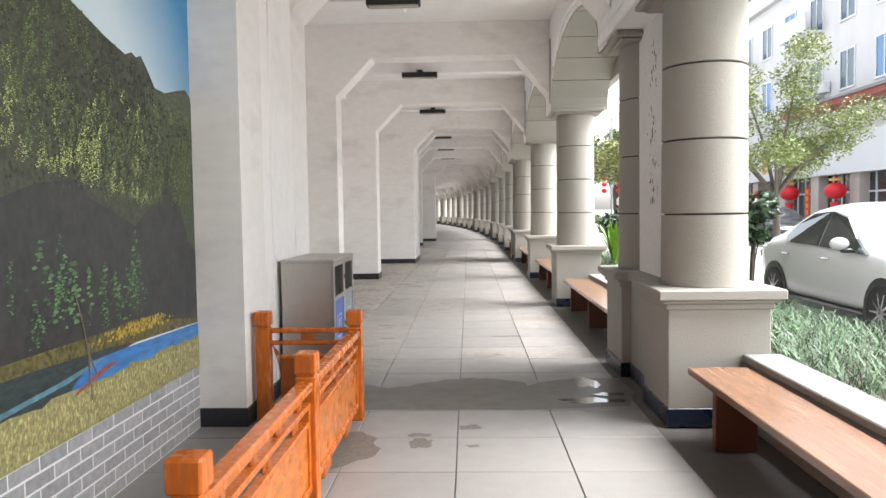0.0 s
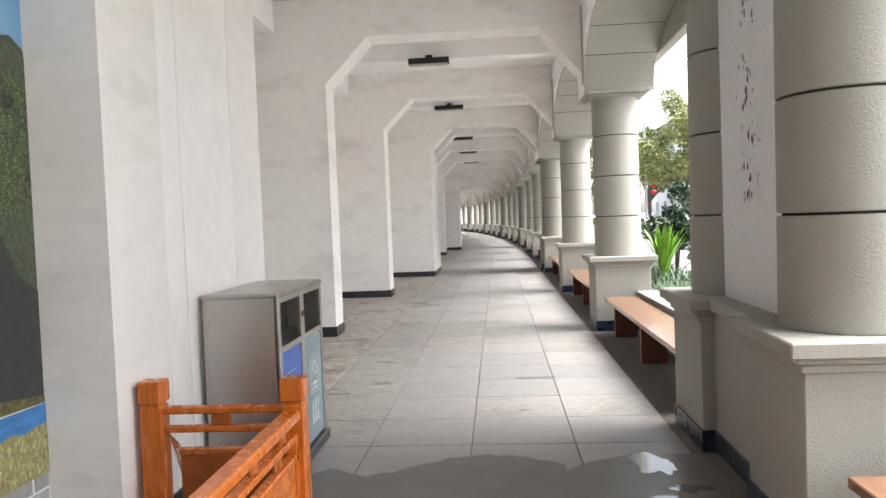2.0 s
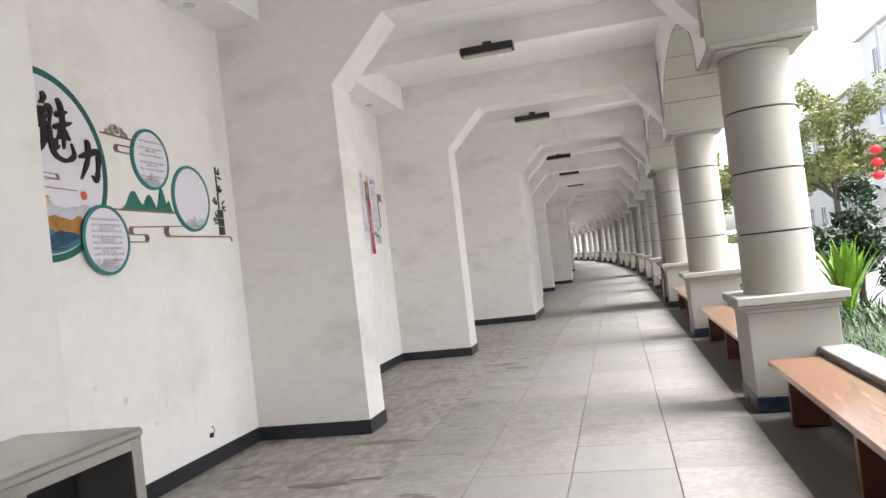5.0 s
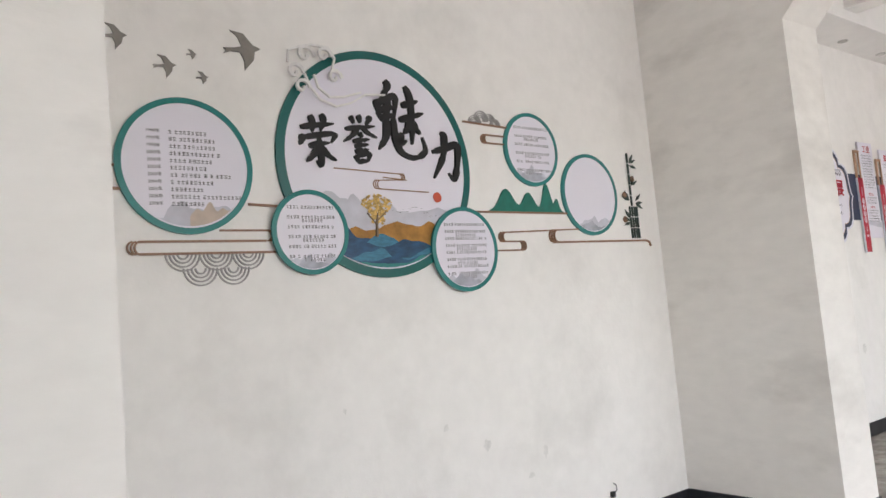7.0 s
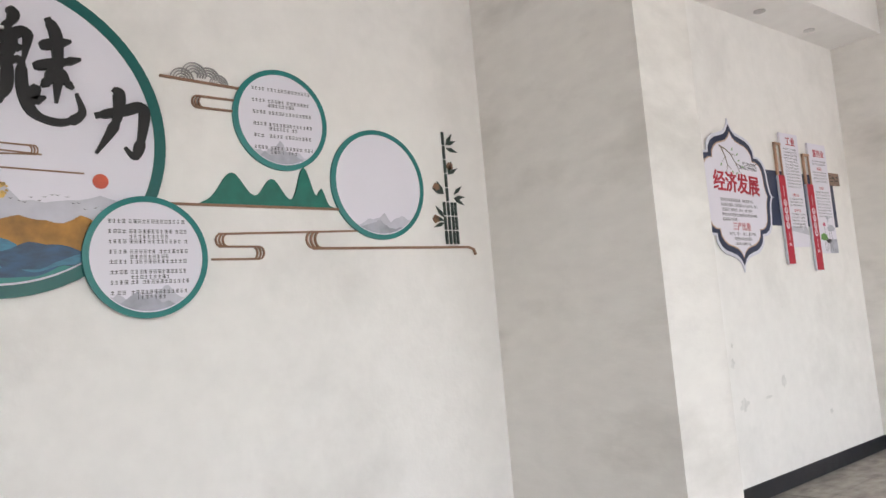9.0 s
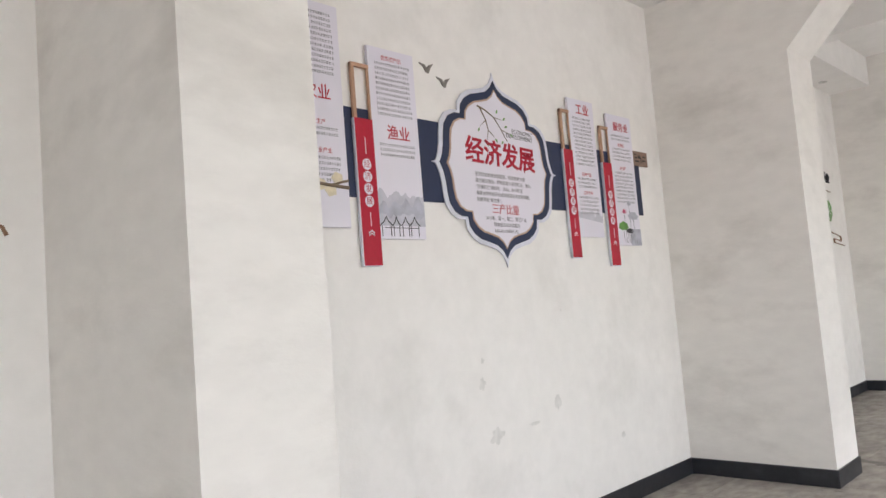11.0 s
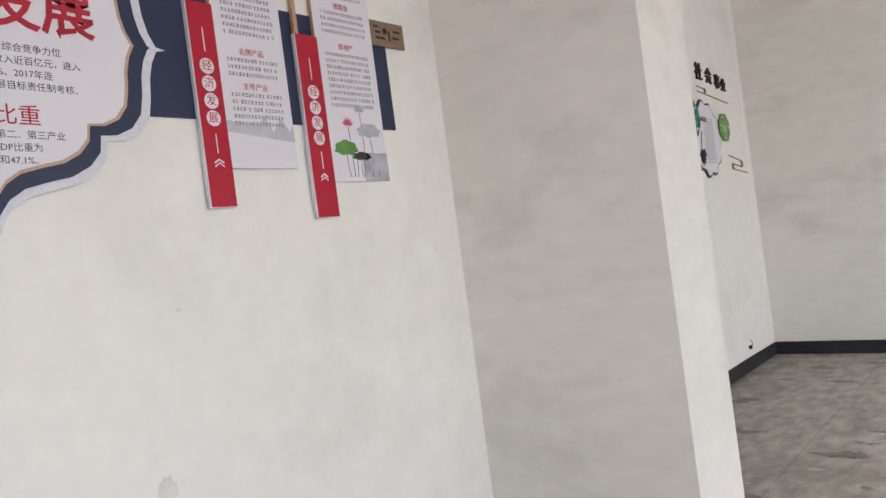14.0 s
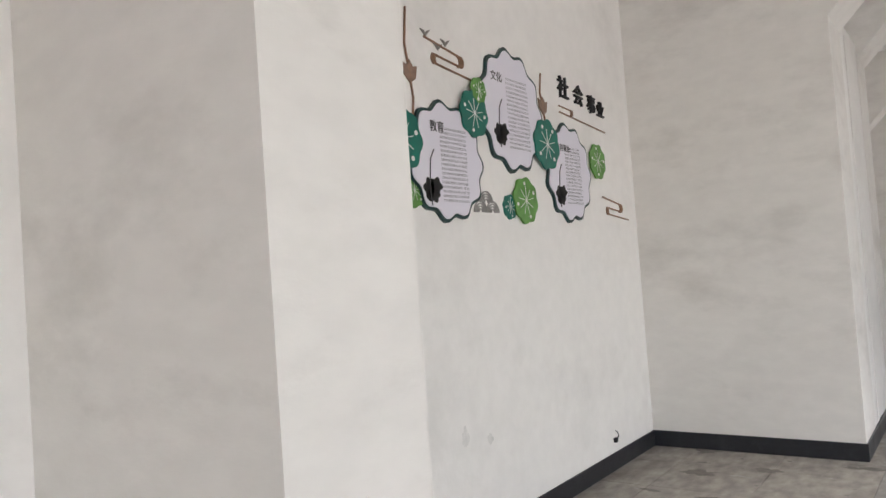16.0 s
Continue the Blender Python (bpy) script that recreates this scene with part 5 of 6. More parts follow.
# ---- second bay: tall panels and the ogee sign ----
band = sign("navy_band", "long navy blue board behind the hanging panels", 14.7, 2.595, category="wall board")
part("board", flat(rect(-1.92, -0.265, 1.975, 0.26), 0, 0.010), NAVY, band)


def ogee(w, h, tip=0.0):
    q = [(0.0, 1.0 + tip), (0.015, 0.985 + tip * 0.3), (0.06, 0.925), (0.15, 0.865), (0.28, 0.83), (0.42, 0.80), (0.53, 0.74), (0.60, 0.66), (0.615, 0.56), (0.72, 0.555), (0.82, 0.51), (0.89, 0.42), (0.915, 0.30), (0.925, 0.19), (0.95, 0.09), (0.99, 0.012)]
    right = [(x, y) for x, y in q] + [(1.0 + tip, 0.0)] + [(x, -y) for x, y in q[::-1]]
    left = [(-x, y) for x, y in right[::-1]][1:-1]
    return [(x * w, y * h) for x, y in right + left]


og = sign("ogee_sign", "quatrefoil sign with navy border and red lettering on economy", 14.698, 2.592)
part("backing", flat(ogee(0.645, 0.655, 0.05), 0.011, 0.020), SIGNEDGE, og, "pale grey edge")
part("border", flat(ogee(0.605, 0.62, 0.01), 0.020, 0.025), NAVY, og, "navy border")
part("outline", flat(ogee(0.545, 0.562), 0.025, 0.027), TANEDGE, og, "thin tan outline")
part("face", flat(ogee(0.53, 0.548), 0.027, 0.029), SIGNFACE, og, "pale printed face")
D = 0.0293
words(og, "经济发展", 0.19, 0.02, 0.085, D, SIGNRED, 0.006, 0.0028, "title", -2, "bold red raised title")
words(og, "ECONOMIC\nDEVELOPMENT", 0.045, 0.40, 0.255, D, PRINTINK, 0.001, 0.0, "subtitle", -2, "small dark capitals", align="RIGHT", line=0.85)
for i, s in enumerate(("经济社会发展全面提速，综合竞争力位", "居全国百强县，财政总收入近百亿元，进入", "“百强百亿”新时代；2016、2017年连", "续获台州市经济社会发展目标责任制考核、", "党建考核“双优秀”。")):
    words(og, s, 0.032, -0.28, -0.055 - 0.043 * i, D, PRINTINK, 0.0006, 0.0, "text_line", -1, "", align="LEFT")
words(og, "三产比重", 0.075, 0.02, -0.292, D, SIGNRED, 0.002, 0.0, "heading", -1, "red heading")
for i, s in enumerate(("2017年，第一、第二、第三产业", "增加值占GDP比重为", "7.8%,45.1%和47.1%。")):
    words(og, s, 0.032, 0.02, -0.355 - 0.043 * i, D, PRINTINK, 0.0006, 0.0, "text_line", -1)
bm = bmesh.new()
for pts, r in (([(-0.20, 0.42), (-0.12, 0.40), (-0.03, 0.36), (0.04, 0.28), (0.10, 0.20)], 0.006), ([(-0.18, 0.42), (-0.12, 0.33), (-0.10, 0.26), (-0.04, 0.22)], 0.005), ([(-0.03, 0.36), (0.06, 0.35)], 0.003), ([(0.04, 0.28), (0.13, 0.26)], 0.003), ([(-0.12, 0.33), (-0.18, 0.28)], 0.003), ([(-0.10, 0.26), (-0.12, 0.19)], 0.003)):
    tube(bm, [(x, y, D + 0.001) for x, y in pts], [r * (1 - 0.6 * i / (len(pts) - 1)) for i in range(len(pts))], 5)
part("printed_branch", bm, BRANCH, og, "dark printed branch")
for x, y, a in ((0.07, 0.35, 40), (0.14, 0.26, -30), (-0.03, 0.21, -50), (-0.19, 0.27, -120), (-0.12, 0.18, -80), (0.11, 0.19, -60), (0.0, 0.39, 60), (0.08, 0.30, 20), (0.06, 0.20, -140)):
    ca, sa = math.cos(radians(a)), math.sin(radians(a))
    part("printed_leaf", flat([(x + p * ca - q * sa, y + p * sa + q * ca) for p, q in ((0, 0), (0.016, 0.009), (0.036, 0), (0.016, -0.009))], D, D + 0.0012), LEAFGREEN, og)


def wavy(r, ry=None, lobes=11, amp=0.055, ph=0.0, n=88):
    return [((r * (1 + amp * math.cos(lobes * a + ph))) * math.cos(a), ((ry or r) * (1 + amp * math.cos(lobes * a + ph))) * math.sin(a)) for a in [2 * math.pi * i / n for i in range(n)]]


def tall_panel(u0, u1, v0, v1, title, tv, sub, paras, deco, rv):
    """A white panel with a red strip and a tan frame hung beside it."""
    c = (u0 + u1) / 2
    t = sign("hanging_panel", "tall white panel titled in red with printed text", c, (v0 + v1) / 2, "tall panels of the second bay")
    w, h, cv = (u1 - u0) / 2, (v1 - v0) / 2, (v0 + v1) / 2
    part("board", flat(rect(-w, -h, w, h), 0.011, 0.032), SIGNFACE, t)
    d = 0.0323
    words(t, title, 0.095 if len(title) < 3 else 0.082, 0.02, tv - cv, d, SIGNRED, 0.002, 0.0006, "title", 0, "red title")
    for s, v in sub:
        words(t, s, 0.033, 0.0, v - cv, d, SIGNRED, 0.0008, 0.0, "heading", 0, "small red heading")
    rows = []
    for a, b in paras:
        v = a
        while v > b:
            rows.append((-w + 0.05, w - 0.05, v - cv))
            v -= 0.031
    small_print(t, rows, d + 0.0006, PRINTINK, int(u0 * 100), 0.0175)
    if deco == "branch":
        bm = bmesh.new()
        for pts, r in (([(-w, 0.0), (-0.12, -0.07), (-0.05, -0.12), (0.05, -0.13), (w, -0.14)], 0.013), ([(-0.12, -0.07), (-0.15, -0.10), (-0.17, -0.09)], 0.006), ([(-0.02, -0.12), (-0.06, -0.18), (-0.10, -0.20)], 0.006), ([(0.08, -0.13), (0.15, -0.11), (w, -0.10)], 0.009)):
            tube(bm, [(x, y - 0.27, d) for x, y in pts], r * 0.8, 6)
        part("printed_branch", bm, BRANCH, t, "brown printed branch")
        for x, y in ((-0.04, -0.33), (0.07, -0.43), (-0.10, -0.44), (0.0, -0.40), (0.12, -0.36)):
            part("printed_blossom", flat([(x + (0.036 + 0.008 * (i % 2)) * math.cos(i * 0.628), y + (0.030 + 0.008 * (i % 2)) * math.sin(i * 0.628)) for i in range(10)], d, d + 0.0012), BLOSSOM, t, "pale yellow blossom")
    if deco == "village":
        for seed, base, amp, mt, dd in ((1.1, -0.31, 0.06, MIST, 0.0006), (4.2, -0.36, 0.08, MISTDARK, 0.0012), (2.9, -0.44, 0.05, MIST, 0.0018)):
            top = [(-w + 2 * w * i / 20, base + amp * (noise.noise(Vector((i * 0.32, seed, 0))) + 0.4 * noise.noise(Vector((i * 0.9, seed, 4))))) for i in range(21)]
            part("printed_hill", flat([(w, -0.50), (-w, -0.50)] + top, d, d + dd), mt, t, "grey ink-wash hills")
        bm = bmesh.new()
        for x, s in ((-0.135, 0.05), (-0.055, 0.032), (0.02, 0.036), (0.095, 0.045)):
            scroll(bm, [(x - s, -0.50), (x - s * 0.35, -0.475), (x, -0.445), (x + s * 0.35, -0.475), (x + s, -0.50)], 0.0055, d, d + 0.003)
            scroll(bm, [(x - s * 0.7, -0.50), (x - s * 0.7, -h + 0.015)], 0.002, d, d + 0.003)
            scroll(bm, [(x + s * 0.7, -0.50), (x + s * 0.7, -h + 0.015)], 0.002, d, d + 0.003)
        scroll(bm, [(-0.15, -0.512), (0.13, -0.512)], 0.0035, d, d + 0.003)
        part("printed_roofs", bm, INK, t, "ink-drawn village roofs").location.z = 0.0
    if deco == "lotus":
        part("printed_wash", flat(rect(0.02, -h, w, -h + 0.14), d, d + 0.0006), MISTDARK, t, "grey ink wash")
        rnd = random.Random(17)
        for x, y, rx, ry, mt, nm in ((-0.085, -h + 0.165, 0.075, 0.036, LEAFGREEN, "printed_leaf"), (0.085, -h + 0.255, 0.08, 0.034, MISTDARK, "printed_leaf"), (0.015, -h + 0.125, 0.062, 0.020, PRINTINK, "printed_leaf"),
                                     (0.12, -h + 0.07, 0.07, 0.018, MISTDARK, "printed_leaf"), (0.09, -h + 0.125, 0.05, 0.016, MISTDARK, "printed_leaf")):
            part(nm, flat([(x + rx * p, y + ry * q - 0.25 * ry * p * p) for p, q in wavy(1.0, None, 7, 0.09, x * 60, 36)], d + 0.0008, d + 0.0016), mt, t)
        for x, y, mt in ((-0.055, -h + 0.275, PINK), (0.035, -h + 0.345, MISTDARK)):
            for k in range(6):
                a = radians(20 + 28 * k)
                ca, sa = math.cos(a), math.sin(a)
                part("printed_petal", flat([(x + p * ca - q * sa, y + p * sa + q * ca) for p, q in ((0, 0), (0.014, 0.009), (0.040, 0), (0.014, -0.009))], d + 0.0008, d + 0.0018 + 0.0001 * k), mt, t)
        bm = bmesh.new()
        for x, y in ((-0.085, -h + 0.15), (0.085, -h + 0.24), (-0.055, -h + 0.27), (0.035, -h + 0.34), (0.015, -h + 0.12), (0.12, -h + 0.06), (-0.02, -h + 0.11)):
            tube(bm, [(x, y, d), (x + rnd.uniform(-0.012, 0.012), (y - h) / 2, d), (x + rnd.uniform(-0.02, 0.02), -h + 0.02, d)], 0.0014, 5)
        part("printed_stem", bm, PRINTINK, t)
    if deco == "wash":
        top = [(-w + 2 * w * i / 16, -0.36 + 0.07 * noise.noise(Vector((i * 0.5, 7, 0)))) for i in range(17)]
        part("printed_wash", flat([(w, -0.44), (-w, -0.40)] + top, d, d + 0.0006), MIST, t, "faint grey wash")
    # red strip and tan frame
    r0, r1, b0, b1, b2 = rv
    s = sign("red_strip", "narrow red strip with white discs below a tan frame", (r0 + r1) / 2, (b0 + b1) / 2, "red strips of the second bay")
    rw, rh = (r1 - r0) / 2, (b1 - b0) / 2
    part("board", flat(rect(-rw, -rh, rw, rh), 0.012, 0.036), SIGNRED, s)
    part("edge", flat(rect(-rw - 0.006, -rh - 0.004, rw - 0.004, rh), 0.011, 0.033), SIGNEDGE, s, "pale edge")
    fr = bmesh.new()
    g = 0.022
    prism(fr, rect(-rw, rh, -rw + g, rh + b2 - b1), 0.012, 0.034, "xy")
    prism(fr, rect(rw - g * 0.4, rh, rw, rh + b2 - b1), 0.012, 0.031, "xy")
    prism(fr, rect(-rw, rh + b2 - b1 - g, rw, rh + b2 - b1), 0.013, 0.0345, "xy")
    part("frame", fr, TAN, s, "tan open frame")
    for i, ch in enumerate("经济发展"):
        y = rh - 0.42 * (2 * rh) - 0.072 * i + 0.09
        c_ = part("disc", flat(ring_pts(0.033, 28, 0, y), 0.036, 0.0375), SIGNFACE, s, "white disc")
        words(c_, ch, 0.048, 0, y, 0.0376, SIGNRED, 0.0008, 0.0, "character")
    y0 = rh - 0.42 * 2 * rh + 0.09
    for pts, wide in (([(0, y0 + 0.06), (0, y0 + 0.16)], 0.004), ([(0, y0 - 0.28), (0, y0 - 0.36)], 0.004), ([(-0.022, y0 - 0.40), (0, y0 - 0.385), (0.022, y0 - 0.40)], 0.007), ([(-0.022, y0 - 0.415), (0, y0 - 0.40), (0.022, y0 - 0.415)], 0.005)):
        lb = bmesh.new()
        scroll(lb, pts, wide, 0.036, 0.0372)
        part("line_mark", lb, SIGNFACE, s, "thin white line ornament")


tall_panel(12.93, 13.325, 2.15, 3.42, "农业", 2.90, (("粮食生产", 2.735), ("特色农业产业", 2.575)), ((3.36, 3.0), (2.70, 2.66), (2.535, 2.36)), "branch", (12.81, 12.93, 2.0, 2.85, 3.25))
tall_panel(13.535, 13.91, 2.09, 3.245, "渔业", 2.725, (("优质农产品", 3.185),), ((3.15, 2.82), (2.655, 2.59)), "village", (13.40, 13.535, 1.935, 2.79, 3.12))
tall_panel(15.60, 15.96, 2.125, 3.235, "工业", 3.15, (("名牌产品", 2.625), ("主导产业", 2.475)), ((3.08, 2.70), (2.59, 2.52), (2.44, 2.30)), "wash", (15.485, 15.605, 1.965, 2.81, 3.13))
tall_panel(16.165, 16.55, 2.06, 3.18, "服务业", 3.075, (("旅游业", 2.92), ("房地产", 2.72)), ((3.0, 2.96), (2.885, 2.77), (2.68, 2.42)), "lotus", (16.04, 16.17, 1.895, 2.75, 3.06))
orn = sign("fret_ornament", "brown pierced fret plate fixed beside a tall panel", 16.685, 2.835, category="wall relief")
bm = flat(rect(-0.125, -0.065, 0.13, 0.065), 0.010, 0.022)
part("plate", bm, WALNUT, orn)
bm = bmesh.new()
for a in ((-0.09, -0.03, -0.02, -0.018), (-0.09, 0.0, -0.05, 0.012), (-0.03, 0.0, 0.0, 0.03), (0.01, -0.035, 0.022, 0.02), (0.04, -0.02, 0.09, -0.008), (0.05, 0.015, 0.10, 0.027), (-0.10, 0.03, -0.06, 0.04)):
    prism(bm, rect(*a), 0.0215, 0.0232, "xy")
part("slot", bm, BLACK, orn, "dark pierced slots")
for u, v in ((14.06, 3.20), (14.21, 3.13)):
    t = sign("bird_cutout", "small dark flying bird cut-out on the wall", u, v, "flying birds", "wall relief")
    part("plate", flat([(-0.07, 0.03), (-0.02, 0.022), (0.0, 0.0), (0.02, 0.025), (0.06, 0.04), (0.03, 0.005), (0.012, -0.03), (-0.012, -0.022), (-0.03, 0.008)], 0, 0.010), BIRDGREY, t)

# ---- third bay: wavy plaques and lotus leaves ----


def plaque(u, v, r, ry, title, tu, tv, seed):
    t = sign("wavy_plaque", "white wavy-edged plaque with dark green rim and text", u, v, "wavy plaques of the third bay")
    part("rim", flat(wavy(r, ry), 0.0, 0.020), WAVYEDGE, t, "dark green rim")
    part("face", flat(wavy(r * 0.94, ry * 0.94), 0.020, 0.026), SIGNFACE, t)
    words(t, title, 0.075 if len(title) < 3 else 0.06, tu, tv, 0.0263, INK, 0.001, 0.0006, "title", 0, "black title")
    rows = [(-0.08, 0.20 * r / 0.4, r * (0.52 - 0.072 * i)) for i in range(17)]
    small_print(t, rows, 0.0270, PRINTINK, seed, 0.0165)
    bm = bmesh.new()
    tube(bm, [(-0.20, -0.28, 0.028), (-0.21, -0.15, 0.028), (-0.19, 0.0, 0.028), (-0.15, 0.06, 0.028)], 0.004, 5)
    part("printed_stem", bm, PRINTINK, t)
    for x, y, rx, q in ((-0.22, -0.18, 0.05, 0.06), (-0.15, -0.16, 0.06, 0.05), (-0.18, -0.22, 0.06, 0.04)):
        part("printed_leaf", flat([(x + rx * k[0], y + q * k[1]) for k in wavy(1.0, None, 5, 0.18, x * 40, 30)], 0.0262, 0.0272), INK, t, "inky lotus leaf")
    return t


plaque(19.62, 2.37, 0.385, 0.365, "教育", -0.10, 0.20, 31)
plaque(20.44, 2.79, 0.42, 0.43, "文化", -0.20, 0.21, 32)
plaque(21.26, 2.415, 0.38, 0.385, "福利事业", -0.10, 0.19, 33)


def lotus(u, v, r, mat, lift):
    t = sign("lotus_leaf", ("teal" if mat is LEAFTEAL else "fresh green") + " lotus leaf cut-out with white veins on the wall", u, v, "lotus leaf cut-outs", "wall relief")
    part("leaf", flat(wavy(r, None, 8, 0.05, u), lift, lift + 0.014), mat, t)
    bm = bmesh.new()
    for k in range(9):
        a = k * 0.698 + 0.2
        scroll(bm, [(0.02 * r, 0.0), (r * 0.62 * math.cos(a), r * 0.62 * math.sin(a))], 0.0038 * r / 0.15, lift + 0.014, lift + 0.0155)
    part("vein", bm, WHITETRIM, t, "white veins")
    for k in range(4):
        a = k * 1.7 + u
        part("dewdrop", flat(ring_pts(0.012 * r / 0.15, 12, r * 0.75 * math.cos(a), r * 0.75 * math.sin(a)), lift + 0.014, lift + 0.017), WHITETRIM, t)


for u, v, r, mt, lift in ((19.16, 2.46, 0.19, LEAFTEAL, 0.029), (19.92, 2.70, 0.155, LEAFTEAL, 0.029), (20.88, 2.60, 0.19, LEAFTEAL, 0.029), (19.99, 2.86, 0.085, LEAFGREEN, 0.03), (20.53, 2.17, 0.165, LEAFGREEN, 0.012), (20.33, 2.12, 0.085, LEAFTEAL, 0.0), (21.80, 2.55, 0.15, LEAFGREEN, 0.012), (19.28, 2.18, 0.10, LEAFGREEN, 0.0)):
    lotus(u, v, r, mt, lift)
ti = sign("brush_title", "four black brush characters on the white wall", 21.55, 3.08, category="wall lettering")
for ch, u, v, s in (("社", -0.28, 0.0, 0.19), ("会", -0.01, -0.02, 0.18), ("事", 0.24, -0.06, 0.17), ("业", 0.42, -0.08, 0.15)):
    words(ti, ch, s, u, v, 0.0, INK, 0.02, 0.0012, "brush_character", -4, "raised black brush character")


def scr3(bm):
    scroll(bm, [(-0.42, -0.09), (0.45, -0.16)], 0.008, 0, 0.010)
    scroll(bm, [(-0.42, -0.04), (-0.2, -0.055)], 0.007, 0, 0.010)
    loop_end(bm, -0.2, -0.075, 0.045, -1, 0.008, 0, 0.010)


trim("scroll_trim", "brown cloud-line trim under the brush title", 21.6, 2.98, scr3, BROWNLINE, "brown scroll trims")


def scr4(bm):
    scroll(bm, [(-0.12, 0.09), (0.28, 0.03)], 0.010, 0, 0.010)
    scroll(bm, [(-0.05, 0.0), (0.26, -0.03)], 0.010, 0, 0.010)
    scroll(bm, [(0.0, -0.06), (0.42, -0.10)], 0.010, 0, 0.010)
    loop_end(bm, 0.26, 0.0, 0.07, -1, 0.010, 0, 0.010)
    loop_end(bm, -0.03, -0.03, 0.06, 1, 0.010, 0, 0.010)


trim("scroll_trim", "brown cloud-line trim beside a wavy plaque", 19.6, 3.02, scr4, BROWNLINE, "brown scroll trims")
trim("scroll_trim", "brown cloud-line trim near the corner", 22.0, 2.17, scr4, BROWNLINE, "brown scroll trims")
trim("fan_trim", "grey-pink ripple-fan relief on the wall", 20.04, 2.075, lambda bm: [fan(bm, x, y, 0.075, True) for x, y in ((-0.075, 0), (0.075, 0), (0.0, 0.065))], GREYTRIM, "ripple fan reliefs")
for u, v in ((19.50, 3.13), (19.62, 3.07), (19.70, 3.11)):
    t = sign("bird_cutout", "small grey-brown bird cut-out on the wall", u, v, "small birds of the third bay", "wall relief")
    part("plate", flat([(-0.05, 0.02), (-0.01, 0.015), (0.0, 0.0), (0.02, 0.02), (0.05, 0.03), (0.02, 0.0), (0.0, -0.02), (-0.02, 0.0)], 0, 0.008), BIRDGREY, t)
for u, v, h in ((19.32, 2.85, 0.45), (20.92, 2.88, 0.30)):
    t = sign("lotus_flower", "brown lotus flower cut-out on a thin stem", u, v, "lotus flower cut-outs", "wall relief")
    bm = bmesh.new()
    tube(bm, [(0.0, -h * 0.6, 0.006), (0.02, -h * 0.3, 0.006), (0.0, 0, 0.006), (-0.03, h * 0.4, 0.006), (0.0, h * 0.9, 0.006)], 0.007, 6)
    part("stem", bm, BROWNLINE, t)
    part("petal", flat([(-0.06, 0.0), (-0.07, 0.07), (-0.03, 0.05), (0.0, 0.09), (0.03, 0.05), (0.07, 0.06), (0.05, -0.02), (0.0, -0.05)], 0.002, 0.012), WALNUT, t, "brown petals")

# ---- marks on the walls ----
for u, v, a, c in ((14.53, 0.82, 0.06, 0.05), (15.24, 0.94, 0.04, 0.06), (14.42, 1.18, 0.03, 0.04), (16.09, 0.55, 0.03, 0.03), (15.38, 1.61, 0.010, 0.010), (14.94, 0.83, 0.06, 0.012), (14.44, 1.33, 0.015, 0.02), (9.69, 0.85, 0.03, 0.035), (10.21, 0.73, 0.02, 0.05), (9.37, 1.01, 0.02, 0.02), (10.06, 0.59, 0.03, 0.02), (8.66, 1.22, 0.012, 0.015), (19.72, 0.74, 0.04, 0.05), (20.0, 0.67, 0.03, 0.035), (18.64, 0.94, 0.025, 0.03)):
    bm = blob(bmesh.new(), u, v, a, c, 0.0015, u * 3.1, rough=0.55)
    tagged(new("wall_scuff", mesh("wall_scuff", bm, SCUFF)), "faint grey scuff mark on the white wall", "scuff mark", "scuff marks on the walls").matrix_basis = SIGN_M
for u, v in ((10.87, 0.28), (21.74, 0.24)):
    t = sign("wall_outlet", "small dark broken outlet low on the wall", u, v, "wall outlets", "outlet")
    part("stub", B(-0.02, 0.02, -0.02, 0.02, 0, 0.03, 0.006), BLACK, t)
    part("loose_wire", tube(bmesh.new(), [(0, 0, 0.02), (0.03, 0.03, 0.03), (0.035, 0.06, 0.02), (0.02, 0.075, 0.01)], 0.004, 6), BLACK, t)

# ---- planting in the bed ----


def blades(name, spots, length, width, mat, seed, bend=0.6, label="", category=""):
    """Long arching leaves, each a strip of three pieces."""
    rnd = random.Random(seed)
    v, f = [], []
    for x, y, z in spots:
        a, L, w = rnd.uniform(0, 6.283), length * rnd.uniform(0.6, 1.25), width * rnd.uniform(0.7, 1.2)
        dx, dy, k = math.cos(a), math.sin(a), len(v)
        b = bend * rnd.uniform(0.6, 1.4)
        for q, ww in ((0, 1), (0.4, 0.9), (0.75, 0.6)):
            out, up = L * (0.15 * q + b * q * q), L * (q - 0.45 * b * q * q)
            px, py = x + dx * out, y + dy * out
            v += [(px - dy * w * ww, py + dx * w * ww, z + up), (px + dy * w * ww, py - dx * w * ww, z + up)]
        v.append((x + dx * L * (0.15 + b), y + dy * L * (0.15 + b), z + L * (1 - 0.55 * b)))
        f += [(k, k + 1, k + 3, k + 2), (k + 2, k + 3, k + 5, k + 4), (k + 4, k + 5, k + 6)]
    me = bpy.data.meshes.new(name)
    me.from_pydata(v, [], f)
    me.materials.append(mat)
    return me


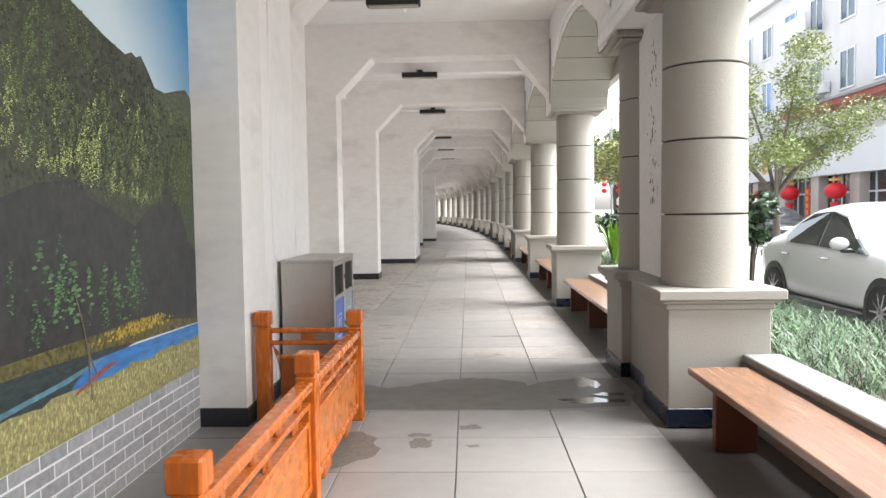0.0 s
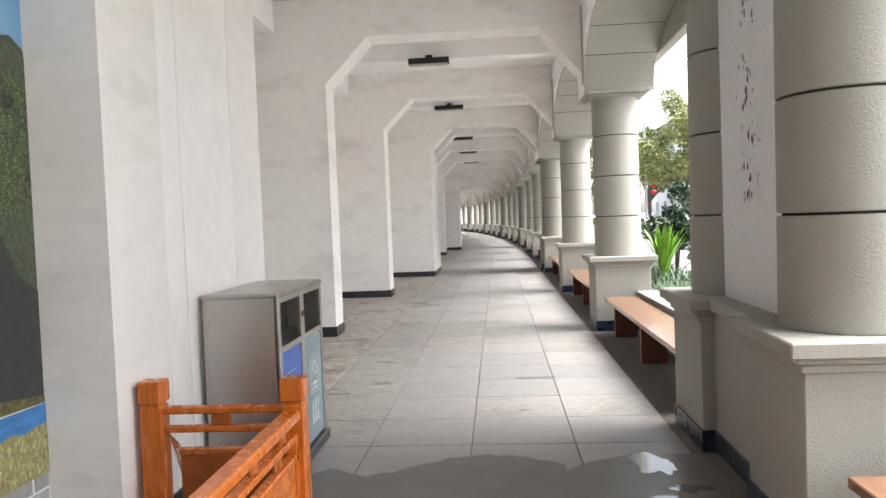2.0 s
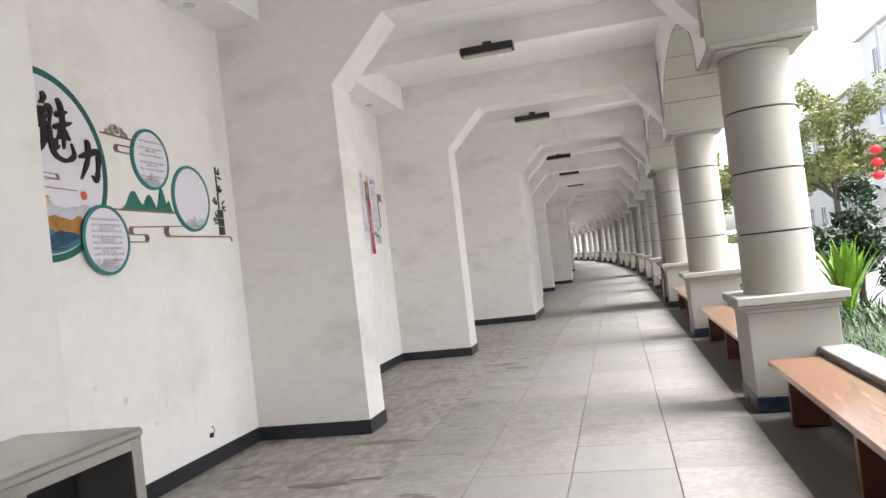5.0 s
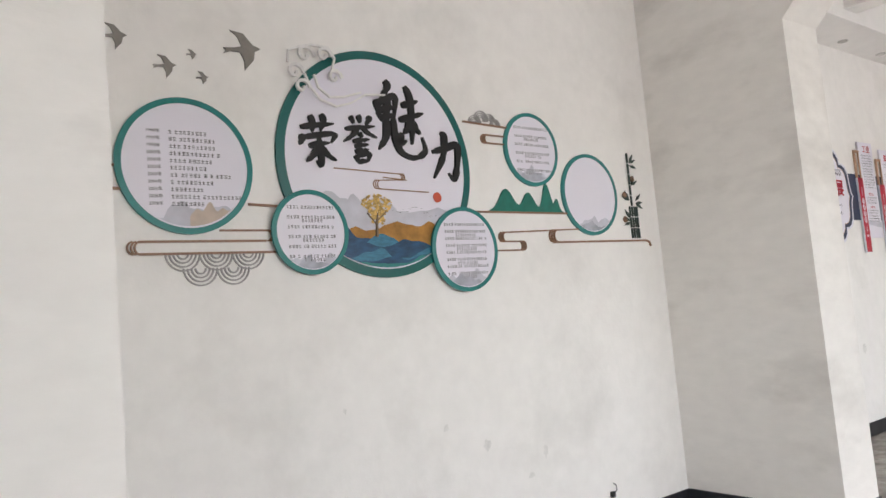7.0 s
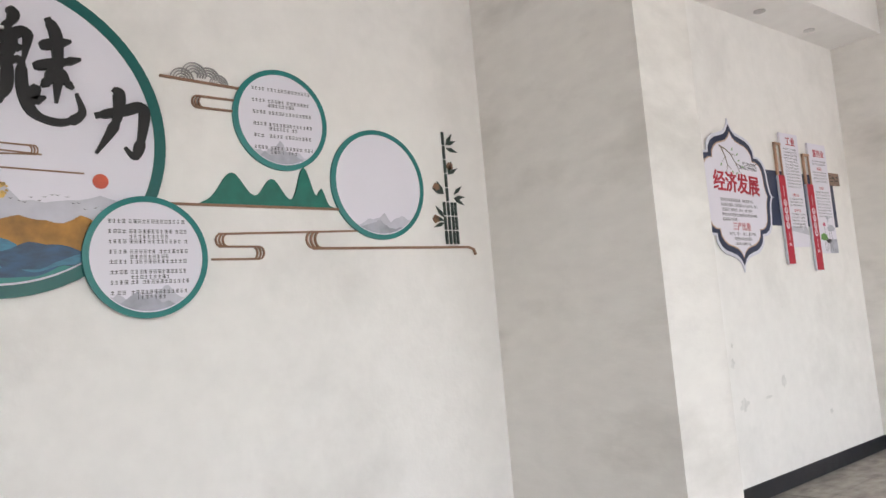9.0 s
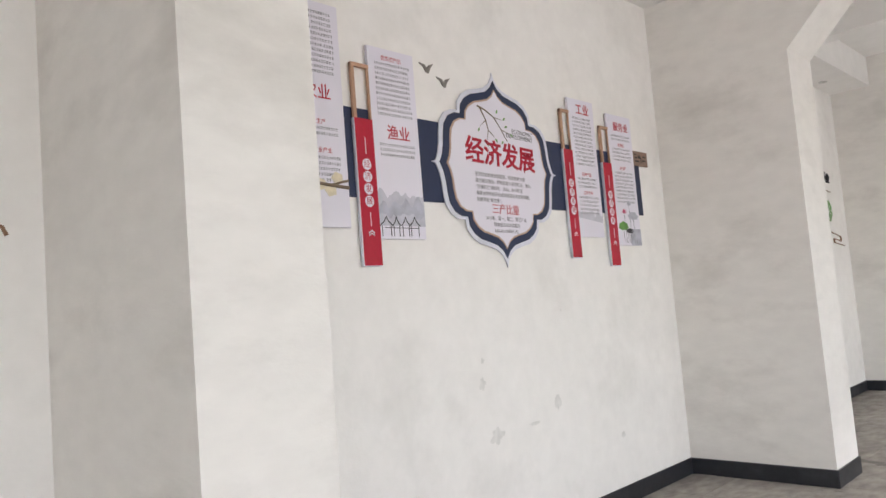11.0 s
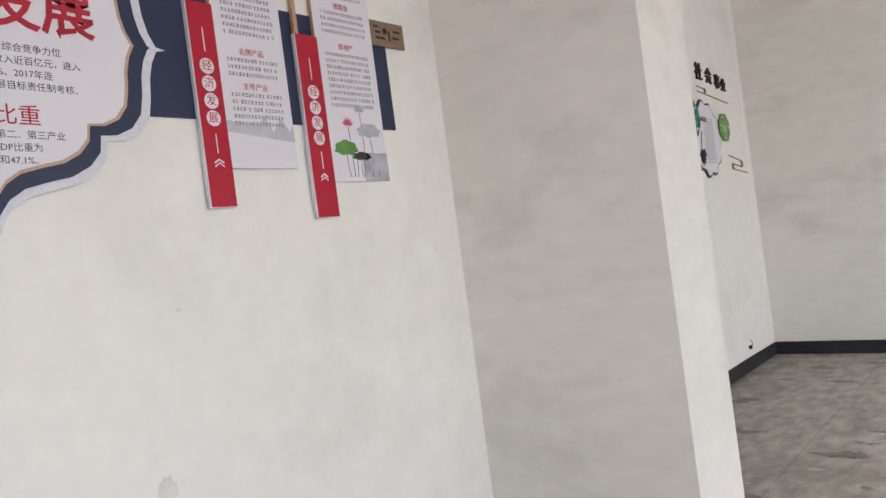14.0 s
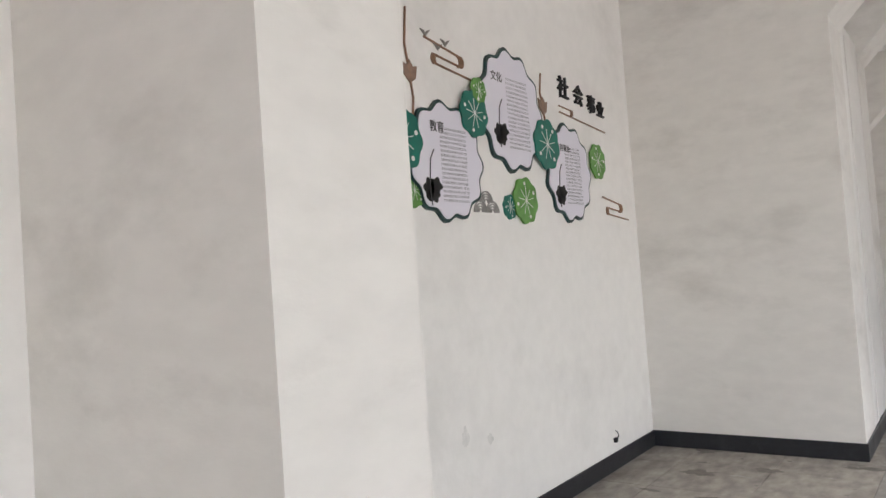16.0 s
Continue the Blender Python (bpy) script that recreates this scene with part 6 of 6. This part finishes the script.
rnd = random.Random(21)
spots = []
for _ in range(16000):
    y = rnd.uniform(1.5, 12.5)
    x = rnd.uniform(2.54, 3.82)
    if rnd.random() < 0.55 + 0.45 * noise.noise(Vector((x * 3, y * 3, 0))):
        spots.append((x, y, 0.43))
tagged(new("grass", blades("grass", spots, 0.26, 0.0042, GRASSBLADE, 22, 0.85)), "dense long-bladed green border grass in the planting bed", "grass", "", "stuff")
spots = [(rnd.uniform(2.54, 3.82), rnd.uniform(12.5, 40), 0.43) for _ in range(5000)]
tagged(new("grass", blades("grass", spots, 0.34, 0.009, GRASSBLADE, 23, 0.55)), "long-bladed border grass further along the bed", "grass", "", "stuff")


def leaf_cloud(name, centres, n, size, mat, seed, flat_=0.6):
    """Many small pointed leaves scattered through a few clumps: (x, y, z, radius)."""
    rnd = np.random.RandomState(seed)
    c = np.array(centres)
    pick = rnd.choice(len(c), n, p=c[:, 3] ** 2 / (c[:, 3] ** 2).sum())
    d = rnd.normal(size=(n, 3))
    d /= np.linalg.norm(d, axis=1)[:, None]
    rad = c[pick, 3] * (0.35 + 0.65 * rnd.rand(n) ** 0.5) * (0.85 + 0.3 * rnd.rand(n))
    p = c[pick, :3] + d * rad[:, None] * np.array((1, 1, 0.8))
    a = rnd.normal(size=(n, 3))
    a[:, 2] *= flat_
    a /= np.linalg.norm(a, axis=1)[:, None]
    b = np.cross(a, rnd.normal(size=(n, 3)))
    b /= np.linalg.norm(b, axis=1)[:, None]
    s = size * (0.6 + 0.8 * rnd.rand(n))[:, None]
    fold = np.cross(a, b) * s * 0.12
    v = np.stack([p - a * s, p - b * s * 0.42 + fold, p + a * s, p + b * s * 0.42 + fold], 1).reshape(-1, 3)
    f = [(4 * i, 4 * i + 1, 4 * i + 2, 4 * i + 3) for i in range(n)]
    me = bpy.data.meshes.new(name)
    me.from_pydata(v.tolist(), [], f)
    me.materials.append(mat)
    return me


def shrub(x, y, h, r, seed, label, low=0.4, clump=0.17, n=2400):
    t = thing("shrub", label, "shrub", pose(x, y, 0.43))
    rnd = random.Random(seed)
    cs = []
    for k in range(9):
        a = rnd.uniform(0, 6.28)
        q = rnd.uniform(0.2, 1.0) * r
        ex, ey, ez = q * math.cos(a), q * math.sin(a), h * rnd.uniform(low, 0.95)
        part("stem", tube(bmesh.new(), [(0.03 * math.cos(a), 0.03 * math.sin(a), 0), (ex * 0.4, ey * 0.4, ez * 0.5), (ex, ey, ez)], [0.014, 0.010, 0.005], 6), BARK, t)
        cs.append((ex, ey, ez, clump + 0.08 * rnd.random()))
    ob = part("foliage", leaf_cloud("foliage", cs, n, 0.060, LEAFDARK, seed), None, t, "dark glossy leaves")
    tagged(ob, kind="stuff")
    return t


shrub(3.55, 14.9, 1.68, 0.66, 31, "dark glossy-leaved shrub in the planting bed by a column", 0.25, 0.2, 2600)
shrub(3.54, 8.0, 1.32, 0.24, 32, "dark broad-leaved shrub in the planting bed beside a parked car", 0.62, 0.12, 900)
cy = thing("fern_plant", "bright green upright broad-leaved plant in the bed", "plant", pose(3.08, 13.7, 0.43) @ Matrix.Diagonal((0.85, 0.85, 0.82, 1)))
rnd = random.Random(5)
for k in range(22):
    a, L = k * 2.4, rnd.uniform(0.95, 1.25)
    o = rnd.uniform(0.12, 0.45)
    bm = bmesh.new()
    prev = None
    for i in range(7):
        q = i / 6
        w = 0.075 * math.sin(math.pi * min(1, 0.12 + q * 0.9)) ** 0.7
        px, py, pz = math.cos(a) * (0.03 + o * q * q), math.sin(a) * (0.03 + o * q * q), L * q
        wob = 0.01 * math.sin(i * 2.2 + k)
        row = [bm.verts.new((px - math.sin(a) * w, py + math.cos(a) * w, pz + wob)), bm.verts.new((px + math.cos(a) * 0.012, py + math.sin(a) * 0.012, pz)), bm.verts.new((px + math.sin(a) * w, py - math.cos(a) * w, pz - wob))]
        if prev:
            bm.faces.new((prev[0], prev[1], row[1], row[0])), bm.faces.new((prev[1], prev[2], row[2], row[1]))
        prev = row
    part("leaf", bm, LEAFBRIGHT, cy)

# ---- parked cars ----


def car(m, paint, label):
    """A saloon, front towards -y, near side at -x; origin on the road under its middle."""
    t = thing("car", label, "car", m, "parked cars")
    # stations: y, sill half width, belt half width, belt height, roof half width, roof height
    st = [(-2.20, 0.55, 0.60, 0.50, 0.45, 0.56), (-2.12, 0.74, 0.76, 0.60, 0.62, 0.68), (-1.90, 0.84, 0.86, 0.70, 0.70, 0.80), (-1.45, 0.87, 0.89, 0.80, 0.74, 0.92), (-1.02, 0.88, 0.89, 0.88, 0.74, 0.99),
          (-0.80, 0.88, 0.89, 0.90, 0.70, 1.10), (-0.35, 0.88, 0.89, 0.91, 0.64, 1.39), (0.0, 0.88, 0.89, 0.92, 0.63, 1.455), (0.45, 0.88, 0.89, 0.93, 0.62, 1.455), (0.90, 0.88, 0.89, 0.94, 0.61, 1.38), (1.30, 0.87, 0.88, 0.95, 0.62, 1.20), (1.60, 0.86, 0.87, 0.95, 0.66, 1.03), (1.95, 0.82, 0.83, 0.93, 0.68, 0.99), (2.14, 0.74, 0.76, 0.86, 0.62, 0.93), (2.20, 0.66, 0.68, 0.60, 0.5, 0.66)]
    bm = bmesh.new()
    rows = []
    for y, ws, wb, hb, wr, hr in st:
        half = [(ws * 0.92, 0.20), (ws, 0.32), (wb, 0.55), (wb, hb - 0.10), (wb - 0.03, hb), (wr + (wb - wr) * 0.35, hb + (hr - hb) * 0.62), (wr, hr - (hr - hb) * 0.06), (wr * 0.55, hr + 0.008), (0, hr + 0.016)]
        ring = half + [(-x, z) for x, z in half[-2::-1]]
        rows.append([bm.verts.new((x, y, z)) for x, z in ring])
    for a, b in zip(rows, rows[1:]):
        for i in range(len(a) - 1):
            bm.faces.new((a[i], a[i + 1], b[i + 1], b[i]))
        bm.faces.new((a[-1], a[0], b[0], b[-1]))
    bm.faces.new(rows[0]), bm.faces.new(rows[-1][::-1])
    body = part("body", bm, paint, t, "", True)
    mod = body.modifiers.new("round", "SUBSURF")
    mod.levels = mod.render_levels = 1

    def side(y):
        for a, b in zip(st, st[1:]):
            if a[0] <= y <= b[0]:
                q = (y - a[0]) / (b[0] - a[0])
                return [p + (r - p) * q for p, r in zip(a, b)]

    for sx in (-1, 1):
        for nm, pts in (("front_window", [(-0.98, 0.03), (-0.62, 0.50), (-0.28, 0.80), (0.10, 0.86), (0.10, 0.03)]), ("rear_window", [(0.16, 0.03), (0.16, 0.86), (0.60, 0.84), (0.98, 0.62), (1.12, 0.28), (0.95, 0.03)])):
            bm = bmesh.new()
            vs = []
            for y, q in pts:
                _, ws, wb, hb, wr, hr = side(y)
                z = hb + (hr - hb) * q * 0.93 + 0.005
                x = (wb - 0.025) + (wr - wb + 0.03) * q * 0.93 + 0.012
                vs.append(bm.verts.new((sx * x, y, z)))
            bm.faces.new(vs)
            r = bmesh.ops.extrude_face_region(bm, geom=bm.faces[:])
            for e in r["geom"]:
                if isinstance(e, bmesh.types.BMVert):
                    e.co.x -= sx * 0.03
            part(nm, bm, CARGLASS, t, "dark side glass")
        for y in (-0.12, 0.98):
            d = part("door_handle", B(0, 0.03, -0.09, 0.09, -0.012, 0.012, 0.008), CHROME, t, "bright door handle", m=pose(sx * 0.885 - (0.03 if sx < 0 else 0), y, 0.80))
        mr = bmesh.new()
        bmesh.ops.create_icosphere(mr, subdivisions=2, radius=1, matrix=pose(sx * 1.0, -0.66, 1.0) @ Matrix.Diagonal((0.11, 0.07, 0.075, 1)))
        mo = part("mirror", mr, paint, t, "door mirror", True)
        part("mirror_foot", B(min(sx * 0.86, sx * 0.98), max(sx * 0.86, sx * 0.98), -0.69, -0.63, 0.90, 0.945, 0.01), TRIMBLACK, mo, "black mirror foot")
        part("sill", B(min(sx * 0.80, sx * 0.89), max(sx * 0.80, sx * 0.89), -0.95, 0.95, 0.17, 0.27, 0.02), TRIMBLACK, t, "dark sill")
        for y in (-1.335, 1.335):
            w = bmesh.new()
            bmesh.ops.create_cone(w, cap_ends=True, segments=36, radius1=0.315, radius2=0.315, depth=0.22, matrix=pose(sx * 0.80, y, 0.315, 0, 90, 0))
            bmesh.ops.bevel(w, geom=[e for e in w.edges if abs(e.verts[0].co.x - e.verts[1].co.x) < 1e-4], offset=0.03, segments=2, affect="EDGES")
            wh = part("wheel", w, RUBBER, t, "black tyre", True)
            w = bmesh.new()
            for k in range(10):
                a = k * 0.628
                tube(w, [(sx * 0.905, y + 0.05 * math.cos(a), 0.315 + 0.05 * math.sin(a)), (sx * 0.90, y + 0.205 * math.cos(a), 0.315 + 0.205 * math.sin(a))], 0.014, 6)
            bmesh.ops.create_cone(w, cap_ends=True, segments=20, radius1=0.055, radius2=0.05, depth=0.03, matrix=pose(sx * 0.905, y, 0.315, 0, 90, 0))
            part("rim", w, RIM, wh, "spoked alloy rim", True)
            w = bmesh.new()
            bmesh.ops.create_cone(w, cap_ends=True, segments=36, radius1=0.355, radius2=0.355, depth=0.012, matrix=pose(sx * 0.892, y, 0.325, 0, 90, 0))
            part("wheel_arch", w, TRIMBLACK, t, "dark wheel arch")
    for sx in (-1, 1):
        part("tail_lamp", B(sx * 0.62 - 0.14, sx * 0.62 + 0.14, 2.08, 2.185, 0.68, 0.80, 0.02), TAILRED, t, "red tail lamp")
        part("headlamp", B(sx * 0.60 - 0.14, sx * 0.60 + 0.14, -2.17, -2.06, 0.56, 0.66, 0.02), CARGLASS, t, "headlamp")
    return t


car(pose(5.32, 8.10, 0.22), CARWHITE, "white saloon car parked beside the planting bed")
car(pose(11.7, 27.5, 0.22), CARBLACK, "black saloon car parked across the road")
car(pose(11.5, 44.0, 0.22), CARWHITE, "white saloon car parked further up the road")

# ---- street trees ----


def tree(x, y, h, spread, n, size, mat, seed, label):
    t = thing("street_tree", label, "tree", pose(x, y, -0.08), "street trees")
    rnd = random.Random(seed)
    fork = h * 0.33
    part("trunk", tube(bmesh.new(), [(0, 0, 0), (0.03, 0.02, fork * 0.5), (0.0, 0.05, fork)], [h * 0.021, h * 0.017, h * 0.015], 12), BARK, t, "", True)
    cs = []
    for k in range(9):
        a = k * 2.4 + rnd.uniform(-0.3, 0.3)
        q = spread * rnd.uniform(0.35, 0.95)
        z = h * rnd.uniform(0.47, 0.93)
        ex, ey = q * math.cos(a), q * math.sin(a)
        part("limb", tube(bmesh.new(), [(0, 0.05, fork * 0.96), (ex * 0.3, ey * 0.3, fork + (z - fork) * 0.45), (ex * 0.75, ey * 0.75, z - 0.2), (ex, ey, z)], [h * 0.010, h * 0.007, h * 0.004, 0.008], 7), BARK, t)
        cs += [(ex * 0.55 + rnd.uniform(-0.4, 0.4), ey * 0.55 + rnd.uniform(-0.4, 0.4), fork + (z - fork) * 0.72 + rnd.uniform(-0.3, 0.6), spread * rnd.uniform(0.13, 0.22)) for _ in range(3)]
        for j in range(4):
            cs.append((ex * rnd.uniform(0.7, 1.15) + rnd.uniform(-0.4, 0.4), ey * rnd.uniform(0.7, 1.15) + rnd.uniform(-0.4, 0.4), z + rnd.uniform(-0.5, 0.5), spread * rnd.uniform(0.12, 0.22)))
    ob = part("crown", leaf_cloud("crown", cs, n, size, mat, seed), None, t, "uneven crown of small leaves")
    tagged(ob, kind="stuff")
    return t


tree(9.7, 22.3, 6.5, 3.0, 20000, 0.055, TREELEAF, 41, "street tree with a light green uneven crown by the road")
tree(9.9, 39.0, 8.0, 3.2, 11000, 0.10, TREEYELLOW, 42, "yellowing street tree beside the road")
tree(10.2, 50.0, 7.5, 3.0, 8000, 0.12, TREELEAF, 43, "green street tree further along the road")
tree(10.0, 62.0, 8.5, 3.4, 3500, 0.2, TREEYELLOW, 44, "yellow-green street tree in the distance")
tree(9.8, 78.0, 8.5, 3.4, 3000, 0.22, TREELEAF, 45, "distant green street tree")
for x, y in ((9.2, 30.0), (9.2, 46.0)):
    t = thing("street_lamp", "grey metal street lamp post with red lantern strings", "street lamp", pose(x, y, -0.08), "street lamps")
    part("post", cyl(bmesh.new(), 0.09, 0.06, 0, 7.5, 14), POLE, t, "", True)
    part("arm", tube(bmesh.new(), [(0, 0, 7.3), (0.5, 0, 7.7), (1.4, 0, 7.8)], 0.04, 8), POLE, t, "", True)
    part("lamp_head", B(1.2, 1.8, -0.12, 0.12, 7.72, 7.84, 0.03), POLE, t)
    for sx in (-0.45, 0.45):
        for k in range(3):
            bm = bmesh.new()
            bmesh.ops.create_uvsphere(bm, u_segments=14, v_segments=8, radius=0.17, matrix=pose(sx, 0, 2.9 + k * 0.4) @ Matrix.Diagonal((1, 1, 0.85, 1)))
            part("lantern", bm, LANTERN, t, "red lantern", True)
    part("lantern_bar", tube(bmesh.new(), [(-0.5, 0, 4.1), (0.5, 0, 4.1)], 0.02, 6), POLE, t)

# ---- building across the street ----
BX = 18.8
FM = Matrix(((0, 0, -1, BX), (-1, 0, 0, 0), (0, 1.045, 0, 0), (0, 0, 0, 1)))
bld = thing("shop_building", "white rendered block of flats above a row of shops", "building", FM)
part("wall", prism(bmesh.new(), rect(-62, 4.9, -27, 13.2), -9, 0, "xy"), FACADE, bld, "white stained facade")
part("shop_wall", prism(bmesh.new(), rect(-62, -0.1, -27, 4.9), -9, -0.45, "xy"), SHOPGLASS, bld, "dark shop interiors behind glass")
part("roof", prism(bmesh.new(), rect(-62.4, 13.2, -26.6, 13.6), -9.4, 0.4, "xy"), FACADE, bld)
for k in range(8):
    u = -60 + k * 4.1
    part("shop_pillar", prism(bmesh.new(), rect(u - 0.45, -0.1, u + 0.45, 3.3), -0.5, 0.05, "xy"), SHOPWALL, bld, "beige clad pillar")
    fr = bmesh.new()
    for q in (1.1, 2.05, 3.0):
        prism(fr, rect(u + q - 0.04, 0, u + q + 0.04, 3.1), -0.44, -0.38, "xy")
    prism(fr, rect(u + 0.45, 2.2, u + 3.65, 2.28), -0.4395, -0.385, "xy")
    part("shopfront_frame", fr, WINFRAME, bld)
band_ = part("fascia", prism(bmesh.new(), rect(-62, 3.1, -27, 4.95), -0.3, 0.35, "xy"), SIGNBAND, bld, "pale grey shop fascia")
part("eave", prism(bmesh.new(), [(-41, 6.15), (-27, 6.15), (-27, 6.4), (-41, 6.4)], 0.0, 1.3, "xy"), EAVE, bld, "red-brown eave")
part("eave_tiles", prism(bmesh.new(), [(-41.2, 6.4), (-26.8, 6.4), (-26.8, 6.52), (-41.2, 6.52)], 0.0, 1.45, "xy"), EAVEGREY, bld, "grey eave tiles")
for ch, y in (("望", 51.7), ("江", 48.4), ("棋", 45.2)):
    words(band_, ch, 1.15, -y, 3.95, 0.36, GOLDSIGN, 0.06, 0.02, "sign_character", 0, "gold sign character")
bm = bmesh.new()
for a in ((-0.4, -0.4, -0.25, 0.45), (-0.15, 0.25, 0.45, 0.4), (-0.15, -0.05, 0.45, 0.1), (-0.1, -0.42, 0.4, -0.28), (-0.1, -0.3, 0.03, 0.0), (0.27, -0.3, 0.4, 0.0)):
    prism(bm, rect(a[0] - 42.2, a[1] + 3.95, a[2] - 42.2, a[3] + 3.95), 0.36, 0.42, "xy")
part("sign_character", bm, GOLDSIGN, band_, "unreadable gold sign character")
win_mesh = mesh("window_frame", (lambda b: (prism(b, rect(-0.75, -0.95, 0.75, -0.86), -0.05, 0.10, "xy"), prism(b, rect(-0.75, 0.86, 0.75, 0.95), -0.05, 0.06, "xy"), prism(b, rect(-0.75, -0.86, -0.67, 0.86), -0.05, 0.06, "xy"), prism(b, rect(0.67, -0.86, 0.75, 0.86), -0.05, 0.06, "xy"), prism(b, rect(-0.04, -0.86, 0.04, 0.86), -0.05, 0.05, "xy"), b)[-1])(bmesh.new()), WINFRAME)
pane_mesh = mesh("pane", prism(bmesh.new(), rect(-0.68, -0.87, 0.68, 0.87), 0.005, 0.02, "xy"), WINGLASS)
pane_blue = mesh("pane", prism(bmesh.new(), rect(-0.68, -0.87, 0.68, 0.87), 0.005, 0.02, "xy"), WINBLUE)
for r, z in enumerate((8.0, 11.2)):
    for k in range(10):
        u = -59 + k * 3.25
        w = part("window", win_mesh, None, bld, m=pose(u, z, 0))
        part("pane", pane_blue if (k * 5 + r * 3) % 4 == 0 else pane_mesh, None, w)
        if (k + r) % 3 == 0:
            bm = B(u + 0.9, u + 1.6, z - 0.85, z - 0.3, 0.05, 0.4, 0.03)
            part("air_conditioner", bm, WINFRAME, bld, "white outdoor air conditioner")
for k in range(2):
    u = -50 + k * 9.8
    for z in (7.0, 10.2):
        bal = part("balcony", prism(bmesh.new(), rect(u - 1.6, z, u + 1.6, z + 0.12), 0, 1.1, "xy"), SIGNBAND, bld, "pale balcony")
        part("parapet", prism(bmesh.new(), rect(u - 1.6, z + 0.12, u + 1.6, z + 1.0), 1.0, 1.06, "xy"), SIGNBAND, bal)
for y in (48.6, 41.2, 55.0, 36.0):
    t = thing("red_lantern", "round red lantern with a tassel hanging from the shop fascia", "lantern", pose(18.15, y, 1.65) @ Matrix.Diagonal((1.5, 1.5, 1.5, 1)), "red lanterns at the shops")
    bm = bmesh.new()
    bmesh.ops.create_uvsphere(bm, u_segments=20, v_segments=12, radius=0.34, matrix=pose(0, 0, 0.5) @ Matrix.Diagonal((1, 1, 0.8, 1)))
    part("body", bm, LANTERN, t, "", True)
    part("ring", cyl(bmesh.new(), 0.2, 0.2, 0.83, 0.9, 16), GOLDSIGN, t, "gold ring")
    part("tassel", cyl(bmesh.new(), 0.10, 0.16, -0.3, 0.14, 12), LANTERN, t)
    part("cord", cyl(bmesh.new(), 0.015, 0.015, 0.9, 1.06, 6), LANTERN, t)
for y in (47.4, 40.2, 53.5):
    t = thing("couplet_banner", "tall narrow red paper couplet beside a shop door", "banner", pose(18.72, y, 0.28), "red couplets")
    part("paper", B(-0.05, 0.0, -0.22, 0.22, 0, 2.4, 0.002), COUPLET, t)
    for k in range(6):
        part("character", B(-0.056, -0.049, -0.12, 0.12, 0.2 + k * 0.37, 0.42 + k * 0.37), GOLDSIGN, t, "gold unreadable character")
b2 = thing("far_building", "pale distant building behind the street trees", "building", pose(24, 78, -0.1))
part("wall", B(-5, 12, -12, 14, 0, 11), FACADE, b2)
part("roof", prism(bmesh.new(), [(-5.6, 11), (12.6, 11), (9, 13), (-2, 13)], -12.5, 14.5), EAVEGREY, b2)
for k in range(6):
    for z in (2.0, 5.2, 8.4):
        w = part("window", win_mesh, None, b2, m=Matrix(((0, 0, -1, -5.0), (-1, 0, 0, -9 + k * 4.0), (0, 1, 0, z), (0, 0, 0, 1))))
        part("pane", pane_mesh, None, w)
hedge = [(13.2 + 0.4 * math.sin(y), y, 0.55 + 0.2 * math.sin(y * 1.7), 0.7) for y in np.arange(52, 120, 1.1)]
tagged(new("hedge", leaf_cloud("hedge", hedge, 6000, 0.16, TREELEAF, 61)), "clipped green hedge far along the road", "hedge", "", "stuff")
